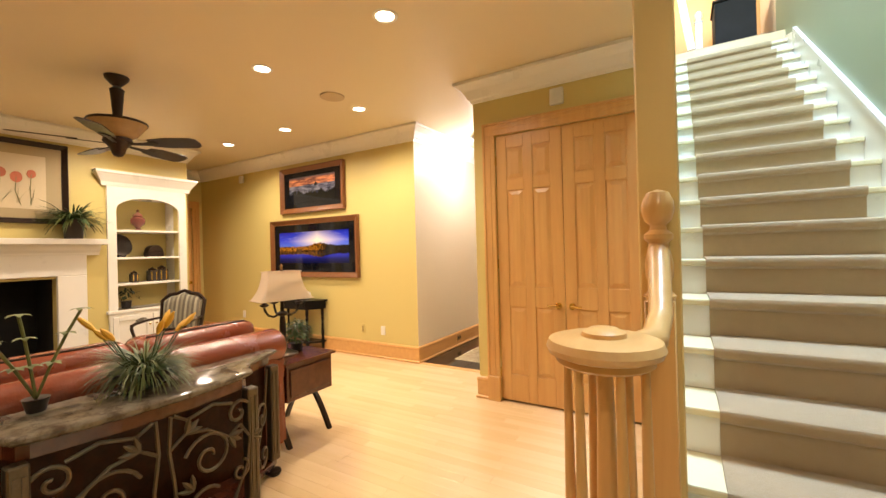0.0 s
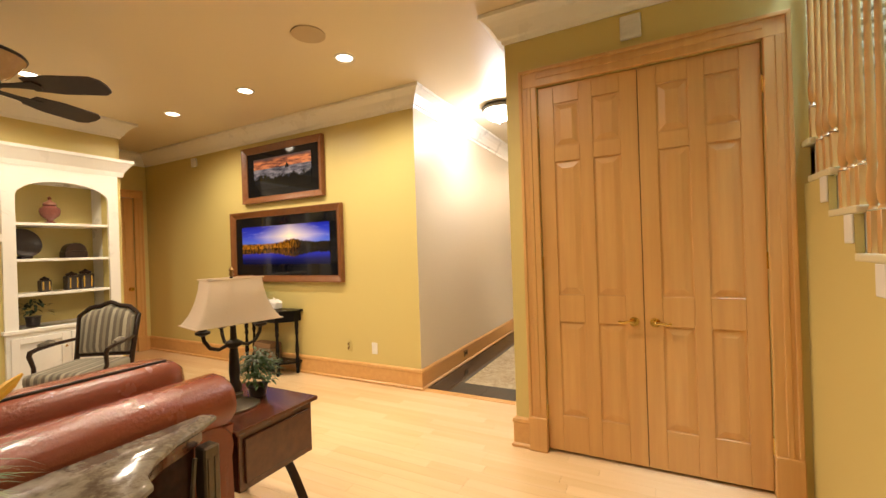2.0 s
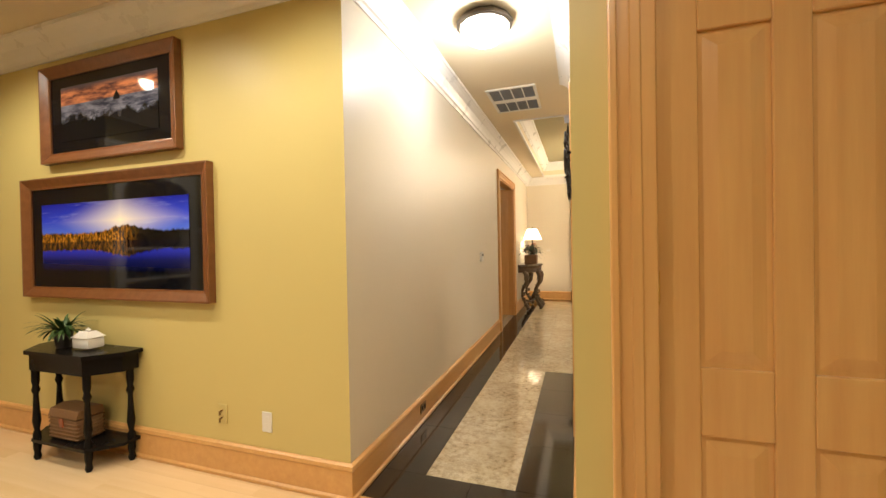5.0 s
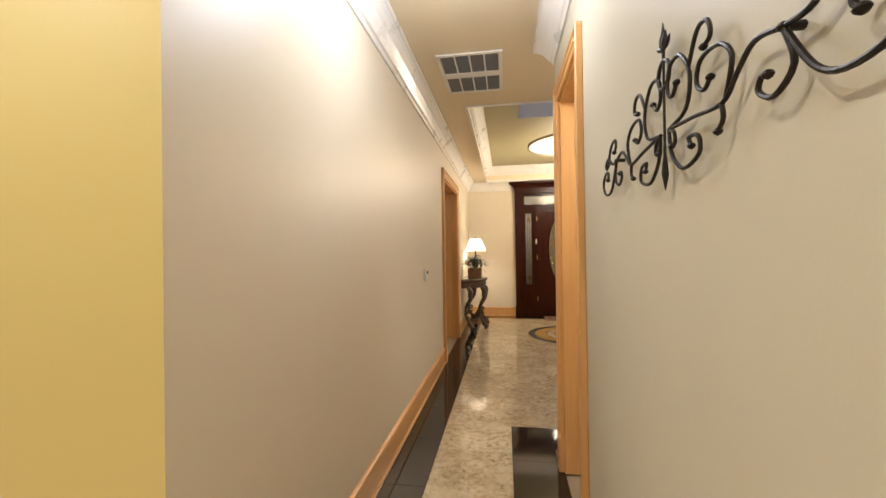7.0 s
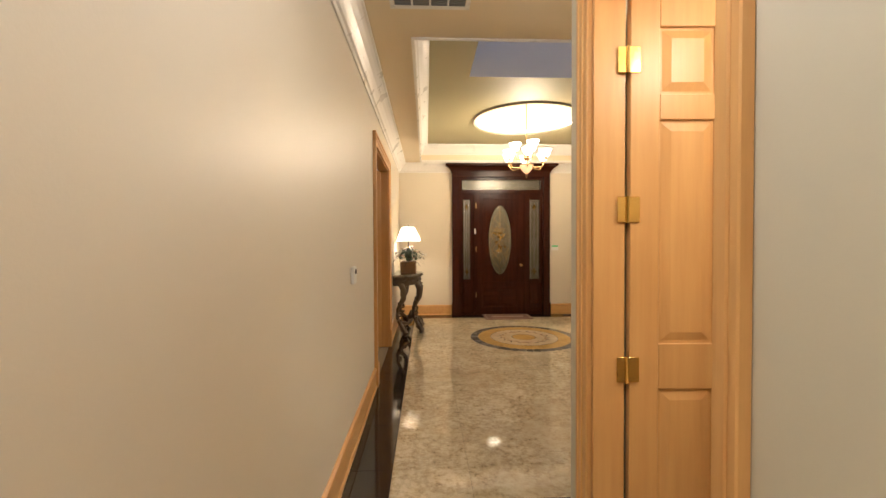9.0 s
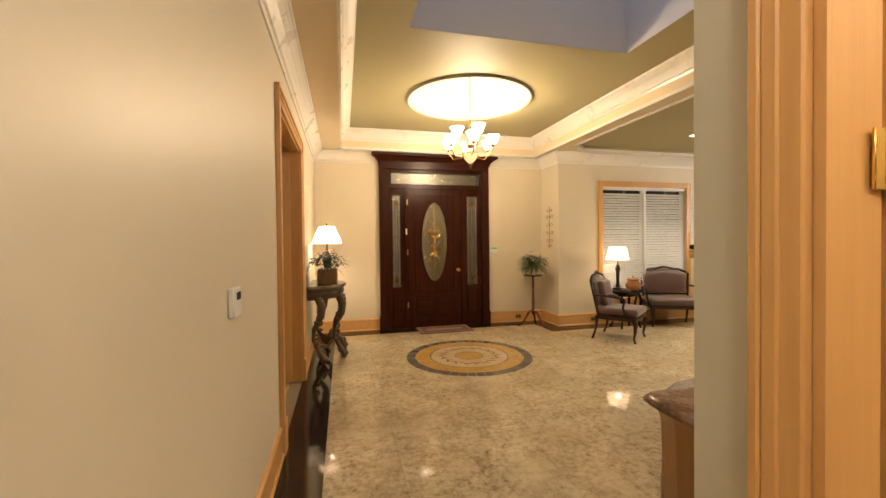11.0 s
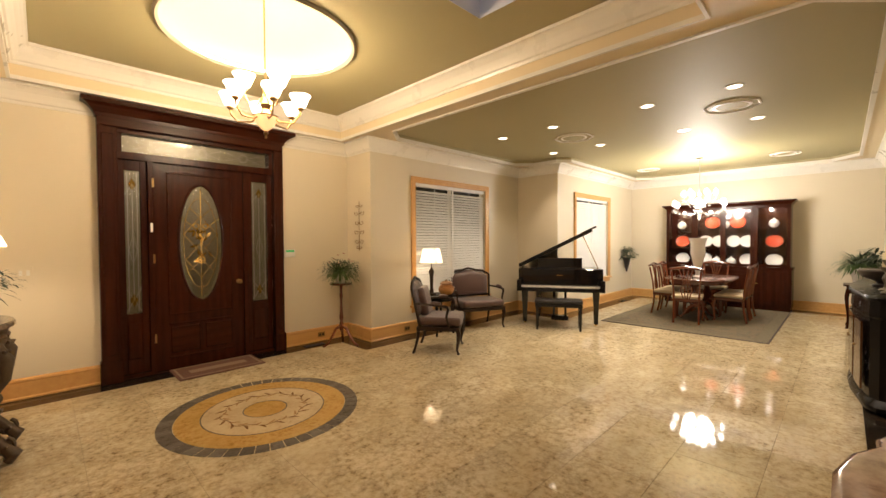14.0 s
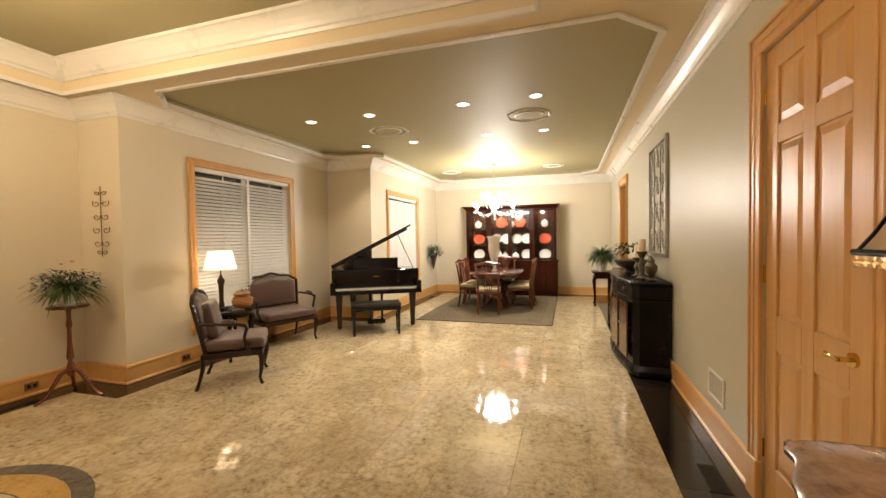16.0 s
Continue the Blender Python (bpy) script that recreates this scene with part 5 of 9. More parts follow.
landscape("lake_picture", "framed panoramic photograph of an autumn lake under a blue sky", -5.57, -3.72, 1.06, 1.93, lake_scene)
# console table with plant, box and basket
con = thing("corner_console", "small black half-hexagon console table with turned legs", "console table", (-4.80, YP - 0.012, 0))
bm = bmesh.new()
hexa = [(-0.44, 0.0), (-0.44, -0.11), (-0.29, -0.27), (0.29, -0.27), (0.44, -0.11), (0.44, 0.0)]
prism(bm, hexa, 0.715, 0.742)
part("tabletop", bm, BLACKWOOD, con, smooth=False)
bm = bmesh.new()
prism(bm, [(x * 0.92, y * 0.92 - 0.005) for x, y in hexa], 0.61, 0.714)
part("apron", bm, BLACKWOOD, con, smooth=False)
bm = bmesh.new()
prism(bm, [(x * 0.92, y * 0.92 - 0.005) for x, y in hexa], 0.13, 0.15)
part("lower_shelf", bm, BLACKWOOD, con, smooth=False)
for x, y in ((-0.37, -0.04), (0.37, -0.04), (-0.26, -0.225), (0.26, -0.225)):
    bm = bmesh.new()
    lathe(bm, [(0.014, 0.0), (0.022, 0.02), (0.016, 0.05), (0.022, 0.08), (0.022, 0.18), (0.014, 0.20), (0.024, 0.26), (0.018, 0.34), (0.014, 0.44), (0.024, 0.47), (0.016, 0.5), (0.022, 0.53), (0.022, 0.612)], 12, (x, y, 0))
    part("leg", bm, BLACKWOOD, con)
v = thing("console_plant", "small green plant in a black pot", "plant", (-4.92, YP - 0.15, 0.742))
bm = bmesh.new()
lathe(bm, [(0.04, 0), (0.055, 0.11), (0.06, 0.12), (0.001, 0.11)], 16)
part("pot", bm, POT, v)
part("leaves", foliage(90, 0.19, 0.03, 1.3, (0.4, 2.2), 15, 0.03), LEAF, v, at=pose(0, 0, 0.11))
v = thing("porcelain_box", "white lidded porcelain box", "box", (-4.70, YP - 0.13, 0.742))
bm = bmesh.new()
box(bm, -0.08, 0.08, -0.05, 0.05, 0.01, 0.08, 0.012, 2)
part("body", bm, CERAMIC, v)
bm = bmesh.new()
quads(bm, [[(-0.085, -0.055, 0.081), (0.085, -0.055, 0.081), (0.085, 0.055, 0.081), (-0.085, 0.055, 0.081)], [(-0.04, -0.025, 0.12), (0.04, -0.025, 0.12), (0.04, 0.025, 0.12), (-0.04, 0.025, 0.12)]])
lathe(bm, [(0.012, 0.12), (0.016, 0.13), (0.001, 0.142)], 10)
part("lid", bm, CERAMIC, v)
v = thing("wicker_hamper", "small brown wicker hamper with a lid on the lower shelf", "basket", (-4.82, YP - 0.14, 0.15))
bm = bmesh.new()
box(bm, -0.14, 0.14, -0.08, 0.08, 0, 0.15, 0.012)
part("body", bm, WICKER, v)
for i in range(6):
    bm = bmesh.new()
    box(bm, -0.144, 0.144, -0.084, 0.084, 0.012 + 0.024 * i, 0.024 + 0.024 * i, 0.004)
    part("weave_band", bm, WICKER, v)
bm = bmesh.new()
prism(bm, [(-0.085, 0.152), (0.085, 0.152), (0.07, 0.20), (0.0, 0.215), (-0.07, 0.20)], -0.142, 0.142, "x")
part("lid", bm, WICKER, v)
bm = bmesh.new()
box(bm, -0.02, 0.02, -0.092, -0.085, 0.09, 0.15, 0.002)
part("clasp", bm, LEATHER, v)
# wall plates
for x, z, nm, lb in ((-3.35, 0.365, "outlet", "white wall outlet plate"), (-3.69, 0.375, "outlet", "cable plate with a dangling connector"), (-6.37, 0.41, "outlet", "white wall outlet plate with a plug")):
    v = thing(nm, lb, "outlet", (x, YP, z))
    bm = bmesh.new()
    box(bm, -0.036, 0.036, -0.007, 0.0, -0.06, 0.06, 0.003)
    part("plate", bm, YELLOW if x == -3.69 else PLASTIC, v)
    for dz in (-0.022, 0.022):
        bm = bmesh.new()
        if x != -3.69:
            box(bm, -0.017, 0.017, -0.009, -0.0072, dz - 0.014, dz + 0.014, 0.002)
        else:
            tube(bm, [(0.0, -0.007, dz), (0.004, -0.03, dz), (0.01, -0.034, dz - 0.02)], 0.006, 8)
        part("socket", bm, ANTIQUE if x == -3.69 else PLASTIC, v)
for place, s in (((-6.34, YP, 2.70), 0.045),):
    v = thing("corner_sensor", "small white corner detector", "sensor", place)
    bm = bmesh.new()
    box(bm, -s, s, -0.04, 0.0, -0.06, 0.06, 0.012, 2)
    part("body", bm, PLASTIC, v)
v = thing("door_chime", "white square door chime above the closet", "chime", (-0.815, YC, 2.69))
bm = bmesh.new()
box(bm, -0.058, 0.058, -0.03, 0.0, -0.07, 0.07, 0.006)
part("cover", bm, PLASTIC, v)
bm = bmesh.new()
for i in range(5):
    box(bm, -0.04, 0.04, -0.034, -0.0305, -0.045 + 0.02 * i, -0.037 + 0.02 * i)
part("grille", bm, PLASTIC, v)

# sofa, seen from behind
sofa = thing("leather_sofa", "red-brown leather sofa with rolled back and arms", "sofa", (-2.30, 0.62, 0))
SL = 2.34


def cushion(bm, x0, x1, y0, y1, z0, z1, puff=0.035):
    box(bm, x0, x1, y0, y1, z0, z1, min(puff, (z1 - z0) * 0.45, (x1 - x0) * 0.45), 3)
    return bm


bm = bmesh.new()
cushion(bm, -0.98, -0.03, -SL / 2 + 0.02, SL / 2 - 0.02, 0.10, 0.36, 0.02)
part("base", bm, LEATHER, sofa)
bm = bmesh.new()
prism(bm, [(-0.03, 0.12), (-0.05, 0.60), (-0.03, 0.68), (-0.26, 0.70), (-0.30, 0.34), (-0.28, 0.12)], -SL / 2 + 0.01, SL / 2 - 0.01, "y")
tube(bm, [(-0.125, -SL / 2 + 0.0, 0.765), (-0.125, -SL / 2 + 0.03, 0.765), (-0.125, SL / 2 - 0.03, 0.765), (-0.125, SL / 2, 0.765)], [0.105, 0.122, 0.122, 0.105], 20)
part("backrest", bm, LEATHER, sofa, "rolled leather back")
for s in (-1, 1):
    bm = bmesh.new()
    y = s * (SL / 2 - 0.12)
    cushion(bm, -0.98, -0.04, y - 0.10, y + 0.10, 0.10, 0.52, 0.03)
    tube(bm, [(-0.99, y, 0.54), (-0.96, y, 0.54), (-0.06, y, 0.60), (-0.02, y, 0.60)], [0.10, 0.125, 0.125, 0.10], 18)
    part("arm", bm, LEATHER, sofa, "rolled leather arm")
for i in range(3):
    y0 = -SL / 2 + 0.25 + i * (SL - 0.5) / 3
    y1 = y0 + (SL - 0.5) / 3 - 0.006
    bm = bmesh.new()
    cushion(bm, -1.0, -0.30, y0, y1, 0.362, 0.50, 0.05)
    part("seat_cushion", bm, LEATHER, sofa)
    bm = bmesh.new()
    y0 = -SL / 2 + 0.04 + i * (SL - 0.08) / 3
    y1 = y0 + (SL - 0.08) / 3 - 0.006
    cushion(bm, -0.50, -0.255, y0, y1, 0.735, 0.945, 0.09)
    box(bm, -0.48, -0.27, max(y0, -SL / 2 + 0.26), min(y1, SL / 2 - 0.26), 0.505, 0.80, 0.03)
    c = part("back_cushion", bm, LEATHER, sofa)
    bm = bmesh.new()
    tube(bm, [(-0.32, y0 + 0.07, 0.944), (-0.32, y1 - 0.07, 0.944)], 0.007, 8)
    part("piping", bm, ESPRESSO, c, "dark piping")
for x in (-0.9, -0.1):
    for y in (-1.05, 1.05):
        bm = bmesh.new()
        lathe(bm, [(0.03, 0.0), (0.045, 0.03), (0.03, 0.06), (0.04, 0.10)], 14, (x, y, 0))
        part("foot", bm, ESPRESSO, sofa)

# bow-fronted marble sofa table with scrolled ironwork
st = thing("sofa_table", "bow-fronted marble-topped table with scrolled bronze ironwork", "console table", (-2.27, 0.82, 0))
half = [(0.0, 0.80), (0.05, 0.815), (0.09, 0.74), (0.13, 0.63), (0.20, 0.53), (0.27, 0.475), (0.335, 0.455), (0.355, 0.42), (0.375, 0.30), (0.395, 0.15)]
outline = [(x, -y) for x, y in half] + [(0.40, 0.0)] + half[::-1]


def inset(poly, d):
    return [(max(0.002, x - d if x > 0.01 else x), y * (1 - d / 0.82)) for x, y in poly]


bm = bmesh.new()
levels = [(0.755, 0.022), (0.762, 0.008), (0.772, 0.0), (0.784, 0.0), (0.79, 0.006), (0.793, 0.014)]
quads(bm, [[(x, y, z) for x, y in inset(outline, d)] for z, d in levels])
part("tabletop", bm, MARBLE, st, "polished grey-brown marble top")
bm = bmesh.new()
quads(bm, [[(x, y, z) for x, y in inset(outline, 0.035)] for z in (0.70, 0.754)])
part("apron", bm, CHERRY_X, st, smooth=False)
bm = bmesh.new()
quads(bm, [[(x, y, z) for x, y in inset(outline, d)] for z, d in ((0.03, 0.02), (0.05, 0.01), (0.085, 0.01), (0.10, 0.03))])
part("plinth", bm, CHERRY_X, st, "mahogany plinth")
for x, y in ((0.33, -0.44), (0.33, 0.44), (0.06, -0.77), (0.06, 0.77)):
    bm = bmesh.new()
    box(bm, x - 0.03, x + 0.03, y - 0.03, y + 0.03, 0.10, 0.70, 0.006)
    for dy in (-0.012, 0.012):
        box(bm, x + 0.03, x + 0.034, y + dy - 0.006, y + dy + 0.006, 0.14, 0.66)
    part("leg", bm, PEWTER, st, "square bronze post", smooth=False)
    bm = bmesh.new()
    lathe(bm, [(0.035, 0.0), (0.045, 0.015), (0.04, 0.03)], 12, (x, y, 0))
    part("foot", bm, ESPRESSO, st)
bm = bmesh.new()
box(bm, 0.012, 0.03, -0.74, 0.74, 0.101, 0.70)
part("back_panel", bm, MAHOG_X, st, "dark red mahogany back panel", smooth=False)


def bow(y):
    """Depth of the ironwork plane at y."""
    return 0.345 + 0.03 * (1 - (y / 0.45) ** 2)


def scroll_piece(flat, r, to3):
    bm = bmesh.new()
    tube(bm, [to3(u, v) for u, v in flat], r, 6)
    return bm


for s in (-1, 1):
    for flat in (spiral(0.20, 0.45, 0.015, 0.12, 0, 520, 30), spiral(0.17, 0.22, 0.012, 0.095, 180, -320, 28), spiral(0.355, 0.60, 0.01, 0.065, 90, -330, 22),
                 spiral(0.36, 0.30, 0.01, 0.055, 0, 430, 22),
                 [(0.02, 0.10), (0.05, 0.25), (0.04, 0.4), (0.02, 0.55), (0.03, 0.70)],
                 [(0.02, 0.10), (0.12, 0.15), (0.25, 0.12), (0.33, 0.18), (0.40, 0.32), (0.42, 0.45), (0.36, 0.54)],
                 [(0.02, 0.55), (0.09, 0.60), (0.19, 0.58), (0.30, 0.50), (0.36, 0.54)],
                 [(0.04, 0.70), (0.10, 0.66), (0.22, 0.69), (0.32, 0.66)]):
        bm = scroll_piece(flat, 0.0085, lambda u, v, s=s: (bow(u), s * u, v))
        part("scroll", bm, PEWTER, st, "scrolled bronze bar")
    for flat in (spiral(0.0, 0.45, 0.012, 0.10, 90, 560, 24), spiral(0.02, 0.22, 0.01, 0.075, 270, -190, 22), [(-0.11, 0.10), (-0.08, 0.3), (0.05, 0.5), (0.1, 0.7)]):
        bm = scroll_piece(flat, 0.008, lambda u, v, s=s: (0.195 - u * 0.75, s * (0.60 + u * 0.9), v))
        part("scroll", bm, PEWTER, st, "scrolled bronze bar")
    for u, v, a in ((0.09, 0.60, 40), (0.30, 0.50, -30), (0.25, 0.12, 80), (0.42, 0.45, 10), (0.12, 0.33, 130)):
        bm = bmesh.new()
        for k in (-35, 0, 35):
            d = Vector((0, s * math.cos(radians(a + k)), math.sin(radians(a + k))))
            tube(bm, [Vector((bow(u) + 0.004, s * u, v)) + d * q for q in (0.0, 0.025, 0.05, 0.075)], [0.006, 0.014, 0.012, 0.002], 6)
        part("leaf_ornament", bm, PEWTER, st, "cast bronze leaf")
# arrangement on the table
v = thing("grass_arrangement", "arrangement of variegated grass with yellow flower spikes in a dark bowl", "plant", (-2.15, 0.86, 0.793))
bm = bmesh.new()
lathe(bm, [(0.06, 0), (0.075, 0.01), (0.125, 0.06), (0.13, 0.09), (0.12, 0.085), (0.001, 0.075)], 24)
part("bowl", bm, POT, v)
part("leaves", foliage(460, 0.22, 0.011, 1.6, (0.15, 2.6), 21, 0.07), PALELEAF, v, at=pose(0, 0, 0.08))
part("leaves", foliage(300, 0.20, 0.012, 1.4, (0.2, 2.2), 22, 0.07), LEAF, v, at=pose(0, 0, 0.08))
rng = random.Random(3)
for i in range(9):
    a, l = rng.uniform(0, 6.28), rng.uniform(0.24, 0.36)
    d = Vector((math.cos(a) * 0.75, math.sin(a) * 0.9, 0.85)).normalized()
    bm = bmesh.new()
    p = [d * l * k + Vector((0, 0, 0.1)) for k in (0.75, 0.85, 0.95, 1.05)]
    tube(bm, p, [0.006, 0.014, 0.013, 0.003], 8)
    part("flower", bm, PETAL, v, "orange-yellow flower spike")
    bm = bmesh.new()
    tube(bm, [(0, 0, 0.08), p[0] * 0.6, p[0]], 0.003, 5)
    part("stem", bm, LEAF, v)
v = thing("orchid_sprig", "pale green orchid sprigs in a small dark pot", "plant", (-2.21, 0.50, 0.793))
bm = bmesh.new()
lathe(bm, [(0.03, 0), (0.042, 0.05), (0.045, 0.055), (0.001, 0.05)], 14)
part("pot", bm, POT, v)
bm = bmesh.new()
for a in (-0.6, -0.15, 0.5):
    pts = [Vector((0.0, a * 0.25 * k, 0.05 + 0.36 * k - 0.06 * k * k)) for k in (0, 0.4, 0.8, 1.2)]
    tube(bm, pts, 0.006, 6)
    for p in pts[1:]:
        for k in range(6):
            blade(bm, p, (math.cos(k * 1.05 + a), math.sin(k * 1.05 + a), 0.4), 0.045, 0.042, 0.7, 3)
part("leaves", bm, PALELEAF, v)

# end table with curved legs, lamp and plant
et = thing("end_table", "cherry end table with one drawer on curved splayed legs", "side table", (-2.66, 2.05, 0))
bm = bmesh.new()
box(bm, -0.30, 0.30, -0.24, 0.24, 0.60, 0.622, 0.006, 2)
part("tabletop", bm, CHERRY_X, et, "polished cherry top", smooth=False)
bm = bmesh.new()
box(bm, -0.275, 0.275, -0.215, 0.215, 0.335, 0.599, 0.004)
part("body", bm, CHERRY_X, et, smooth=False)
bm = bmesh.new()
box(bm, 0.276, 0.288, -0.19, 0.19, 0.37, 0.57, 0.004)
part("drawer", bm, CHERRY_X, et, smooth=False)
for s in (-1, 1):
    for q in (-1, 1):
        bm = bmesh.new()
        y = s * 0.19
        ring = []
        for k in range(8):
            t = k / 7
            x, z = q * (0.03 + 0.23 * t ** 1.0), 0.334 - 0.334 * (t * 0.55 + 0.45 * t * t)
            w = 0.026 - 0.008 * t
            ring.append([(x - w * 0.8, y - 0.017, z), (x + w * 0.8, y - 0.017, z), (x + w * 0.8, y + 0.017, z), (x - w * 0.8, y + 0.017, z)])
        quads(bm, ring)
        part("leg", bm, ESPRESSO, et, "dark curved leg", smooth=False)
lp = thing("candelabra_lamp", "bronze candelabra lamp with a rectangular cream bell shade", "table lamp", (-2.63, 2.0, 0.622), -12)
bm = bmesh.new()
lathe(bm, [(0.105, 0.0), (0.108, 0.008), (0.085, 0.02), (0.05, 0.035), (0.03, 0.05), (0.035, 0.07), (0.02, 0.085)], 28, sx=0.85, sy=1.1)
part("base", bm, PEWTER, lp, "leaf-moulded bronze base")
bm = bmesh.new()
lathe(bm, [(0.03, 0.085), (0.034, 0.11), (0.022, 0.14), (0.026, 0.18), (0.022, 0.27), (0.018, 0.30), (0.04, 0.315), (0.04, 0.33), (0.016, 0.345), (0.012, 0.45), (0.008, 0.66)], 16)
part("stem", bm, IRON, lp)
for a in (90, -90, 180):
    bm = bmesh.new()
    c, s = math.cos(radians(a)), math.sin(radians(a))
    tube(bm, [(0.03 * c, 0.03 * s, 0.32), (0.07 * c, 0.07 * s, 0.305), (0.11 * c, 0.11 * s, 0.32), (0.135 * c, 0.135 * s, 0.36), (0.14 * c, 0.14 * s, 0.39)], 0.009, 8)
    lathe(bm, [(0.012, 0.385), (0.032, 0.395), (0.034, 0.405), (0.018, 0.41), (0.018, 0.46), (0.001, 0.465)], 14, (0.14 * c, 0.14 * s, 0))
    part("arm", bm, IRON, lp, "curved bronze candle arm")


def shade_box(levels, bm=None):
    """A bell shade of rectangular plan: levels hold (height, half x, half y)."""
    bm = bm or bmesh.new()
    rings = []
    for z, hx, hy in levels:
        ring = []
        for cxs, cys in ((1, -1), (1, 1), (-1, 1), (-1, -1)):
            a0 = {(1, -1): -90, (1, 1): 0, (-1, 1): 90, (-1, -1): 180}[(cxs, cys)]
            r = 0.02
            ring += [(cxs * (hx - r) + r * math.cos(radians(a0 + k)), cys * (hy - r) + r * math.sin(radians(a0 + k)), z) for k in (0, 45, 90)]
        rings.append(ring)
    quads(bm, rings, True, False)
    return bm


lev = [(0.435, 0.110, 0.206), (0.446, 0.105, 0.199), (0.485, 0.091, 0.174), (0.54, 0.077, 0.153), (0.60, 0.069, 0.138), (0.652, 0.066, 0.132)]
part("shade", shade_box(lev), SHADE, lp, "cream cloth bell shade")
bm = bmesh.new()
for z, hx, hy in (lev[0], lev[-1]):
    pts = [(hx, -hy), (hx, hy), (-hx, hy), (-hx, -hy), (hx, -hy)]
    tube(bm, [(x, y, z) for x, y in pts], 0.004, 6)
part("shade_trim", bm, SHADE, lp)
bm = bmesh.new()
lathe(bm, [(0.006, 0.66), (0.012, 0.67), (0.008, 0.685), (0.013, 0.695), (0.001, 0.712)], 10)
part("finial", bm, ANTIQUE, lp)
v = thing("ivy_pot", "small green ivy in a pot on the end table", "plant", (-2.67, 2.16, 0.622))
bm = bmesh.new()
lathe(bm, [(0.04, 0), (0.05, 0.05), (0.055, 0.06), (0.001, 0.055)], 14)
part("pot", bm, POT, v)
part("leaves", clump(430, 0.115, 0.23, 0.042, 8), LEAF, v, at=pose(0, 0, 0.02))


def fauteuil(name, label, place, turn, w, fabric, frame, group=""):
    """An upholstered open armchair that faces its own +x; w is the seat's width."""
    ch = thing(name, label, "armchair" if w < 0.75 else "settee", place, turn, group)
    h = w / 2
    bm = bmesh.new()
    cushion(bm, -0.27, 0.30, -h + 0.02, h - 0.02, 0.365, 0.48, 0.05)
    part("seat", bm, fabric, ch)
    bm = bmesh.new()
    box(bm, -0.28, 0.285, -h, h, 0.305, 0.362, 0.012, 2)
    part("seat_rail", bm, frame, ch)
    # padded back with an arched top
    top = [(y, 0.875 + 0.095 * math.cos(math.pi * y / (2 * h)) + 0.012 * math.cos(3 * math.pi * y / h)) for y in [h * (-1 + 2 * i / 12) for i in range(13)]]
    out = [(-h * 0.92, 0.50)] + top + [(h * 0.92, 0.50)]
    cy, cz = 0.0, 0.71

    def lean(d, y, z):
        return (-0.275 + d - (z - 0.46) * 0.2, y, z)
    bm = bmesh.new()
    quads(bm, [[lean(d, cy + (y - cy) * k, cz + (z - cz) * k) for y, z in out] for d, k in ((0.0, 0.9), (0.03, 0.9), (0.055, 0.84), (0.075, 0.6), (0.08, 0.2))])
    part("backrest", bm, fabric, ch)
    bm = bmesh.new()
    tube(bm, [lean(0.018, y, z) for y, z in [(-h * 0.92, 0.36)] + out + [(h * 0.92, 0.36)]], 0.021, 8)
    tube(bm, [lean(0.018, y, 0.505) for y in (-h * 0.92, 0, h * 0.92)], 0.018, 8)
    part("back_frame", bm, frame, ch, "carved frame")
    for s in (-1, 1):
        bm = bmesh.new()
        y = s * (h - 0.005)
        tube(bm, [lean(0.02, s * h * 0.93, 0.66), (-0.1, y + s * 0.03, 0.655), (0.06, y + s * 0.045, 0.645), (0.13, y + s * 0.045, 0.63), (0.145, y + s * 0.04, 0.60), (0.12, y + s * 0.03, 0.50), (0.15, y, 0.36)], [0.014, 0.016, 0.018, 0.02, 0.018, 0.016, 0.018], 8)
        part("arm", bm, frame, ch)
        bm = bmesh.new()
        tube(bm, [(-0.08, y + s * 0.032, 0.675), (-0.03, y + s * 0.036, 0.682), (0.05, y + s * 0.045, 0.672)], [0.018, 0.024, 0.018], 8)
        part("arm_pad", bm, fabric, ch)
        bm = bmesh.new()
        y = s * (h - 0.035)
        tube(bm, [(0.25, y, 0.34), (0.275, y + s * 0.01, 0.27), (0.265, y, 0.15), (0.25, y - s * 0.004, 0.06), (0.265, y + s * 0.006, 0.02), (0.275, y + s * 0.008, 0.0)], [0.03, 0.032, 0.02, 0.014, 0.016, 0.02], 8)
        part("leg", bm, frame, ch)
        bm = bmesh.new()
        tube(bm, [(-0.255, y, 0.34), (-0.27, y, 0.2), (-0.30, y, 0.08), (-0.33, y, 0.0)], [0.024, 0.02, 0.016, 0.018], 8)
        part("leg", bm, frame, ch)
    return ch


fauteuil("striped_armchair", "dark carved armchair with brown and cream striped satin", (-5.19, 2.35, 0), -58, 0.53, STRIPE, ESPRESSO)
rug = thing("living_rug", "muted patterned rug under the armchair", "rug", (-4.9, 1.2, 0.0))
bm = bmesh.new()
box(bm, -1.0, 1.0, -1.3, 1.3, 0.0005, 0.01, 0.004)
part("carpet", bm, plain("muted_rug", (0.30, 0.24, 0.17), 0.95, var=0.4, scale=14, grain=200, relief=0.7), rug, smooth=False)

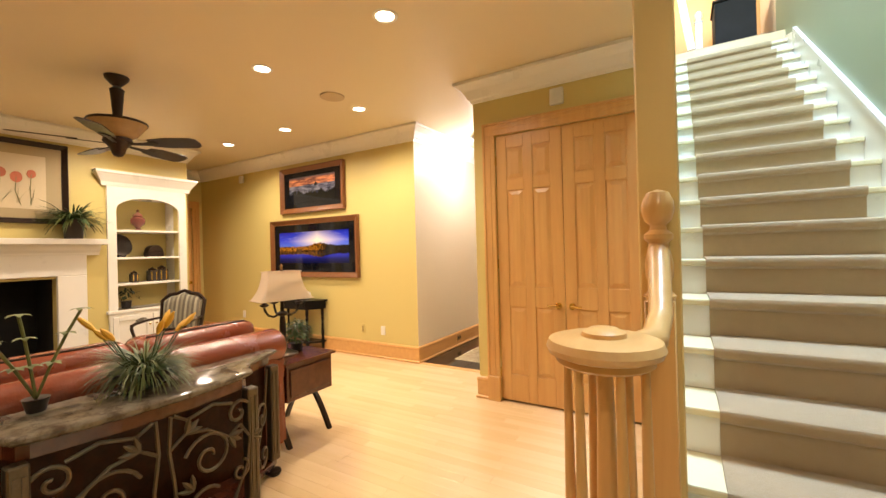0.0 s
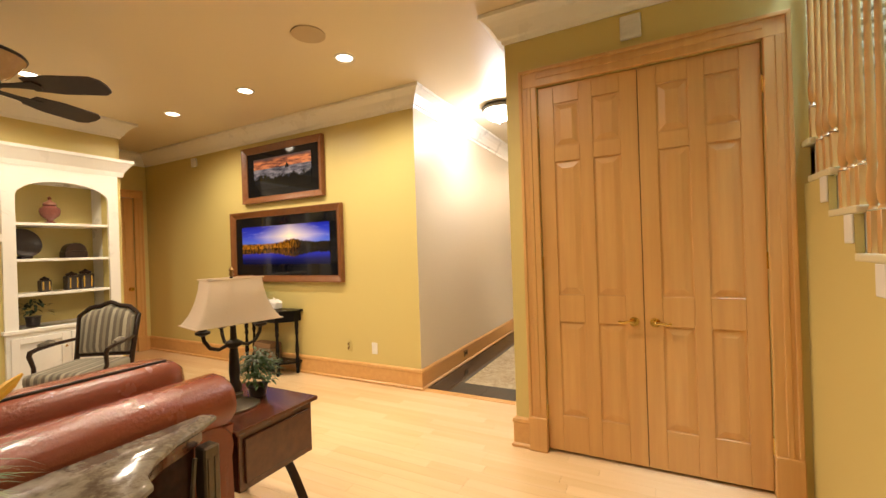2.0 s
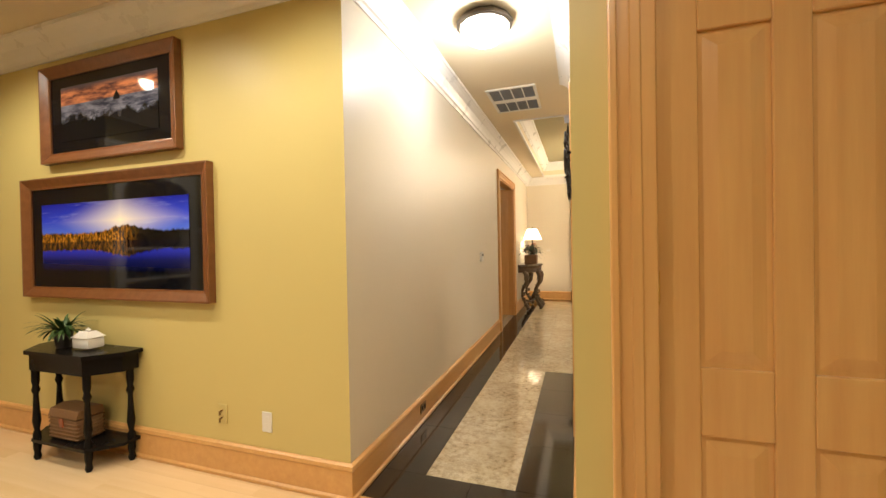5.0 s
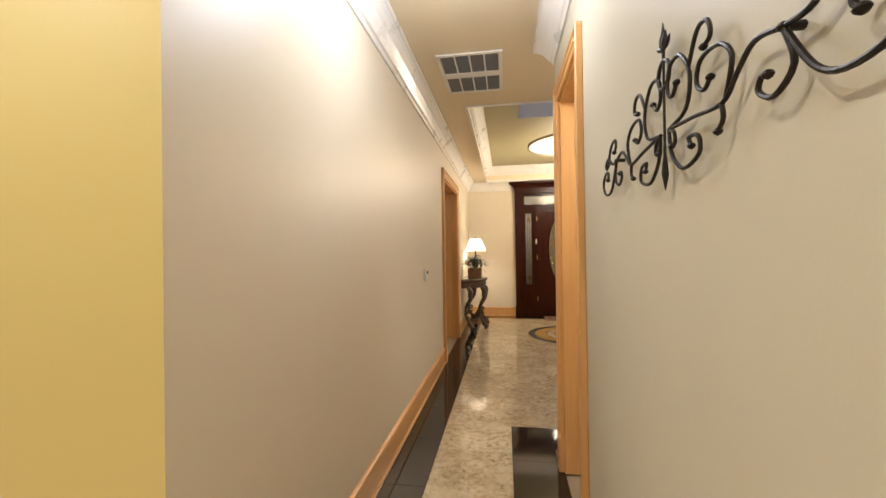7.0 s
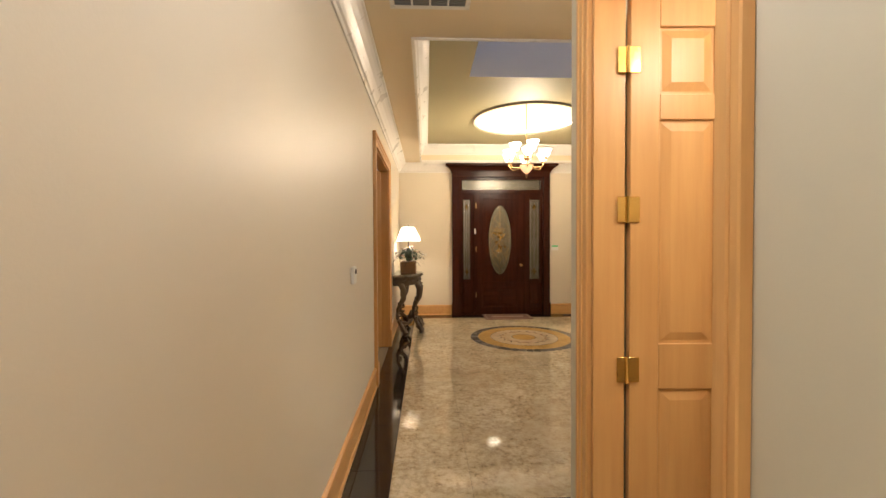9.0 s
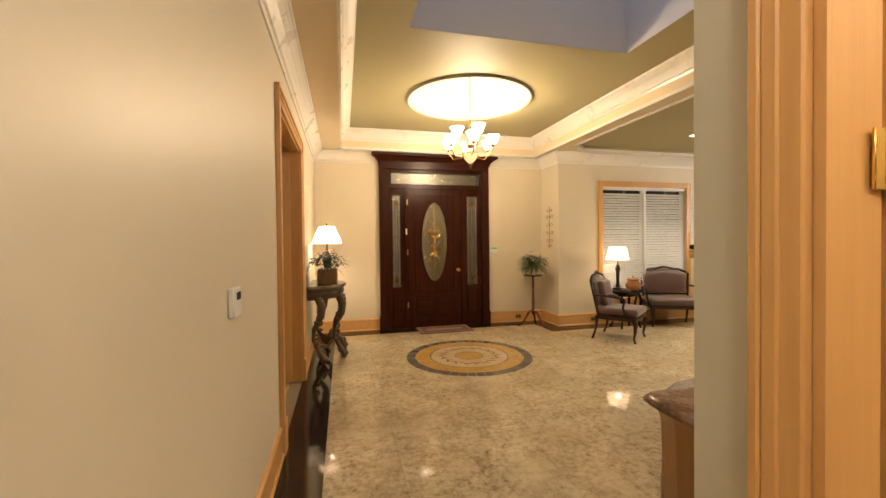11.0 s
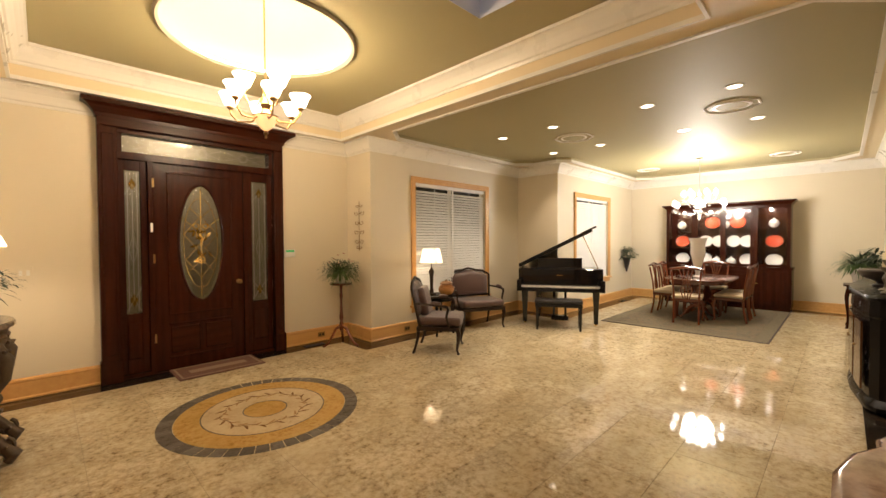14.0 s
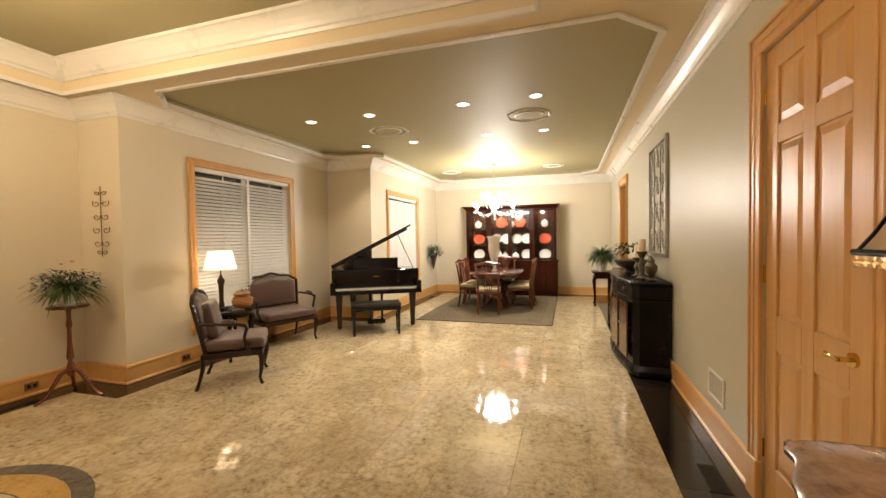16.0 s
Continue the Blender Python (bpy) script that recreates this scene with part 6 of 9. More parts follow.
# ---- hall ----
v = thing("flush_lamp", "lit flush ceiling lamp with a white glass bowl and bronze rim", "ceiling lamp", (-2.2, 5.0, CEIL))
bm = bmesh.new()
lathe(bm, [(0.07, 0.0), (0.17, -0.002), (0.195, -0.03), (0.19, -0.055), (0.178, -0.062), (0.15, -0.045), (0.07, -0.03)], 12)
lathe(bm, [(0.197, -0.026), (0.203, -0.038), (0.197, -0.05)], 12)
part("rim", bm, PEWTER, v, "faceted bronze rim")
bm = bmesh.new()
lathe(bm, [(0.172, -0.056)] + [(0.172 * math.cos(radians(a)), -0.056 - 0.125 * math.sin(radians(a))) for a in range(10, 90, 10)] + [(0.001, -0.182)], 32, cap=False)
part("bowl", bm, GLOBE, v, "lit frosted glass bowl").visible_shadow = False
bm = bmesh.new()
lathe(bm, [(0.012, -0.18), (0.016, -0.19), (0.008, -0.198), (0.011, -0.206), (0.001, -0.216)], 12)
part("finial", bm, PEWTER, v)
v = thing("ceiling_vent", "white return-air vent with grey filter squares", "vent", (-2.235, 6.67, CEIL))
bm = bmesh.new()
W, D = 0.255, 0.375
box(bm, -W, W, -D, -D + 0.03, -0.012, -0.001)
box(bm, -W, W, D - 0.03, D, -0.012, -0.001)
for x in (-W, W - 0.025):
    box(bm, x, x + 0.025, -D + 0.03, D - 0.03, -0.012, -0.001)
box(bm, -W + 0.025, W - 0.025, -0.045, 0.045, -0.012, -0.001)
for k in (-1, 0, 1):
    for a, b in ((-D + 0.03, -0.045), (0.045, D - 0.03)):
        box(bm, k * 0.115 - 0.006, k * 0.115 + 0.006, a, b, -0.011, -0.001)
part("frame", bm, WHITE, v, smooth=False)
for a, b in ((-D + 0.03, -0.045), (0.045, D - 0.03)):
    for k in range(4):
        bm = bmesh.new()
        x0 = -0.23 + 0.115 * k
        box(bm, x0 + 0.006, x0 + 0.109, a + 0.001, b - 0.001, -0.006, -0.003)
        for i in range(9):
            yy = a + (b - a) * (i + 0.5) / 9
            box(bm, x0 + 0.007, x0 + 0.108, yy - 0.003, yy + 0.003, -0.010, -0.0065)
        part("grille", bm, GREY, v, "grey louvred square", smooth=False)
v = thing("thermostat", "small white wall thermostat with a dark display", "thermostat", (HL, 7.25, 1.225))
bm = bmesh.new()
box(bm, 0.0, 0.025, -0.055, 0.055, -0.06, 0.06, 0.006)
part("body", bm, PLASTIC, v)
bm = bmesh.new()
box(bm, 0.0255, 0.028, -0.02, 0.035, 0.01, 0.04)
part("display", bm, FLATBLACK, v)
# wall scrolls
v = thing("iron_wall_scroll", "wide dark wrought iron scroll hung on the hall wall", "wall ornament", (HR - 0.024, 4.185, 1.713))


def wall_scroll(flat, r=0.0085):
    bm = bmesh.new()
    tube(bm, [(0, u, w) for u, w in flat], r, 8)
    return bm


STEM = [(0.02, 0.0), (0.13, -0.01), (0.22, -0.02), (0.26, 0.01), (0.30, 0.035), (0.355, 0.023)]
TIP_CURL = [(0.355, 0.023), (0.395, 0.02), (0.42, 0.033), (0.438, 0.05), (0.41, 0.083), (0.37, 0.09), (0.362, 0.067), (0.381, 0.054)]
END = [(0.355, 0.023), (0.40, -0.046), (0.44, -0.069), (0.49, -0.062), (0.515, -0.031), (0.497, -0.002), (0.463, 0.007), (0.45, -0.006), (0.459, -0.02)]
BACK_CURL = [(0.355, 0.023), (0.372, -0.03), (0.337, -0.056), (0.307, -0.039), (0.313, -0.021), (0.326, -0.023)]
BUD = [(0.43, 0.035), (0.469, 0.018), (0.478, 0.032), (0.455, 0.05), (0.44, 0.04)]
SIDE = [(0.23, -0.015), (0.248, 0.042), (0.213, 0.078), (0.155, 0.081), (0.14, 0.045), (0.165, 0.024), (0.186, 0.037)]
RISING = [(0.11, 0.09), (0.145, 0.14), (0.179, 0.138), (0.188, 0.108), (0.165, 0.099)]
SPUR = [(0.217, -0.018), (0.222, -0.045), (0.206, -0.061)]
LOWER = [(0.022, -0.004), (0.035, -0.057), (0.084, -0.095), (0.145, -0.081), (0.142, -0.048), (0.108, -0.042), (0.117, -0.06)]
HEART = [(0.02, 0.0), (0.098, 0.016), (0.115, 0.077), (0.076, 0.131), (0.027, 0.126), (0.019, 0.08), (0.04, 0.063), (0.06, 0.083)]
NEAR_CURL = [(0.02, 0.0), (0.045, -0.012), (0.05, -0.034), (0.034, -0.038)]


def rounded(flat):
    """A smooth bar through a few bends."""
    p = [Vector(q) for q in [flat[0]] + flat + [flat[-1]]]
    out = []
    for a, b, c, d in zip(p, p[1:], p[2:], p[3:]):
        out += [tuple(0.5 * (2 * b + (c - a) * t + (2 * a - 5 * b + 4 * c - d) * t * t + (3 * b - a - 3 * c + d) * t ** 3)) for t in (0.0, 0.25, 0.5, 0.75)]
    return out + [flat[-1]]


for s in (-1, 1):
    for flat in (STEM, TIP_CURL, END, BACK_CURL, BUD, SIDE, RISING, SPUR, LOWER, HEART, NEAR_CURL):
        part("scroll", wall_scroll(rounded([(s * 1.06 * u, w) for u, w in flat]), 0.0041), IRON, v, "forged iron scroll")
        bm = bmesh.new()
        lathe(bm, [(0.001, -0.007), (0.006, -0.004), (0.008, 0.0), (0.006, 0.004), (0.001, 0.007)], 8, (0, s * 1.06 * flat[-1][0], flat[-1][1]))
        part("scroll_tip", bm, IRON, v, "hammered scroll end")
    bm = bmesh.new()
    tube(bm, [(0, s * 0.376, 0.023), (0.024, s * 0.376, 0.023)], 0.006, 6)
    part("peg", bm, IRON, v)
    bm = bmesh.new()
    for a0 in (25, 70):
        d0 = Vector((0, s * math.cos(radians(a0)), math.sin(radians(a0))))
        tube(bm, [Vector((0, 0, 0.18)) + d0 * q for q in (0.0, 0.012, 0.024, 0.04)], [0.003, 0.007, 0.006, 0.001], 6)
    part("leaf_ornament", bm, IRON, v, "forged iron leaves")
bm = bmesh.new()
tube(bm, [(0, 0, -0.125), (0, 0, -0.09), (0, 0, -0.04), (0, 0, 0.14), (0, 0, 0.21), (0, 0, 0.24)], [0.001, 0.008, 0.003, 0.003, 0.005, 0.001], 8)
part("centre_bar", bm, IRON, v, "forged iron centre bar with spear ends")
part("scroll", wall_scroll(arc(0, 0.126, 0.03, 0, 360, 16), 0.0046), IRON, v, "forged iron ring")

# ---- entrance ----
fd = tagged(new("front_door"), "dark mahogany front door with leaded oval glass, sidelights and transom", "door", "", "structure")
bm = bmesh.new()
for a, b in ((-1.76, -1.60), (0.04, 0.16)):
    box(bm, a, b, YD - 0.10, YD + 0.12, 0.0, 2.70, 0.008)
    box(bm, a + 0.03, b - 0.03, YD - 0.115, YD - 0.099, 0.30, 2.62, 0.006)
    box(bm, a - 0.012, b + 0.012, YD - 0.118, YD + 0.0, 0.0, 0.24, 0.006)
part("pilaster", bm, MAHOG, fd, smooth=False)
bm = bmesh.new()
box(bm, -1.76, 0.16, YD - 0.10, YD + 0.12, 2.70, 2.79, 0.006)
sweep(bm, [(-0.1, 2.785), (0.015, 2.785), (0.02, 2.82), (0.045, 2.85), (0.075, 2.88), (0.11, 2.90), (0.125, 2.905), (0.125, 2.945), (-0.1, 2.945)], [(-1.76, YD - 0.001), (-1.76, YD - 0.10), (0.16, YD - 0.10), (0.16, YD - 0.001)])
part("header", bm, MAHOG_X, fd, "stepped mahogany cornice", smooth=False)
bm = bmesh.new()
for a, b, z0, z1 in ((-1.60, 0.04, 2.38, 2.46), (-1.60, 0.04, 2.655, 2.70), (-1.60, -1.555, 2.46, 2.655), (-0.005, 0.04, 2.46, 2.655), (-1.335, -1.285, 0.0, 2.38), (-0.335, -0.285, 0.0, 2.38), (-1.60, -1.335, 0.0, 0.04), (-0.285, 0.04, 0.0, 0.04)):
    box(bm, a, b, YD - 0.04, YD + 0.10, z0, z1, 0.003)
part("frame", bm, MAHOG, fd, smooth=False)
for a, b in ((-1.60, -1.335), (-0.285, 0.04)):
    bm = bmesh.new()
    g0, g1 = a + 0.065, b - 0.065
    for q in ((a, g0, 0.04, 2.38), (g1, b, 0.04, 2.38), (g0, g1, 0.04, 0.70), (g0, g1, 2.27, 2.38)):
        box(bm, q[0], q[1], YD + 0.0, YD + 0.05, q[2], q[3], 0.003)
    box(bm, g0 + 0.005, g1 - 0.005, YD - 0.012, YD + 0.001, 0.20, 0.60, 0.01)
    sl = part("sidelight", bm, MAHOG, fd, smooth=False)
    bm = bmesh.new()
    box(bm, g0, g1, YD + 0.02, YD + 0.028, 0.70, 2.27)
    part("pane", bm, LEADED, sl, "textured leaded glass", smooth=False)
    bm = bmesh.new()
    m = (g0 + g1) / 2
    for flat in ([(g0 + 0.025, 0.72), (g0 + 0.025, 2.25)], [(g1 - 0.025, 0.72), (g1 - 0.025, 2.25)], [(g0, 0.98), (m, 0.85), (g1, 0.98)], [(g0, 0.72), (m, 0.85), (g1, 0.72)], [(g0, 2.0), (m, 2.12), (g1, 2.0)], [(m, 0.85), (m, 2.12)], [(m - 0.04, 1.4), (m, 1.55), (m + 0.04, 1.4), (m, 1.25), (m - 0.04, 1.4)]):
        tube(bm, [(x, YD + 0.018, z) for x, z in flat], 0.004, 6)
    part("lead_came", bm, STEEL, sl)
    for zc, hh, tint in ((0.85, 0.075, AMBER), (1.20, 0.05, BEVEL), (1.55, 0.11, BEVEL), (1.90, 0.05, BEVEL), (2.12, 0.07, AMBER)):
        bm = bmesh.new()
        rim = [(m - 0.038, zc), (m, zc - hh), (m + 0.038, zc), (m, zc + hh)]
        quads(bm, [[(m + (x - m) * k, y, zc + (z - zc) * k) for x, z in rim] for k, y in ((1.0, YD + 0.019), (0.6, YD + 0.008))])
        part("glass_diamond", bm, tint, sl, "bevelled glass diamond", smooth=False)
bm = bmesh.new()
box(bm, -1.555, -0.005, YD + 0.02, YD + 0.028, 2.46, 2.655)
part("transom_pane", bm, LEADED, fd, "textured leaded glass", smooth=False)
bm = bmesh.new()
for c in (-1.25, -0.78, -0.31):
    tube(bm, [(c + x, YD + 0.018, 2.558 + z) for x, z in arc(0, 0, 0.05, 0, 360, 14)], 0.004, 6)
    tube(bm, [(c + x, YD + 0.018, 2.558 + z) for x, z in ((-0.2, -0.05), (-0.05, 0.0), (-0.2, 0.05))], 0.004, 6)
    tube(bm, [(c + x, YD + 0.018, 2.558 + z) for x, z in ((0.2, -0.05), (0.05, 0.0), (0.2, 0.05))], 0.004, 6)
part("lead_came", bm, STEEL, fd)
# the leaf, with an oval cut through
bm = bmesh.new()
L0, L1, oc, orx, orz = -1.285, -0.335, (-0.81, 1.475), 0.235, 0.69
oval = [(oc[0] + orx * math.cos(a), oc[1] + orz * math.sin(a)) for a in [2 * math.pi * i / 40 for i in range(40)]]
for y in (YD + 0.0, YD + 0.045):
    lo = [bm.verts.new((x, y, z)) for x, z in ((L0, 0.01), (L1, 0.01), (L1, 2.38), (L0, 2.38))]
    vi = [bm.verts.new((x, y, z)) for x, z in oval]
    es = [bm.edges.new((v[i], v[(i + 1) % len(v)])) for v in (lo, vi) for i in range(len(v))]
    bmesh.ops.triangle_fill(bm, edges=es, use_beauty=True)
for (xa, za), (xb, zb) in zip(oval, oval[1:] + oval[:1]):
    bm.faces.new([bm.verts.new(p) for p in ((xa, YD, za), (xb, YD, zb), (xb, YD + 0.045, zb), (xa, YD + 0.045, za))])
leaf = part("leaf", bm, MAHOG, fd, smooth=False)
bm = bmesh.new()
tube(bm, [(x, YD - 0.002, z) for x, z in oval + oval[:1]], 0.014, 8)
part("oval_moulding", bm, MAHOG, leaf)
bm = bmesh.new()
for q in ((L0 + 0.13, L1 - 0.13, 0.64, 0.66), (L0 + 0.13, L1 - 0.13, 2.27, 2.29), (L0 + 0.13, L0 + 0.15, 0.66, 2.27), (L1 - 0.15, L1 - 0.13, 0.66, 2.27)):
    box(bm, q[0], q[1], YD - 0.012, YD + 0.001, q[2], q[3], 0.004)
for a, b in ((L0 + 0.15, (L0 + L1) / 2 - 0.03), ((L0 + L1) / 2 + 0.03, L1 - 0.15)):
    box(bm, a, b, YD - 0.010, YD + 0.001, 0.20, 0.50, 0.008)
for q in ((L0 + 0.13, L1 - 0.13, 0.14, 0.16), (L0 + 0.13, L1 - 0.13, 0.53, 0.55)):
    box(bm, q[0], q[1], YD - 0.012, YD + 0.001, q[2], q[3], 0.004)
part("panel_moulding", bm, MAHOG_X, leaf, smooth=False)
bm = bmesh.new()
prism(bm, [(oc[0] + (x - oc[0]) * 0.99, oc[1] + (z - oc[1]) * 0.99) for x, z in oval], YD + 0.018, YD + 0.026, "y")
part("oval_pane", bm, LEADED, leaf, "textured leaded glass", smooth=False)
bm = bmesh.new()
for k in (0.78,):
    tube(bm, [(oc[0] + (x - oc[0]) * k, YD + 0.015, oc[1] + (z - oc[1]) * k) for x, z in oval + oval[:1]], 0.004, 6)
for flat in ([(0, -0.66), (0, 0.66)], [(-0.18, 0.1), (0, 0.32), (0.18, 0.1), (0, -0.12), (-0.18, 0.1)], [(-0.16, -0.2), (0, 0.0), (0.16, -0.2), (0, -0.42), (-0.16, -0.2)], [(-0.2, 0.3), (0.0, 0.12), (0.2, 0.3)], [(-0.12, 0.42), (0, 0.3), (0.12, 0.42)], [(-0.14, -0.35), (0, -0.2), (0.14, -0.35)]):
    tube(bm, [(oc[0] + x, YD + 0.014, oc[1] + z) for x, z in flat], 0.0055, 6)
for x, z, r in ((0, 0.1, 0.05), (0, -0.2, 0.04), (0.05, 0.2, 0.03), (-0.05, 0.2, 0.03)):
    tube(bm, [(oc[0] + x + u, YD + 0.013, oc[1] + z + w) for u, w in arc(0, 0, r, 0, 360, 12)], 0.007, 6)
part("lead_came", bm, BRASS, leaf, "brass came pattern")
bm = bmesh.new()
for u0, u1 in zip([2 * math.pi * i / 40 for i in range(40)], [2 * math.pi * (i + 1) / 40 for i in range(40)]):
    ring = [[(oc[0] + orx * k * math.cos(u), y, oc[1] + orz * q * math.sin(u)) for k, q, y in ((0.985, 0.995, YD + 0.017), (0.80, 0.925, YD + 0.008), (0.80, 0.925, YD + 0.017))] for u in (u0, u1)]
    quads(bm, ring, True, False)
bmesh.ops.remove_doubles(bm, verts=bm.verts, dist=0.0002)
part("bevel_border", bm, BEVEL, leaf, "clear bevelled glass border", smooth=False)
rng = random.Random(19)
for i in range(16):
    a, q = rng.uniform(0, 6.28), rng.uniform(0.02, 0.13)
    bm = bmesh.new()
    lathe(bm, [(0.001, -0.045), (0.014, -0.02), (0.018, 0.0), (0.013, 0.022), (0.001, 0.045)], 8, sy=0.25)
    part("glass_petal", bm, BRASS if i % 4 == 0 else AMBER, leaf, "amber glass petal", at=Matrix.Translation((oc[0] + q * math.cos(a), YD + 0.010, oc[1] - 0.02 + 2.0 * q * math.sin(a))) @ pose(0, 0, 0, 0, math.degrees(a) + 60 * (i % 3), 0))
bm = bmesh.new()
box(bm, L0 - 0.035, L0 - 0.012, YD - 0.062, YD - 0.041, 1.60, 1.70, 0.004)
part("contact_sensor", bm, PLASTIC, leaf, "small white door sensor")
bm = bmesh.new()
lathe(bm, [(0.028, 0.0), (0.028, 0.006), (0.012, 0.012), (0.012, 0.035), (0.026, 0.045), (0.028, 0.06), (0.001, 0.068)], 14)
part("door_knob", bm, ANTIQUE, leaf, "dark brass knob", at=Matrix.Translation((L1 - 0.06, YD, 0.98)) @ pose(0, 0, 0, 90, 0, 0))
bm = bmesh.new()
for z in (0.4, 1.3, 2.15):
    box(bm, L0 - 0.012, L0 + 0.006, YD - 0.046, YD - 0.038, z - 0.05, z + 0.05)
part("hinge", bm, ANTIQUE, leaf, "dark brass hinge", smooth=False)
bm = bmesh.new()
box(bm, -1.60, 0.04, YD - 0.06, YD + 0.14, 0.001, 0.012, 0.003)
part("sill", bm, MAHOG_X, fd, smooth=False)
# unseen walls added behind the door glass to keep out the sky
bm = bmesh.new()
box(bm, -2.6, 1.2, YD + 1.4, YD + 1.5, -0.1, 3.3)
box(bm, -2.7, -2.6, YD + 0.16, YD + 1.5, -0.1, 3.3)
box(bm, 1.2, 1.3, YD + 0.16, YD + 1.5, -0.1, 3.3)
box(bm, -2.7, 1.3, YD + 0.16, YD + 1.5, 3.3, 3.4)
structure("porch", bm, plain("outside_wall_paint", (0.30, 0.26, 0.20), 0.7), "dim walls added outside the front door glass", "porch")
# added lamp that makes the door glass brighter
lamp("porch_lamp", "POINT", (-0.8, YD + 0.8, 2.9), 42.0, SOFT, 0.1)


def window(name, wy, x0, x1, z0, z1, tilt):
    w = tagged(new(name), "sash window behind closed white slatted blinds", "window", "", "structure")
    bm = bmesh.new()
    for q in ((x0, x0 + 0.05, z0, z1), (x1 - 0.05, x1, z0, z1), (x0 + 0.05, x1 - 0.05, z0, z0 + 0.05), (x0 + 0.05, x1 - 0.05, z1 - 0.05, z1), ((x0 + x1) / 2 - 0.04, (x0 + x1) / 2 + 0.04, z0 + 0.05, z1 - 0.05)):
        box(bm, q[0], q[1], wy + 0.08, wy + 0.13, q[2], q[3], 0.004)
    part("window_frame", bm, WHITE, w, smooth=False)
    for a, b in ((x0 + 0.05, (x0 + x1) / 2 - 0.04), ((x0 + x1) / 2 + 0.04, x1 - 0.05)):
        bm = bmesh.new()
        box(bm, a, b, wy + 0.10, wy + 0.106, z0 + 0.05, z1 - 0.05)
        part("pane", bm, NIGHT, w, "dark night-time glass", smooth=False)
    bl = thing("window_blind", "closed white slatted window blind", "blind", ((x0 + x1) / 2, wy + 0.035, z0), group="window blinds")
    hw = (x1 - x0) / 2 - 0.006
    bm = bmesh.new()
    box(bm, -hw, hw, -0.025, 0.025, z1 - z0 - 0.055, z1 - z0 - 0.002, 0.004)
    part("head_rail", bm, BLIND, bl, smooth=False)
    n = int((z1 - z0 - 0.09) / 0.046)
    me = None
    for i in range(n):
        if me is None:
            b2 = bmesh.new()
            c, s = math.cos(radians(tilt)), math.sin(radians(tilt))
            quads(b2, [[(x, d * c - 0.003 * s * k, d * s + 0.003 * c * k) for d, k in ((-0.025, 0), (-0.012, 1), (0.012, 1), (0.025, 0), (0.012, 0.5), (-0.012, 0.5))] for x in (-hw, hw)])
            me = mesh_of(b2, "slat", BLIND)
        ob = new("slat", me)
        ob.location = (0, 0, 0.04 + 0.046 * i)
        ob.parent = bl
    bm = bmesh.new()
    box(bm, -hw, hw, -0.022, 0.022, 0.002, 0.018, 0.003)
    part("bottom_rail", bm, BLIND, bl, smooth=False)
    for x, tw in ((-hw * 0.5, 0.006), (0.0, 0.022), (hw * 0.5, 0.006)):
        bm = bmesh.new()
        box(bm, x - tw, x + tw, -0.028, -0.026, 0.015, z1 - z0 - 0.05)
        part("tape", bm, BLIND, bl, "white ladder tape", smooth=False)


window("window_1", W1, 2.08, 3.85, 0.45, 2.42, 57)
window("window_2", W2, 5.72, 7.32, 0.62, 2.38, 66)
v = thing("alarm_keypad", "white alarm keypad with a green display", "keypad", (0.28, YD, 1.32))
bm = bmesh.new()
box(bm, -0.075, 0.075, -0.022, 0.0, -0.055, 0.055, 0.006)
part("body", bm, PLASTIC, v)
bm = bmesh.new()
box(bm, -0.06, 0.06, -0.024, -0.0222, 0.015, 0.045)
part("display", bm, glow("green_display", (0.05, 0.35, 0.12), 0.6), v)
v = thing("door_mat", "dark red patterned entrance mat", "mat", (-0.72, 12.0, 0.0))
bm = bmesh.new()
box(bm, -0.45, 0.45, -0.25, 0.25, 0.0006, 0.014, 0.005)
part("carpet", bm, plain("red_mat", (0.16, 0.075, 0.055), 0.95, var=0.5, scale=22, grain=200, relief=0.7), v, smooth=False)
bm = bmesh.new()
for q in ((-0.42, 0.42, -0.22, -0.20), (-0.42, 0.42, 0.20, 0.22), (-0.42, -0.40, -0.20, 0.20), (0.40, 0.42, -0.20, 0.20), (-0.3, 0.3, -0.06, 0.06)):
    box(bm, *q, 0.0141, 0.0155)
part("border", bm, plain("tan_mat_border", (0.28, 0.19, 0.13), 0.95, var=0.3, scale=30), v, smooth=False)
# chandelier
ch = thing("entry_chandelier", "lit brass chandelier with frosted glass shades and an amber bowl", "chandelier", (-0.75, 10.42, 2.42))
bm = bmesh.new()
tube(bm, [(0, 0, 0.42), (0, 0, 0.85), (0, 0, 1.27)], 0.007, 8)
lathe(bm, [(0.001, 1.262), (0.06, 1.262), (0.055, 1.24), (0.02, 1.22), (0.001, 1.22)], 16)
part("stem", bm, ANTIQUE, ch)
bm = bmesh.new()
lathe(bm, [(0.001, -0.02), (0.012, -0.01), (0.008, 0.01), (0.025, 0.03), (0.012, 0.05)], 14)
lathe(bm, [(0.10, 0.17), (0.105, 0.18), (0.05, 0.20), (0.03, 0.24), (0.05, 0.28), (0.03, 0.33), (0.02, 0.40), (0.03, 0.43), (0.001, 0.44)], 18)
part("body", bm, ANTIQUE, ch)
bm = bmesh.new()
lathe(bm, [(0.012, 0.05), (0.04, 0.07), (0.075, 0.11), (0.095, 0.16), (0.10, 0.172)], 24, cap=False)
part("bowl", bm, glow("amber_lit_bowl", (1.0, 0.62, 0.28), 1.3), ch, "lit amber marbled bowl")
bell = bmesh.new()
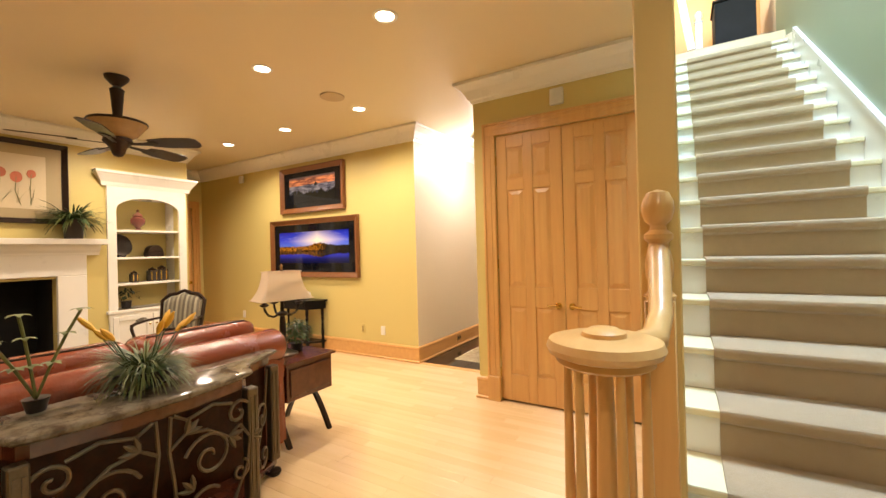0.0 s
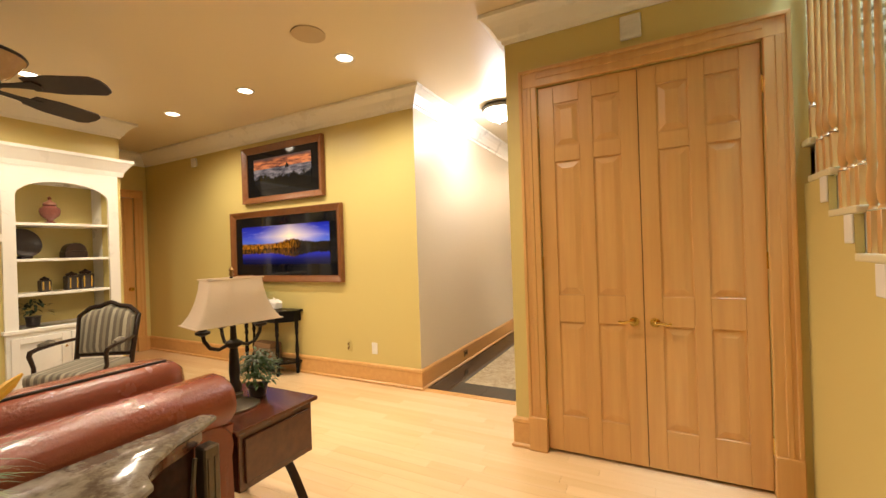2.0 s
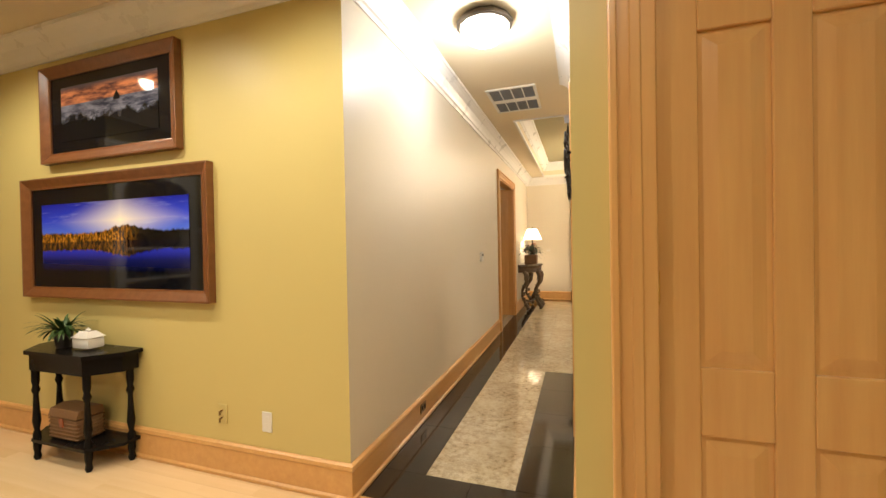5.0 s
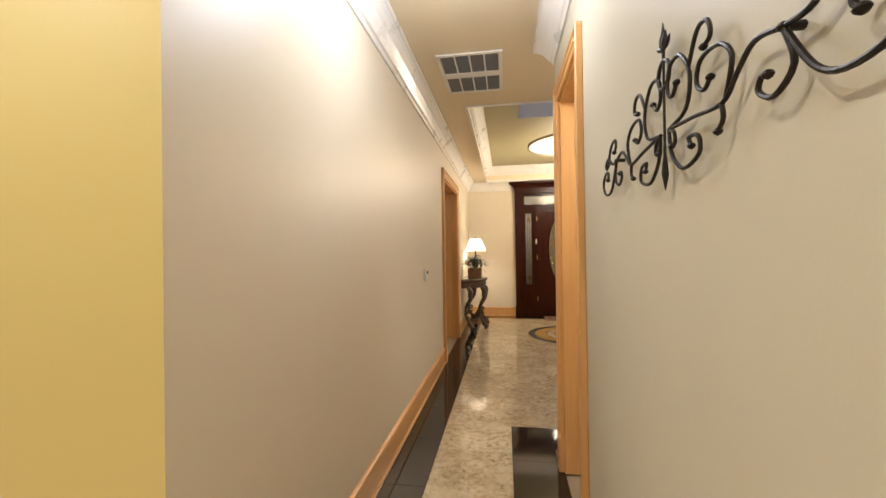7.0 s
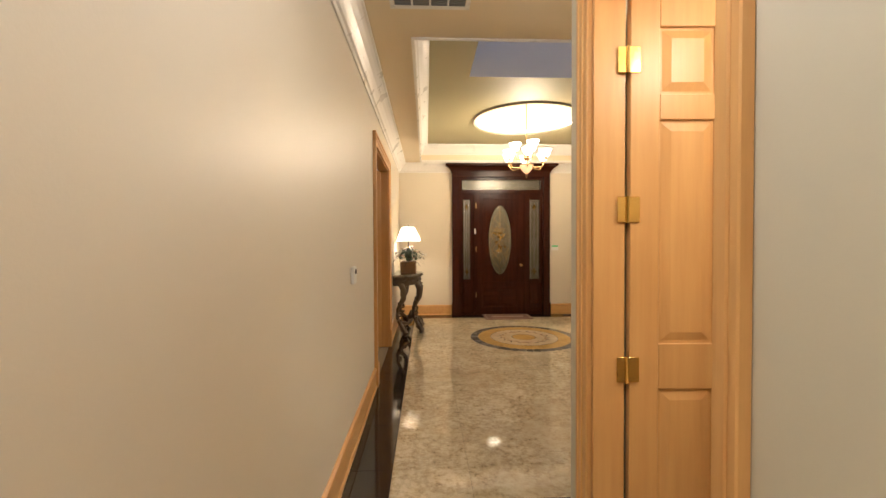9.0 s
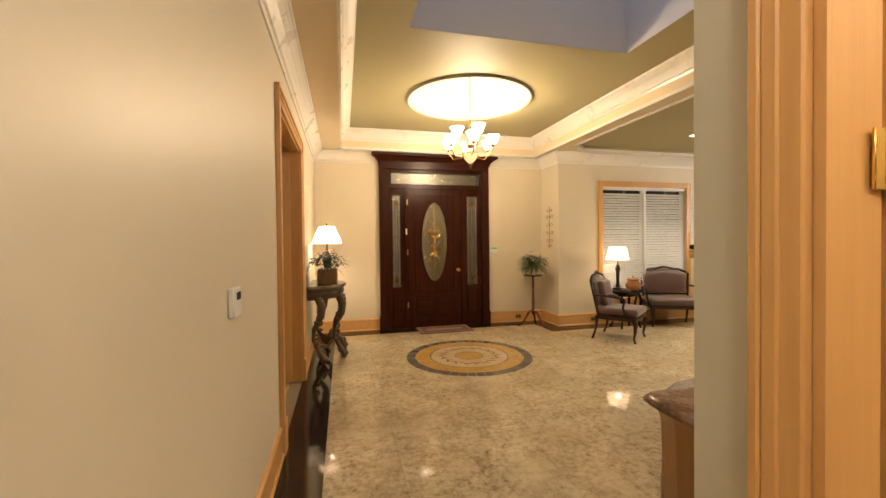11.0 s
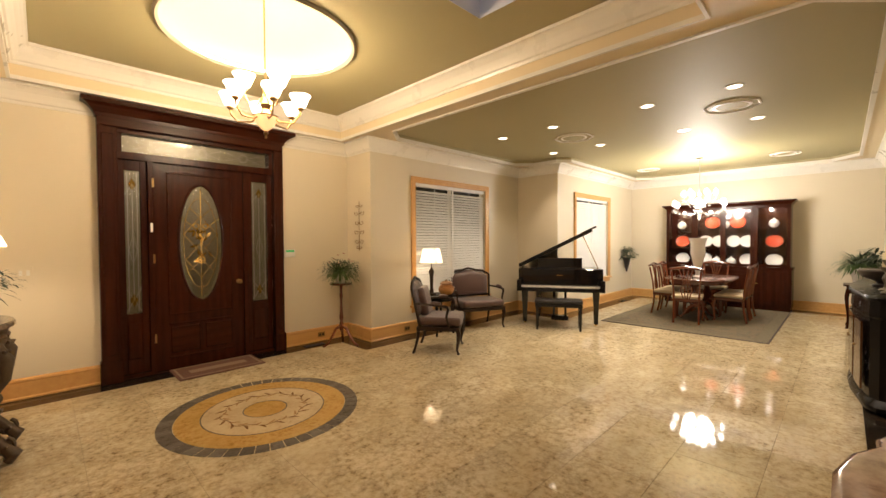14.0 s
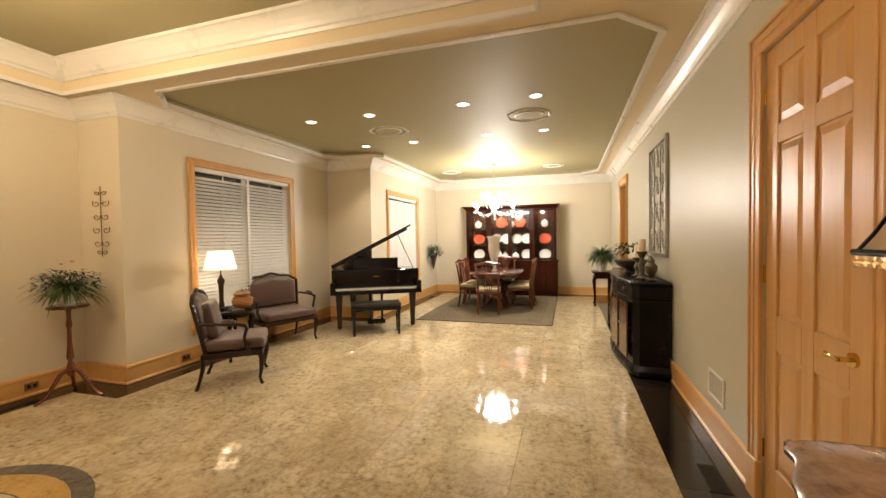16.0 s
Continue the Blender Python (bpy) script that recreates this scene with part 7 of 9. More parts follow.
lathe(bell, [(0.022, 0.0), (0.045, 0.012), (0.062, 0.045), (0.07, 0.075), (0.085, 0.10), (0.092, 0.108)], 20, cap=False)
bell_me = mesh_of(bell, "shade", GLOBE, True)
for k in range(9):
    up = k >= 6
    a = radians(60 * k + 20 if not up else 120 * k + 50)
    r, z = (0.30, 0.26) if not up else (0.17, 0.40)
    c, s = math.cos(a), math.sin(a)
    bm = bmesh.new()
    zz = 0.20 if not up else 0.34
    tube(bm, [(0.03 * c, 0.03 * s, zz), (r * 0.4 * c, r * 0.4 * s, zz - 0.07), (r * 0.8 * c, r * 0.8 * s, zz - 0.075), (r * c, r * s, z - 0.06), (r * c, r * s, z - 0.01)], 0.008, 8)
    lathe(bm, [(0.012, z - 0.03), (0.03, z - 0.012), (0.026, z + 0.004)], 12, (r * c, r * s, 0))
    arm = part("arm", bm, ANTIQUE, ch, "curved brass arm")
    ob = new("shade", bell_me)
    ob.parent = arm
    ob.location = (r * c, r * s, z)
    ob["label"] = "lit frosted glass shade"
    ob.visible_shadow = False
# marble-topped demilune with lamp and flowers
ct = thing("demilune_table", "ornate carved bronze-brown demilune table with a marble top", "console table", (HL + 0.012, 10.95, 0))
semi = [(0.0, -0.50)] + [(0.46 * math.sin(math.pi * i / 16), -0.50 * math.cos(math.pi * i / 16)) for i in range(17)] + [(0.0, 0.50)]
bm = bmesh.new()
quads(bm, [[(max(0.001, x * k), y * k, z) for x, y in semi] for z, k in ((0.91, 0.97), (0.915, 1.0), (0.94, 1.0), (0.95, 0.98))])
part("tabletop", bm, MARBLE, ct, "grey marble top")
bm = bmesh.new()
quads(bm, [[(max(0.001, x * k), y * k, z) for x, y in semi] for z, k in ((0.78, 0.88), (0.80, 0.90), (0.88, 0.92), (0.909, 0.95))])
for i in range(9):
    a = math.pi * (i + 0.5) / 9
    tube(bm, [(0.42 * math.sin(a + d), -0.46 * math.cos(a + d), 0.83 + 0.025 * math.cos(8 * d)) for d in (-0.14, -0.07, 0, 0.07, 0.14)], 0.014, 6)
part("apron", bm, CARVED, ct, "carved bronze-brown apron")
for y, x in ((-0.40, 0.12), (0.40, 0.12), (-0.2, 0.36), (0.2, 0.36)):
    bm = bmesh.new()
    tube(bm, [(x, y, 0.80), (x + 0.05, y * 1.06, 0.70), (x + 0.04, y * 1.05, 0.58), (x - 0.05, y * 0.9, 0.42), (x - 0.06, y * 0.85, 0.28), (x + 0.02, y * 1.0, 0.14), (x + 0.08, y * 1.1, 0.06), (x + 0.05, y * 1.05, 0.02)], [0.045, 0.05, 0.04, 0.028, 0.026, 0.034, 0.045, 0.03], 10)
    for cx2, cz2, r0 in ((x + 0.03, 0.68, 0.05), (x + 0.03, 0.12, 0.06), (x - 0.03, 0.34, 0.04)):
        tube(bm, [(cx2 + u, y * 1.04, cz2 + w) for u, w in spiral(0, 0, 0.01, r0, 0, 430, 14)], 0.014, 6)
    part("leg", bm, CARVED, ct, "carved scroll leg")
    for n, (z, r0) in enumerate(((0.74, 0.045), (0.62, 0.04), (0.50, 0.036), (0.24, 0.036), (0.10, 0.042))):
        bm = bmesh.new()
        for k in range(5):
            a = 2 * math.pi * k / 5 + n
            d0 = Vector((math.cos(a), math.sin(a), 0.55)).normalized()
            c0 = Vector((x + 0.04 * math.cos(9 * z), y * 1.02, z))
            tube(bm, [c0 + d0 * r0 * q for q in (0.3, 0.7, 1.05, 1.3)], [0.008, 0.019, 0.015, 0.004], 6)
        part("acanthus", bm, CARVED, ct, "carved acanthus leaves")
bm = bmesh.new()
tube(bm, [(0.08, -0.38, 0.22), (0.22, -0.2, 0.16), (0.28, 0.0, 0.2), (0.22, 0.2, 0.16), (0.08, 0.38, 0.22)], 0.025, 8)
lathe(bm, [(0.02, 0.17), (0.05, 0.2), (0.06, 0.25), (0.03, 0.3), (0.02, 0.33), (0.001, 0.35)], 14, (0.26, 0, 0))
part("stretcher", bm, CARVED, ct, "carved stretcher with an urn")


def round_lamp(name, label, place, base_h, r_top, r_bot, sh, shade_mat, body_mat, watts, colour, lit_shade=True):
    lp = thing(name, label, "table lamp", place)
    bm = bmesh.new()
    lathe(bm, [(0.07, 0), (0.075, 0.01), (0.05, 0.03), (0.025, 0.05), (0.03, base_h * 0.2), (0.05, base_h * 0.4), (0.055, base_h * 0.55), (0.03, base_h * 0.75), (0.015, base_h * 0.85), (0.01, base_h + sh * 0.6)], 20)
    part("base", bm, body_mat, lp)
    bm = bmesh.new()
    lathe(bm, [(r_bot, base_h), (r_bot * 0.8 + r_top * 0.2, base_h + sh * 0.25), (r_bot * 0.35 + r_top * 0.65, base_h + sh * 0.65), (r_top, base_h + sh)], 32, cap=False)
    part("shade", bm, shade_mat, lp, "lit cloth shade")
    bm = bmesh.new()
    lathe(bm, [(0.006, base_h + sh * 0.6), (0.005, base_h + sh + 0.02), (0.012, base_h + sh + 0.035), (0.001, base_h + sh + 0.05)], 10)
    part("finial", bm, body_mat, lp)
    lamp(name + "_bulb", "POINT", (place[0], place[1], place[2] + base_h + sh * 0.35), watts, colour, 0.05)
    return lp


round_lamp("hall_table_lamp", "lit table lamp with a white shade on the demilune table", (HL + 0.22, 11.30, 0.951), 0.51, 0.105, 0.205, 0.235, WHITESHADE, ESPRESSO, 42, SOFT)
v = thing("flower_basket", "brown basket of red and green silk flowers", "flower arrangement", (HL + 0.24, 10.85, 0.951))
bm = bmesh.new()
box(bm, -0.12, 0.12, -0.16, 0.16, 0.0, 0.19, 0.012)
part("basket", bm, WICKER, v)
for i in range(7):
    bm = bmesh.new()
    box(bm, -0.124, 0.124, -0.164, 0.164, 0.01 + 0.025 * i, 0.022 + 0.025 * i, 0.004)
    part("weave_band", bm, WICKER, v)
part("leaves", clump(420, 0.25, 0.26, 0.06, 31), DARKLEAF, v, at=pose(0, 0, 0.14))
part("leaves", foliage(30, 0.30, 0.02, 1.2, (0.3, 1.8), 32, 0.08), DARKLEAF, v, at=pose(0, 0, 0.18))
rng = random.Random(12)
for i in range(20):
    a, e = rng.uniform(0, 6.28), rng.uniform(0.1, 1.2)
    bm = bmesh.new()
    c = Vector((0.17 * math.cos(a) * math.cos(e), 0.2 * math.sin(a) * math.cos(e), 0.22 + 0.22 * math.sin(e)))
    for k in range(7):
        blade(bm, c, (math.cos(k * 0.9), math.sin(k * 0.9), 0.7), 0.045, 0.04, 0.6, 3)
    part("flower", bm, REDPETAL if i % 3 else PETAL, v)
# tripod plant stand
ps = thing("tripod_stand", "cherry tripod plant stand", "plant stand", (0.84, 11.86, 0))
bm = bmesh.new()
lathe(bm, [(0.155, 0.865), (0.16, 0.87), (0.16, 0.885), (0.15, 0.89), (0.001, 0.888)], 28)
part("tabletop", bm, CHERRY_X, ps)
bm = bmesh.new()
lathe(bm, [(0.05, 0.865), (0.02, 0.84), (0.018, 0.75), (0.026, 0.70), (0.016, 0.66), (0.02, 0.5), (0.03, 0.38), (0.018, 0.35), (0.03, 0.3), (0.028, 0.22), (0.001, 0.18)], 16)
part("pillar", bm, CHERRY, ps)
for a in (-65, 55, 175):
    c, s = math.cos(radians(a)), math.sin(radians(a))
    bm = bmesh.new()
    tube(bm, [(0.02 * c, 0.02 * s, 0.27), (0.08 * c, 0.08 * s, 0.24), (0.14 * c, 0.14 * s, 0.14), (0.20 * c, 0.20 * s, 0.05), (0.26 * c, 0.26 * s, 0.018), (0.28 * c, 0.28 * s, 0.014)], [0.02, 0.02, 0.017, 0.015, 0.014, 0.014], 8)
    part("leg", bm, CHERRY, ps)
v = thing("fern_pot", "green fern in a cream banded pot", "plant", (0.84, 11.86, 0.889))
bm = bmesh.new()
lathe(bm, [(0.05, 0), (0.075, 0.04), (0.08, 0.09), (0.065, 0.12), (0.07, 0.13), (0.001, 0.12)], 18)
part("pot", bm, CERAMIC, v)
part("leaves", foliage(300, 0.33, 0.026, 1.6, (0.3, 2.4), 41, 0.06), LEAF, v, at=pose(0, 0, 0.12))
part("leaves", clump(240, 0.29, 0.28, 0.055, 44), DARKLEAF, v, at=pose(0, 0, 0.08))
rng = random.Random(42)
for i in range(7):
    a, e = rng.uniform(0, 6.28), rng.uniform(0.3, 1.3)
    c = Vector((0.17 * math.cos(a) * math.cos(e), 0.17 * math.sin(a) * math.cos(e), 0.2 + 0.26 * math.sin(e)))
    bm = bmesh.new()
    for k in range(5):
        blade(bm, c, (math.cos(k * 1.26), math.sin(k * 1.26), 0.8), 0.04, 0.03, 0.5, 3)
    part("flower", bm, REDPETAL, v)
v = thing("bronze_wall_scroll", "slim antique bronze scroll ornament on the wall", "wall ornament", (X1 - 0.02, 11.93, 1.70))
for s in (-1, 1):
    for flat in (spiral(0.045, 0.2, 0.008, 0.04, 0, 400, 12), spiral(0.045, 0.06, 0.008, 0.04, 180, -200, 12), spiral(0.045, -0.08, 0.008, 0.04, 0, 400, 12), spiral(0.045, -0.22, 0.008, 0.04, 180, -200, 12), spiral(0.03, 0.31, 0.006, 0.028, 0, 400, 12), spiral(0.03, -0.31, 0.006, 0.028, 180, -200, 12)):
        part("scroll", wall_scroll([(s * 1.5 * u, w) for u, w in flat], 0.0042), ANTIQUE, v)
part("scroll", wall_scroll([(0.0, -0.36), (0.0, 0.38)], 0.0042), ANTIQUE, v)
bm = bmesh.new()
tube(bm, [(0, 0, 0.2), (0.02, 0, 0.2)], 0.006, 6)
part("peg", bm, IRON, v)
# conversation group
fauteuil("taupe_armchair", "dark carved armchair with taupe satin upholstery and a loose pillow", (1.68, 10.68, 0), -53, 0.62, TAUPE, ESPRESSO)
pl = thing("pillow", "taupe satin pillow leaning in the armchair", "pillow", (1.57, 10.83, 0.482), -53)
bm = bmesh.new()
cushion(bm, -0.06, 0.06, -0.2, 0.2, 0.0, 0.38, 0.055)
part("cover", bm, TAUPE, pl, at=pose(0, 0, 0, 0, -12, 0))
fauteuil("taupe_loveseat", "small dark carved loveseat with taupe satin upholstery", (3.14, 11.26, 0), -114, 0.80, TAUPE, ESPRESSO)
tb = thing("lamp_table", "black oval side table with cabriole legs", "side table", (2.28, 11.33, 0))
bm = bmesh.new()
lathe(bm, [(0.27, 0.60), (0.28, 0.61), (0.28, 0.625), (0.27, 0.632), (0.001, 0.632)], 28, sx=1.0, sy=0.85)
part("tabletop", bm, BLACKWOOD, tb)
bm = bmesh.new()
lathe(bm, [(0.23, 0.53), (0.235, 0.599)], 28, sx=1.0, sy=0.85)
part("apron", bm, BLACKWOOD, tb)
for x in (-0.17, 0.17):
    for y in (-0.13, 0.13):
        bm = bmesh.new()
        tube(bm, [(x, y, 0.56), (x * 1.12, y * 1.12, 0.45), (x * 0.95, y * 0.95, 0.2), (x * 0.95, y * 0.95, 0.06), (x * 1.1, y * 1.1, 0.0)], [0.022, 0.024, 0.014, 0.012, 0.018], 8)
        part("leg", bm, BLACKWOOD, tb)
lp = thing("shade_lamp", "black column lamp with a lit white rectangular shade", "table lamp", (2.17, 11.38, 0.633), 20)
bm = bmesh.new()
box(bm, -0.06, 0.06, -0.06, 0.06, 0, 0.03, 0.006)
lathe(bm, [(0.03, 0.03), (0.035, 0.06), (0.025, 0.10), (0.03, 0.3), (0.045, 0.36), (0.02, 0.41), (0.008, 0.44), (0.008, 0.7)], 16)
part("base", bm, ESPRESSO, lp)
part("shade", shade_box([(0.50, 0.135, 0.15), (0.62, 0.112, 0.128), (0.73, 0.095, 0.11)]), WHITESHADE, lp, "lit white shade")
lamp("shade_lamp_bulb", "POINT", (2.17, 11.38, 1.22), 9, SOFT, 0.05)
v = thing("gift_basket", "round orange-brown woven basket with a lid", "basket", (2.36, 11.24, 0.633))
bm = bmesh.new()
prof = []
for i in range(9):
    r = 0.085 + 0.035 * math.sin(math.pi * i / 8)
    prof += [(r, 0.018 * i), (r + 0.008, 0.018 * i + 0.009)]
lathe(bm, prof, 22)
part("body", bm, plain("honey_wicker", (0.42, 0.19, 0.05), 0.6, var=0.4, scale=50, relief=0.6), v)
bm = bmesh.new()
lathe(bm, [(0.10, 0.165), (0.105, 0.175), (0.07, 0.20), (0.02, 0.21), (0.018, 0.23), (0.001, 0.235)], 22)
part("lid", bm, WICKER, v)

# marble-topped chest by the hall corner, with a fringed lamp
cs = thing("marble_chest", "carved golden-brown chest with a shaped rose marble top", "chest", (-0.89, YA + 0.022, 0))
ol = [(-0.45, 0.0), (-0.455, 0.30), (-0.44, 0.37), (-0.40, 0.385), (-0.34, 0.385), (-0.24, 0.43), (-0.1, 0.455), (0.1, 0.455), (0.24, 0.43), (0.34, 0.385), (0.40, 0.385), (0.44, 0.37), (0.455, 0.30), (0.45, 0.0)]
ol = [(x, y * 1.2) for x, y in ol]
bm = bmesh.new()
quads(bm, [[(x * k, max(0.0, y * k), z) for x, y in ol] for z, k in ((0.885, 0.99), (0.892, 1.015), (0.905, 1.02), (0.915, 1.005), (0.92, 0.985))])
part("tabletop", bm, ROSEMARBLE, cs, "polished rose-brown marble top")
bm = bmesh.new()
quads(bm, [[(x * k, max(0.002, y * k), z) for x, y in ol] for z, k in ((0.06, 0.86), (0.10, 0.90), (0.14, 0.88), (0.60, 0.92), (0.84, 0.93), (0.884, 0.95))])
GOLDWOOD = wood("golden_brown_wood", (0.20, 0.09, 0.03), (0.36, 0.18, 0.06), 0.3, 2, coat=0.3)
part("body", bm, GOLDWOOD, cs, smooth=False)
for x in (-0.36, -0.12, 0.12, 0.36):
    bm = bmesh.new()
    tube(bm, [(x, 0.48 - 0.2 * abs(x), 0.12), (x, 0.505 - 0.2 * abs(x), 0.3), (x, 0.505 - 0.2 * abs(x), 0.6), (x, 0.49 - 0.2 * abs(x), 0.83)], [0.018, 0.024, 0.024, 0.018], 8)
    part("pilaster", bm, GOLDWOOD, cs)
for x in (-0.24, 0.24):
    for z in (0.45, 0.68):
        bm = bmesh.new()
        tube(bm, [(x - 0.05, 0.455, z), (x - 0.03, 0.49, z - 0.015), (x, 0.495, z - 0.02), (x + 0.03, 0.49, z - 0.015), (x + 0.05, 0.455, z)], 0.006, 6)
        part("handle", bm, ANTIQUE, cs, "brass bail handle")
for x in (-0.38, 0.38):
    for y in (0.05, 0.34):
        bm = bmesh.new()
        lathe(bm, [(0.025, 0.0), (0.04, 0.03), (0.03, 0.062)], 12, (x, y, 0))
        part("foot", bm, GOLDWOOD, cs)
fl = thing("fringed_lamp", "lit lamp with brown sheer bell shade and amber bead fringe", "table lamp", (-0.88, YA + 0.245, 0.921))
bm = bmesh.new()
lathe(bm, [(0.08, 0), (0.085, 0.012), (0.05, 0.03), (0.03, 0.06), (0.045, 0.12), (0.05, 0.18), (0.03, 0.26), (0.02, 0.30), (0.035, 0.34), (0.02, 0.38), (0.01, 0.42), (0.008, 0.8)], 20)
part("base", bm, BLACKWOOD, fl)
sl = [(0.51, 0.355, 0.125), (0.55, 0.325, 0.112), (0.61, 0.29, 0.095), (0.67, 0.27, 0.084), (0.73, 0.258, 0.078)]
part("shade", shade_box(sl), BROWNSHADE, fl, "brown sheer shade")
bm = bmesh.new()
for z, hx, hy in (sl[0], sl[-1]):
    tube(bm, [(hx, -hy, z), (hx, hy, z), (-hx, hy, z), (-hx, -hy, z), (hx, -hy, z)], 0.009, 6)
for cxs in (-1, 1):
    for cys in (-1, 1):
        tube(bm, [(cxs * (hx - 0.004), cys * (hy - 0.004), z) for z, hx, hy in sl], 0.006, 6)
part("trim", bm, BLACKWOOD, fl, "black trim")
bm = bmesh.new()
for k in range(96):
    t = k / 96 * 4
    e, q = int(t), t - int(t)
    x, y = [(0.355, -0.125 + 0.25 * q), (0.355 - 0.71 * q, 0.125), (-0.355, 0.125 - 0.25 * q), (-0.355 + 0.71 * q, -0.125)][e]
    for i in range(2):
        bmesh.ops.create_icosphere(bm, subdivisions=1, radius=0.009, matrix=Matrix.Translation((x, y, 0.496 - 0.016 * i)))
fr = part("bead_fringe", bm, plain("amber_beads", (0.75, 0.5, 0.22), 0.15, var=0.4, scale=60, relief=0), fl, "amber bead fringe")
lamp("fringed_lamp_bulb", "POINT", (-0.88, YA + 0.245, 1.54), 13, SOFT, 0.05)
v = thing("chest_plant", "trailing pale plant beside the lamp", "plant", (-0.60, YA + 0.10, 0.921))
bm = bmesh.new()
lathe(bm, [(0.05, 0), (0.065, 0.06), (0.07, 0.07), (0.001, 0.06)], 14)
part("pot", bm, ANTIQUE, v)
part("leaves", foliage(16, 0.17, 0.022, 1.4, (0.5, 1.6), 61, 0.03), PALELEAF, v, at=pose(0, 0, 0.06))

# ---- medallion laid into the floor, a hair proud ----
med = thing("floor_medallion", "round stone inlay of ochre, cream and grey rings", "floor inlay", (*MED[:2], 0.0))


def annulus(r0, r1, z0, z1, mat, name, seg=72):
    bm = bmesh.new()
    if r0 > 0:
        lathe(bm, [(r0, z0), (r1, z0), (r1, z1), (r0, z1), (r0, z0)], seg, cap=False)
    else:
        lathe(bm, [(r1, z0), (r1, z1), (0.001, z1)], seg)
    return part(name, bm, mat, med, smooth=False)


annulus(0.0, 0.172, 0.0005, 0.004, OCHRESTONE, "centre_disc")
annulus(0.174, 0.182, 0.0005, 0.0045, SLATE, "ring")
annulus(0.184, 0.490, 0.0005, 0.004, PALESTONE, "ring")
annulus(0.492, 0.50, 0.0005, 0.0045, SLATE, "ring")
annulus(0.502, 0.685, 0.0005, 0.004, OCHRESTONE, "ring")
bm = bmesh.new()
prism(bm, [(0.69 * math.cos(a), 0.69 * math.sin(a)) for a in (-0.060, 0.060)] + [(0.80 * math.cos(a), 0.80 * math.sin(a)) for a in (0.060, -0.060)], 0.0005, 0.004)
block = mesh_of(bm, "block", SLATE)
for i in range(48):
    ob = new("block", block)
    ob.matrix_basis = pose(0, 0, 0, 0, 0, 7.5 * i)
    ob.parent = med
# wreath: a wavy stem with leaves that sweep inward and outward
RUST = plain("rust_inlay", (0.20, 0.105, 0.045), 0.15, var=0.25)
bm = bmesh.new()
tube(bm, [((0.335 + 0.018 * math.sin(9 * a)) * math.cos(a), (0.335 + 0.018 * math.sin(9 * a)) * math.sin(a), 0.0036) for a in [2 * math.pi * i / 90 for i in range(91)]], 0.0035, 5)
part("wreath_stem", bm, RUST, med, "rust-coloured stone wreath stem")
for side, tint in ((1, RUST), (-1, plain("buff_inlay", (0.36, 0.225, 0.11), 0.15, var=0.2))):
    bm = bmesh.new()
    flat = [(0.0, 0.0), (0.022, 0.016), (0.05, 0.019), (0.078, 0.008), (0.095, -0.006), (0.07, -0.004), (0.04, -0.002)]
    prism(bm, flat if side > 0 else [(x, -y) for x, y in flat[::-1]], 0.0041, 0.0050)
    me = mesh_of(bm, "leaf_inlay", tint)
    for i in range(18):
        a = 20.0 * i + (0 if side > 0 else 10)
        ob = new("leaf_inlay", me)
        ob.matrix_basis = pose(0, 0, 0, 0, 0, a) @ pose(0.335, 0, 0, 0, 0, 90 - side * 38)
        ob.parent = med

# ---- dining side ----
RUGM, N, L, b = nodes_of("oriental_rug")
co = N.new("ShaderNodeTexCoord").outputs["Object"]
vo = N.new("ShaderNodeTexVoronoi")
vo.inputs["Scale"].default_value = 7.0
L.new(co, vo.inputs["Vector"])
c = ramp(N, L, vo.outputs["Distance"], [(0.1, (0.10, 0.045, 0.028)), (0.35, (0.16, 0.12, 0.07)), (0.5, (0.055, 0.055, 0.038)), (0.7, (0.14, 0.095, 0.055))])
fine = noise_node(N, L, co, 30.0, 4.0)
L.new(mix_colour(N, L, fine, c, (0.11, 0.088, 0.055)), b.inputs["Base Color"])
b.inputs["Roughness"].default_value = 0.95
bump(N, L, b, noise_node(N, L, co, 250.0, 2.0), 0.5)
rug = thing("dining_rug", "patterned oriental rug in muted green and rust", "rug", (6.87, 8.70, 0))
bm = bmesh.new()
box(bm, -1.66, 1.66, -1.02, 1.02, 0.0006, 0.010, 0.003)
part("field", bm, RUGM, rug, smooth=False)
bm = bmesh.new()
for q in ((-1.82, 1.82, -1.18, -1.02), (-1.82, 1.82, 1.02, 1.18), (-1.82, -1.66, -1.02, 1.02), (1.66, 1.82, -1.02, 1.02)):
    box(bm, *q, 0.0006, 0.0098, 0.002)
part("border", bm, plain("rug_border", (0.15, 0.12, 0.07), 0.95, var=0.6, scale=16, grain=120, relief=0.6), rug, smooth=False)
bm = bmesh.new()
for q in ((-1.84, 1.84, -1.20, -1.18), (-1.84, 1.84, 1.18, 1.20), (-1.84, -1.82, -1.18, 1.18), (1.82, 1.84, -1.18, 1.18)):
    box(bm, *q, 0.0006, 0.009)
part("binding", bm, plain("rug_binding", (0.05, 0.035, 0.03), 0.95), rug, smooth=False)
dt = thing("dining_table", "polished cherry dining table on two pedestals", "dining table", (6.92, 8.72, 0.010))
bm = bmesh.new()
el = [(1.0 * math.cos(a) * (1 if abs(math.cos(a)) < 0.5 else 1.0), 0.54 * math.sin(a)) for a in [2 * math.pi * i / 40 for i in range(40)]]
el = [(math.copysign(abs(x) ** 0.6, x) * 0.82, math.copysign(abs(y / 0.54) ** 0.6, y) * 0.55) for x, y in el]
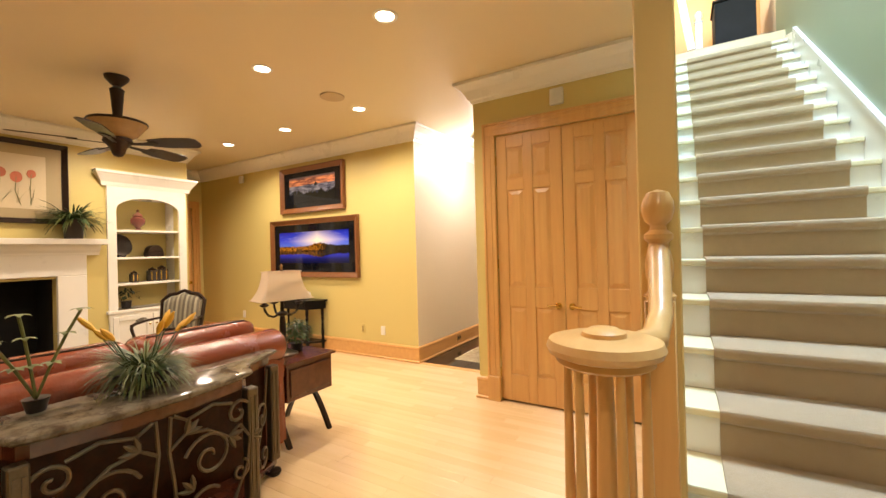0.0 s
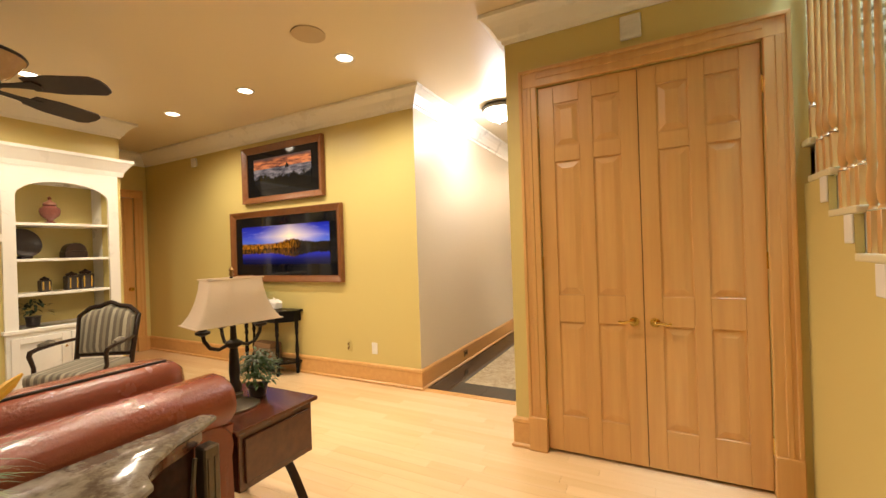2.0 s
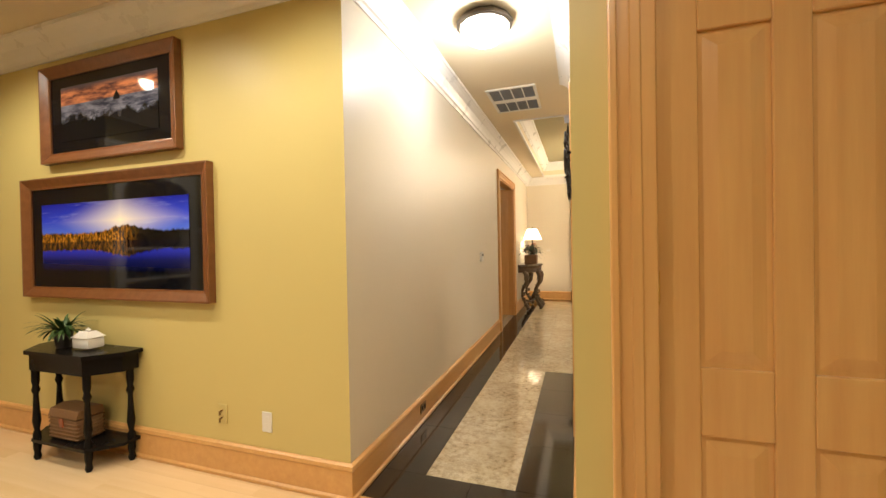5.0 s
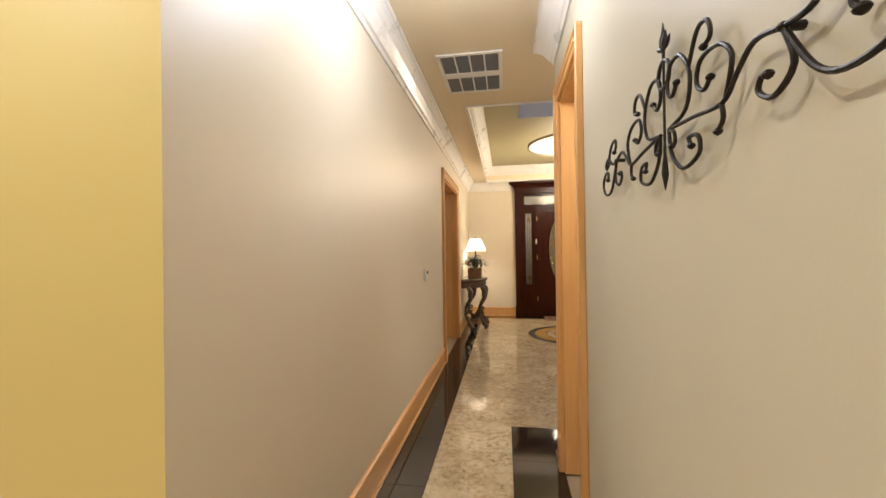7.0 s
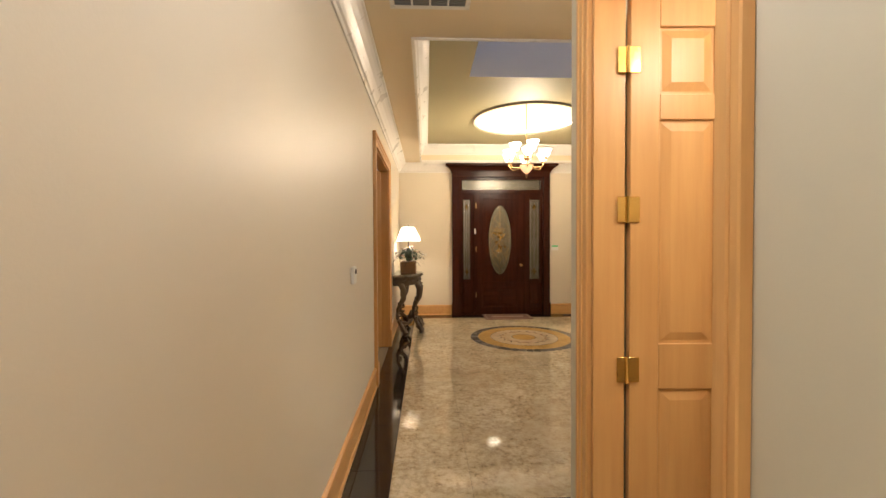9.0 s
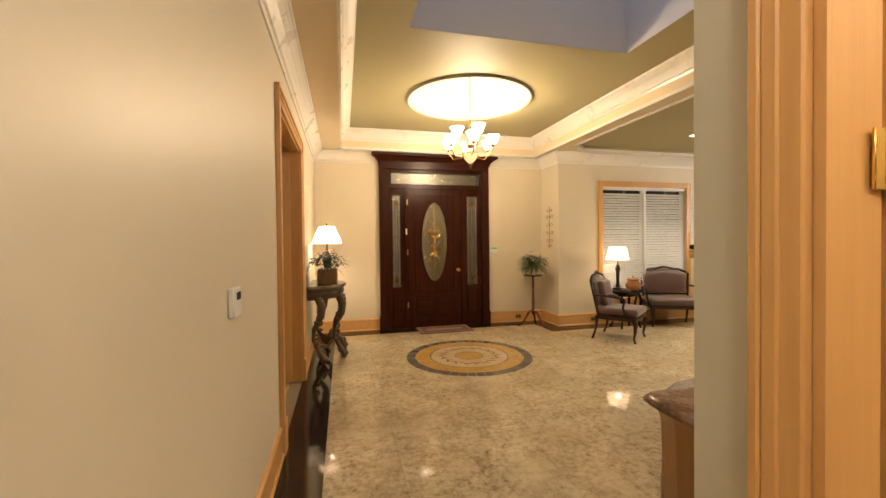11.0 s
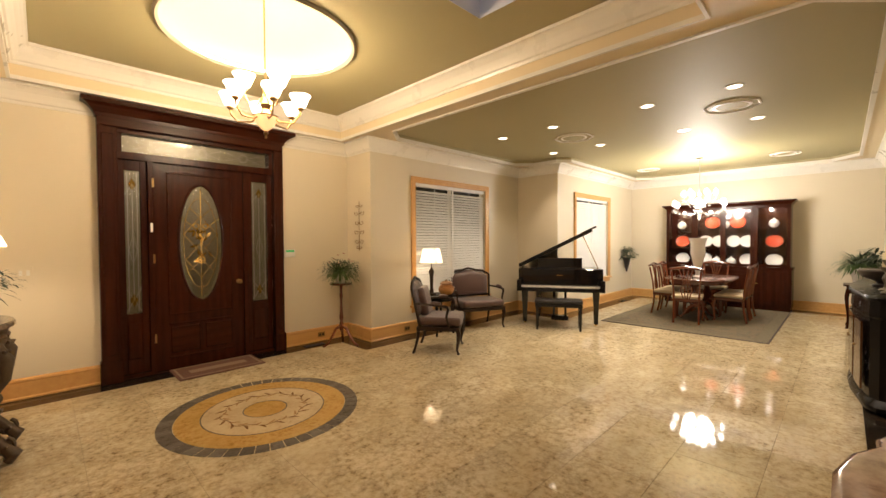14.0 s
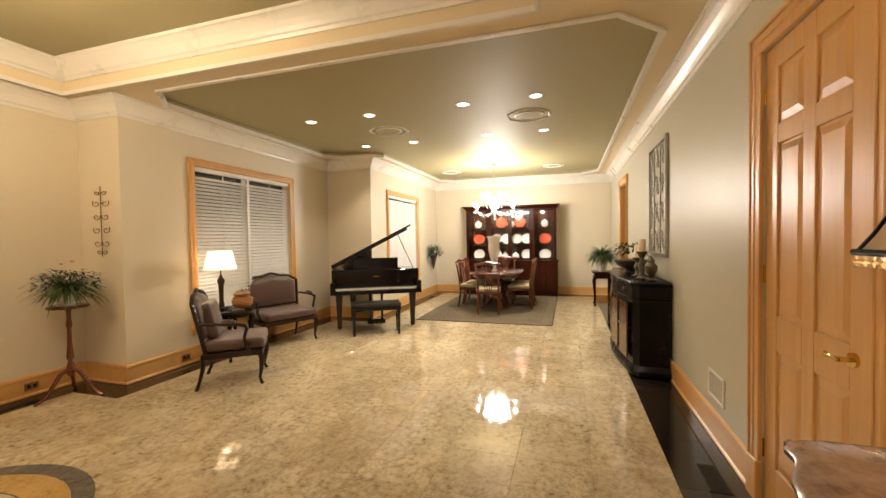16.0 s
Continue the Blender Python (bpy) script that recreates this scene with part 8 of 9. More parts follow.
quads(bm, [[(x * k, y * k, z) for x, y in el] for z, k in ((0.71, 0.97), (0.715, 1.0), (0.735, 1.0), (0.742, 0.985))])
part("tabletop", bm, CHERRY_X, dt, "polished cherry top")
bm = bmesh.new()
quads(bm, [[(x * k, y * k, z) for x, y in el] for z, k in ((0.64, 0.86), (0.709, 0.88))])
part("apron", bm, CHERRY_X, dt)
for x in (-0.4, 0.4):
    bm = bmesh.new()
    lathe(bm, [(0.08, 0.64), (0.05, 0.6), (0.045, 0.5), (0.08, 0.42), (0.085, 0.34), (0.05, 0.26), (0.06, 0.2), (0.001, 0.16)], 16, (x, 0, 0))
    part("pedestal", bm, CHERRY, dt)
    for a in (45, 135, 225, 315):
        q, s = math.cos(radians(a)), math.sin(radians(a))
        bm = bmesh.new()
        tube(bm, [(x + 0.04 * q, 0.04 * s, 0.24), (x + 0.14 * q, 0.14 * s, 0.19), (x + 0.25 * q, 0.25 * s, 0.06), (x + 0.32 * q, 0.32 * s, 0.02)], [0.034, 0.03, 0.022, 0.02], 8)
        part("foot", bm, CHERRY, dt)


def dining_chair(place, turn):
    ch = thing("dining_chair", "cherry dining chair with a pierced splat and cream seat", "chair", place, turn, "chairs round the dining table")
    bm = bmesh.new()
    cushion(bm, -0.2, 0.23, -0.23, 0.23, 0.43, 0.485, 0.02)
    part("seat", bm, plain("cream_damask", (0.38, 0.30, 0.19), 0.7, var=0.15, scale=20), ch)
    bm = bmesh.new()
    box(bm, -0.21, 0.235, -0.24, 0.24, 0.375, 0.428, 0.008)
    part("seat_rail", bm, CHERRY_X, ch, smooth=False)
    bm = bmesh.new()
    for s in (-1, 1):
        tube(bm, [(-0.2, s * 0.19, 0.40), (-0.225, s * 0.2, 0.65), (-0.27, s * 0.225, 0.92)], [0.018, 0.017, 0.018], 8)
    tube(bm, [(-0.275, -0.26, 0.95), (-0.27, -0.15, 0.965), (-0.268, 0, 0.99), (-0.27, 0.15, 0.965), (-0.275, 0.26, 0.95)], [0.016, 0.024, 0.026, 0.024, 0.016], 8)
    part("backrest", bm, CHERRY, ch, "carved top rail and posts")
    bm = bmesh.new()
    for y in (-0.06, -0.02, 0.02, 0.06):
        tube(bm, [(-0.205, y * 0.7, 0.43), (-0.222, y * 1.5, 0.58), (-0.235, y * 0.6, 0.72), (-0.26, y * 1.8, 0.95)], 0.009, 6)
    part("splat", bm, CHERRY, ch, "pierced splat")
    for s in (-1, 1):
        bm = bmesh.new()
        tube(bm, [(0.21, s * 0.21, 0.39), (0.235, s * 0.225, 0.3), (0.22, s * 0.215, 0.14), (0.215, s * 0.21, 0.04), (0.235, s * 0.225, 0.0)], [0.03, 0.028, 0.018, 0.016, 0.026], 8)
        part("leg", bm, CHERRY, ch)
        bm = bmesh.new()
        tube(bm, [(-0.195, s * 0.19, 0.39), (-0.21, s * 0.19, 0.2), (-0.25, s * 0.19, 0.0)], [0.02, 0.018, 0.018], 8)
        part("leg", bm, CHERRY, ch)
    return ch


first = dining_chair((5.98, 8.74, 0.0105), 8)
for x, y, a in ((7.86, 8.72, 180), (6.64, 8.2, 90), (7.2, 8.2, 90), (6.64, 9.24, -90), (7.2, 9.24, -90)):
    copy_thing(first, pose(x, y, 0.0105, 0, 0, a))
v = thing("tall_vase", "tall white ceramic vase on the dining table", "vase", (6.85, 8.78, 0.753))
bm = bmesh.new()
lathe(bm, [(0.075, 0), (0.08, 0.01), (0.04, 0.03), (0.035, 0.07), (0.06, 0.16), (0.095, 0.32), (0.13, 0.48), (0.12, 0.58), (0.13, 0.68), (0.16, 0.75), (0.15, 0.75), (0.10, 0.6), (0.001, 0.5)], 24)
part("body", bm, CERAMIC, v)
# crystal chandelier
ch = thing("crystal_chandelier", "lit crystal chandelier with many arms and drops", "chandelier", (6.80, 8.75, 1.84))
bm = bmesh.new()
tube(bm, [(0, 0, 0.55), (0, 0, 1.205)], 0.008, 6)
lathe(bm, [(0.001, 1.207), (0.06, 1.207), (0.05, 1.18), (0.001, 1.17)], 14)
part("chain", bm, STEEL, ch)
bm = bmesh.new()
lathe(bm, [(0.001, 0.0), (0.03, 0.03), (0.012, 0.06), (0.05, 0.12), (0.07, 0.17), (0.025, 0.22), (0.02, 0.32), (0.05, 0.38), (0.02, 0.45), (0.03, 0.52), (0.001, 0.56)], 16)
part("body", bm, CRYSTAL, ch, "cut crystal stem")
drop = bmesh.new()
lathe(drop, [(0.001, 0.0), (0.012, -0.02), (0.009, -0.04), (0.001, -0.055)], 6)
drop_me = mesh_of(drop, "drop", CRYSTAL)
bulb = bmesh.new()
lathe(bulb, [(0.016, 0.0), (0.036, 0.02), (0.038, 0.055), (0.02, 0.095), (0.001, 0.115)], 12)
bulb_me = mesh_of(bulb, "bulb", BULB, True)
for k in range(12):
    low = k % 2 == 0
    a = radians(30 * k + 8)
    r, z = (0.45, 0.20) if low else (0.26, 0.40)
    q, s = math.cos(a), math.sin(a)
    bm = bmesh.new()
    tube(bm, [(0.03 * q, 0.03 * s, z - 0.03), (0.4 * r * q, 0.4 * r * s, z - 0.09), (0.85 * r * q, 0.85 * r * s, z - 0.07), (r * q, r * s, z)], 0.008, 6)
    lathe(bm, [(0.012, z - 0.005), (0.045, z + 0.005), (0.014, z + 0.012), (0.012, z + 0.08)], 10, (r * q, r * s, 0))
    arm = part("arm", bm, CRYSTAL, ch, "curved crystal arm")
    ob = new("bulb", bulb_me)
    ob.parent, ob.location, ob.visible_shadow = arm, (r * q, r * s, z + 0.082), False
    for i in range(5):
        ob = new("drop", drop_me)
        ob.parent = arm
        b2 = a + i * 1.2566
        ob.location = (r * q + 0.042 * math.cos(b2), r * s + 0.042 * math.sin(b2), z + 0.004)
    for rr in (0.35, 0.6):
        ob = new("drop", drop_me)
        ob.parent = arm
        ob.location = (r * rr * q, r * rr * s, z - 0.09)
# china cabinet
hu = thing("china_cabinet", "tall mahogany china cabinet with glazed doors and plates inside", "china cabinet", (8.83, 8.655, 0))
HW = 1.16
bm = bmesh.new()
box(bm, -0.47, -0.01, -HW, HW, 0.08, 0.86, 0.004)
box(bm, -0.45, -0.01, -HW + 0.02, HW - 0.02, 0.0, 0.08)
part("base_cabinet", bm, MAHOG, hu, smooth=False)
bm = bmesh.new()
box(bm, -0.49, -0.01, -HW - 0.02, HW + 0.02, 0.861, 0.895, 0.006)
part("counter", bm, MAHOG_X, hu, smooth=False)
bm = bmesh.new()
box(bm, -0.03, -0.01, -HW + 0.03, HW - 0.03, 0.896, 2.17)
for y in (-HW + 0.03, -0.56, 0.53, HW - 0.06):
    box(bm, -0.38, -0.03, y, y + 0.03, 0.896, 2.17)
box(bm, -0.38, -0.01, -HW + 0.03, HW - 0.03, 2.171, 2.20)
part("upper_case", bm, MAHOG, hu, smooth=False)
bm = bmesh.new()
sweep(bm, [(-0.05, 2.18), (0.0, 2.18), (0.02, 2.21), (0.06, 2.245), (0.075, 2.25), (0.075, 2.275), (-0.05, 2.275)], [(-0.01, -HW + 0.02), (-0.39, -HW + 0.02), (-0.39, HW - 0.02), (-0.01, HW - 0.02)][::-1])
box(bm, -0.40, -0.01, -HW + 0.01, HW - 0.01, 2.201, 2.25)
part("cornice", bm, MAHOG_X, hu, smooth=False)
for z in (1.30, 1.72):
    for a, b2 in ((-HW + 0.061, -0.561), (-0.529, 0.529), (0.561, HW - 0.061)):
        bm = bmesh.new()
        box(bm, -0.36, -0.031, a, b2, z - 0.018, z)
        part("shelf", bm, MAHOG_X, hu, smooth=False)
for a, b2 in ((-HW + 0.03, -0.56), (-0.53, 0.0), (0.0, 0.53), (0.56, HW - 0.03)):
    bm = bmesh.new()
    for q in ((a, a + 0.05, 0.90, 2.17), (b2 - 0.05, b2, 0.90, 2.17), (a + 0.05, b2 - 0.05, 0.90, 0.95), (a + 0.05, b2 - 0.05, 2.12, 2.17)):
        box(bm, -0.40, -0.381, q[0], q[1], q[2], q[3], 0.002)
    dr = part("glazed_door", bm, MAHOG, hu, smooth=False)
    bm = bmesh.new()
    box(bm, -0.392, -0.389, a + 0.05, b2 - 0.05, 0.95, 2.12)
    part("pane", bm, GLASS, dr, "clear glass pane", smooth=False).visible_shadow = False
    bm = bmesh.new()
    box(bm, -0.486, -0.471, a + 0.01, b2 - 0.01, 0.12, 0.82, 0.004)
    box(bm, -0.493, -0.485, a + 0.08, b2 - 0.08, 0.20, 0.74, 0.006)
    d2 = part("door", bm, MAHOG, hu, smooth=False)
    bm = bmesh.new()
    tube(bm, [(-0.494, b2 - 0.07, 0.56), (-0.51, b2 - 0.05, 0.55), (-0.494, b2 - 0.03, 0.56)], 0.006, 6)
    part("handle", bm, BRASS, d2, "brass pull")
dish = bmesh.new()
lathe(dish, [(0.001, 0.0), (0.075, 0.003), (0.125, 0.016), (0.13, 0.02), (0.125, 0.01), (0.075, -0.006), (0.001, -0.008)], 24)
for mat, nm, lb, spots in ((CORAL, "coral_plate", "coral red oval platter standing in the cabinet", [(-0.85, 1.30), (0.85, 1.30), (0.22, 1.72), (-0.25, 1.72)]), (CERAMIC, "white_plate", "white plate standing in the cabinet", [(-0.38, 1.30), (-0.13, 1.30), (0.15, 1.30), (0.40, 1.30), (-0.85, 0.896), (0.85, 0.896), (-0.4, 0.896), (0.4, 0.896)])):
    me = None
    for y, z in spots:
        p = thing(nm, lb, "plate", (8.83 - 0.10, 8.655 - y, z), group="china in the cabinet")
        wide = 1.15 if z < 1.5 and nm == "coral_plate" else (1.12 if abs(y) > 0.2 else 0.98)
        if me is None:
            c2 = dish.copy()
            me = mesh_of(c2, nm, mat, True)
        ob = new("dish", me)
        ob.parent = p
        ob.matrix_basis = Matrix.Translation((0, 0, 0.132)) @ pose(0, 0, 0, 0, -78, 0) @ Matrix.Diagonal((1.0, wide, 1, 1))
dish.free()
for y, z in ((-0.85, 1.72), (0.85, 1.72), (0.0, 1.72), (-0.15, 0.896), (0.12, 0.896)):
    p = thing("tureen", "white lidded china tureen", "tureen", (8.83 - 0.20, 8.655 - y, z), group="china in the cabinet")
    bm = bmesh.new()
    lathe(bm, [(0.04, 0), (0.05, 0.01), (0.09, 0.06), (0.095, 0.10), (0.09, 0.105)], 18)
    part("body", bm, CERAMIC, p)
    bm = bmesh.new()
    lathe(bm, [(0.092, 0.106), (0.07, 0.15), (0.02, 0.175), (0.022, 0.195), (0.001, 0.205)], 18)
    part("lid", bm, CERAMIC, p)
for y in (-0.8, -0.27, 0.27, 0.8):
    lamp("cabinet_lamp", "POINT", (8.83 - 0.2, 8.655 + y, 2.10), 8, COOL, 0.03)
# grand piano
PT = -151.0
pn = thing("grand_piano", "black lacquered baby grand piano with its lid propped open", "piano", (4.36, 10.36, 0), PT)
# local: +x towards the player, keyboard along y from -0.70 to 0.70
rim = [(0.16, -0.71), (0.16, 0.71), (-0.30, 0.71)] + [(-0.30 - 0.55 * t, 0.71 - 0.62 * (3 * t * t - 2 * t ** 3)) for t in (0.2, 0.4, 0.6, 0.8, 1.0)] + [(-0.92, -0.02), (-1.02, -0.2), (-1.04, -0.42), (-0.98, -0.6), (-0.86, -0.71)]
bm = bmesh.new()
quads(bm, [[(x * 0.985, y * 0.985, z) for x, y in rim] if e else [(x, y, z) for x, y in rim] for z, e in ((0.60, 1), (0.61, 0), (0.97, 0), (0.98, 1))])
part("case", bm, PIANO, pn, smooth=False)
bm = bmesh.new()
box(bm, 0.16, 0.40, -0.72, -0.64, 0.60, 0.80, 0.01, 2)
box(bm, 0.16, 0.40, 0.64, 0.72, 0.60, 0.80, 0.01, 2)
box(bm, 0.16, 0.40, -0.64, 0.64, 0.60, 0.665, 0.005)
box(bm, 0.161, 0.18, -0.64, 0.64, 0.70, 0.97, 0.004)
part("key_bed", bm, PIANO, pn, smooth=False)
bm = bmesh.new()
for i in range(52):
    y = -0.637 + 1.274 * i / 52
    box(bm, 0.181, 0.335, y + 0.0008, y + 1.274 / 52 - 0.0008, 0.667, 0.69)
part("white_keys", bm, CERAMIC, pn, "white piano keys", smooth=False)
bm = bmesh.new()
for i in range(51):
    if i % 7 not in (1, 4):
        y = -0.637 + 1.274 * (i + 1) / 52
        box(bm, 0.181, 0.28, y - 0.006, y + 0.006, 0.691, 0.702)
part("black_keys", bm, PIANO, pn, "black piano keys", smooth=False)
bm = bmesh.new()
prism(bm, [(-0.05, -0.38), (-0.05, 0.38), (-0.035, 0.38), (-0.035, -0.38)], 0.985, 1.16)
box(bm, -0.06, 0.06, -0.42, 0.42, 0.981, 0.992)
part("music_desk", bm, PIANO, pn, smooth=False)
bm = bmesh.new()
box(bm, 0.1805, 0.182, -0.05, 0.05, 0.86, 0.872)
part("maker_mark", bm, BRASS, pn, "brass lettering bar", smooth=False)
for x, y in ((0.10, -0.60), (0.10, 0.60), (-0.85, -0.4)):
    bm = bmesh.new()
    quads(bm, [[(x - w, y - w, z), (x + w, y - w, z), (x + w, y + w, z), (x - w, y + w, z)] for z, w in ((0.03, 0.035), (0.30, 0.042), (0.52, 0.055), (0.60, 0.06))])
    lg = part("leg", bm, PIANO, pn, smooth=False)
    bm = bmesh.new()
    lathe(bm, [(0.022, 0.0), (0.026, 0.015), (0.018, 0.03)], 12, (x, y, 0))
    part("caster", bm, BRASS, lg, "brass caster")
bm = bmesh.new()
for y in (-0.10, 0.10):
    box(bm, -0.12, -0.08, y - 0.02, y + 0.02, 0.10, 0.60)
box(bm, -0.16, -0.02, -0.15, 0.15, 0.04, 0.12, 0.01)
part("pedal_lyre", bm, PIANO, pn, smooth=False)
for y in (-0.06, 0.0, 0.06):
    bm = bmesh.new()
    box(bm, -0.02, 0.08, y - 0.012, y + 0.012, 0.045, 0.06, 0.004)
    part("pedal", bm, BRASS, pn, "brass pedal")
lid = [(-0.02, -0.71), (-0.02, 0.71), (-0.30, 0.71)] + rim[3:]
hinge = Matrix.Translation((0, 0.71 * -1, 0.985)) @ pose(0, 0, 0, 27, 0, 0) @ Matrix.Translation((0, 0.71, 0))
bm = bmesh.new()
prism(bm, lid, 0.0, 0.036)
prism(bm, [(-0.04, -0.70), (-0.04, 0.80), (-0.38, 0.80), (-0.38, -0.70)], 0.037, 0.066)
part("lid", bm, PIANO, pn, "propped lacquered lid", smooth=False, at=hinge)
bm = bmesh.new()
tube(bm, [(-0.22, 0.66, 0.98), (-0.26, 0.41, 1.55)], 0.008, 6)
part("lid_prop", bm, ANTIQUE, pn, "thin lid prop")
bn = thing("piano_bench", "black piano bench with a padded seat", "bench", (4.20, 10.27, 0), PT)
bn.matrix_basis = pose(4.36, 10.36, 0, 0, 0, PT) @ pose(0.50, -0.02, 0)
bm = bmesh.new()
cushion(bm, -0.17, 0.17, -0.38, 0.38, 0.44, 0.495, 0.02)
part("seat", bm, plain("black_leather", (0.015, 0.013, 0.013), 0.3, var=0.2), bn)
bm = bmesh.new()
box(bm, -0.165, 0.165, -0.375, 0.375, 0.38, 0.439, 0.004)
part("apron", bm, PIANO, bn, smooth=False)
for x in (-0.14, 0.14):
    for y in (-0.34, 0.34):
        bm = bmesh.new()
        quads(bm, [[(x - w, y - w, z), (x + w, y - w, z), (x + w, y + w, z), (x - w, y + w, z)] for z, w in ((0.0, 0.017), (0.38, 0.025))])
        part("leg", bm, PIANO, bn, smooth=False)
# hanging ivy in the corner
v = thing("corner_ivy", "dark green ivy in a wall pocket", "plant", (8.25, W2 - 0.10, 1.02))
bm = bmesh.new()
lathe(bm, [(0.01, -0.35), (0.05, -0.2), (0.09, 0.0), (0.095, 0.01), (0.001, 0.0)], 14)
part("pot", bm, POT, v)
part("leaves", clump(620, 0.25, 0.46, 0.065, 71), DARKLEAF, v, at=pose(0, 0, -0.16))
bm = bmesh.new()
tube(bm, [(0, 0.09, 0.0), (0, 0.02, 0.0)], 0.008, 6)
part("bracket", bm, IRON, v)
# sideboard with planter, candles and urn
sb = thing("sideboard", "black bow-fronted sideboard with brown burl door panels", "sideboard", (3.72, YR + 0.025, 0))
so = [(-1.0, 0.0), (-1.0, 0.30), (-0.93, 0.36), (-0.82, 0.385), (-0.70, 0.40), (-0.35, 0.45), (0.0, 0.465), (0.35, 0.45), (0.70, 0.40), (0.82, 0.385), (0.93, 0.36), (1.0, 0.30), (1.0, 0.0)]
bm = bmesh.new()
quads(bm, [[(x * k, max(0.001, y * k), z) for x, y in so] for z, k in ((0.955, 0.98), (0.965, 1.005), (0.985, 1.005), (1.0, 0.985))])
part("top", bm, BLACKWOOD, sb, "glossy black top")
bm = bmesh.new()
quads(bm, [[(x * k, max(0.002, y * k), z) for x, y in so] for z, k in ((0.12, 0.945), (0.80, 0.945), (0.82, 0.965), (0.84, 0.965), (0.954, 0.95))])
part("body", bm, BLACKWOOD, sb, smooth=False)
bm = bmesh.new()
quads(bm, [[(x * k, max(0.002, y * k), z) for x, y in so] for z, k in ((0.0, 0.96), (0.03, 1.0), (0.07, 1.0), (0.12, 0.95))])
part("plinth", bm, BLACKWOOD, sb)
BURL = plain("burl_veneer", (0.10, 0.036, 0.014), 0.2, var=0.6, scale=14, grain=50, coat=0.6)
for x0, x1, yy0, yy1 in ((-0.86, -0.48, 0.378, 0.412), (-0.42, 0.0, 0.42, 0.443), (0.0, 0.42, 0.443, 0.42), (0.48, 0.86, 0.412, 0.378)):
    bm = bmesh.new()
    a0, a1 = Vector((x0 + 0.03, yy0 + 0.004, 0)), Vector((x1 - 0.03, yy1 + 0.004, 0))
    quads(bm, [[(p.x, p.y + o, z) for p, z in ((a0, 0.17), (a1, 0.17), (a1, 0.76), (a0, 0.76))] for o in (0.0, 0.014)])
    d2 = part("door", bm, BURL, sb, "brown burl door panel", smooth=False)
    bm = bmesh.new()
    lathe(bm, [(0.008, 0.0), (0.012, 0.012), (0.001, 0.02)], 8)
    part("knob", bm, ANTIQUE, d2, at=Matrix.Translation((x1 - 0.05 if x0 < -0.4 or x0 >= 0.4 else (x1 - 0.05 if x0 < 0 else x0 + 0.05), max(yy0, yy1) + 0.012, 0.5)) @ pose(0, 0, 0, -90, 0, 0))
v = thing("planter_bowl", "dark footed planter with a leafy green plant", "plant", (3.85, YR + 0.24, 1.0))
bm = bmesh.new()
lathe(bm, [(0.08, 0), (0.085, 0.015), (0.05, 0.03), (0.06, 0.05), (0.17, 0.10), (0.20, 0.16), (0.19, 0.17), (0.001, 0.15)], 22)
part("bowl", bm, POT, v)
part("leaves", clump(120, 0.22, 0.26, 0.08, 81), DARKLEAF, v, at=pose(0, 0, 0.14))
for x, h in ((3.35, 0.22), (3.06, 0.30)):
    v = thing("candle_holder", "ornate dark candle holder with a thick ivory candle", "candle holder", (x, YR + 0.24, 1.0), group="candles on the sideboard")
    bm = bmesh.new()
    lathe(bm, [(0.06, 0), (0.065, 0.012), (0.03, 0.03), (0.02, 0.06), (0.04, h * 0.5), (0.02, h * 0.75), (0.055, h - 0.01), (0.06, h)], 18)
    part("stand", bm, PEWTER, v)
    bm = bmesh.new()
    lathe(bm, [(0.038, h + 0.001), (0.038, h + 0.13), (0.034, h + 0.135), (0.001, h + 0.128)], 18)
    part("candle", bm, CANDLE, v)
v = thing("small_urn", "small dark bronze urn", "urn", (2.90, YR + 0.18, 1.0))
bm = bmesh.new()
lathe(bm, [(0.05, 0), (0.055, 0.012), (0.02, 0.03), (0.06, 0.10), (0.065, 0.15), (0.03, 0.19), (0.04, 0.21), (0.02, 0.24), (0.001, 0.27)], 18)
part("body", bm, PEWTER, v)
# iron panel above it
v = thing("iron_wall_grille", "tall dark iron scroll panel in a frame above the sideboard", "wall ornament", (3.42, YR + 0.022, 1.24))


def grille_bar(flat, r):
    bm = bmesh.new()
    tube(bm, [(u, 0, w) for u, w in flat], r, 6)
    return bm


bm = bmesh.new()
for q in ((-0.46, -0.42, 0.0, 1.30), (0.42, 0.46, 0.0, 1.30), (-0.42, 0.42, 0.0, 0.04), (-0.42, 0.42, 1.26, 1.30)):
    box(bm, q[0], q[1], -0.018, 0.012, q[2], q[3], 0.004)
for x in (-0.16, 0.16):
    box(bm, x - 0.01, x + 0.01, -0.008, 0.008, 0.04, 1.26)
part("frame", bm, STEEL, v, smooth=False)
for i in range(3):
    for k in range(4):
        cx2, cz2 = -0.29 + 0.29 * i, 0.19 + 0.31 * k
        for s in (-1, 1):
            part("scroll", grille_bar([(cx2 + s * u, cz2 + s * w) for u, w in spiral(0.05, 0.06, 0.012, 0.075, 200, 620, 16)], 0.008), STEEL, v)
        part("scroll", grille_bar(spiral(cx2, cz2, 0.035, 0.035, 0, 360, 12), 0.008), STEEL, v)
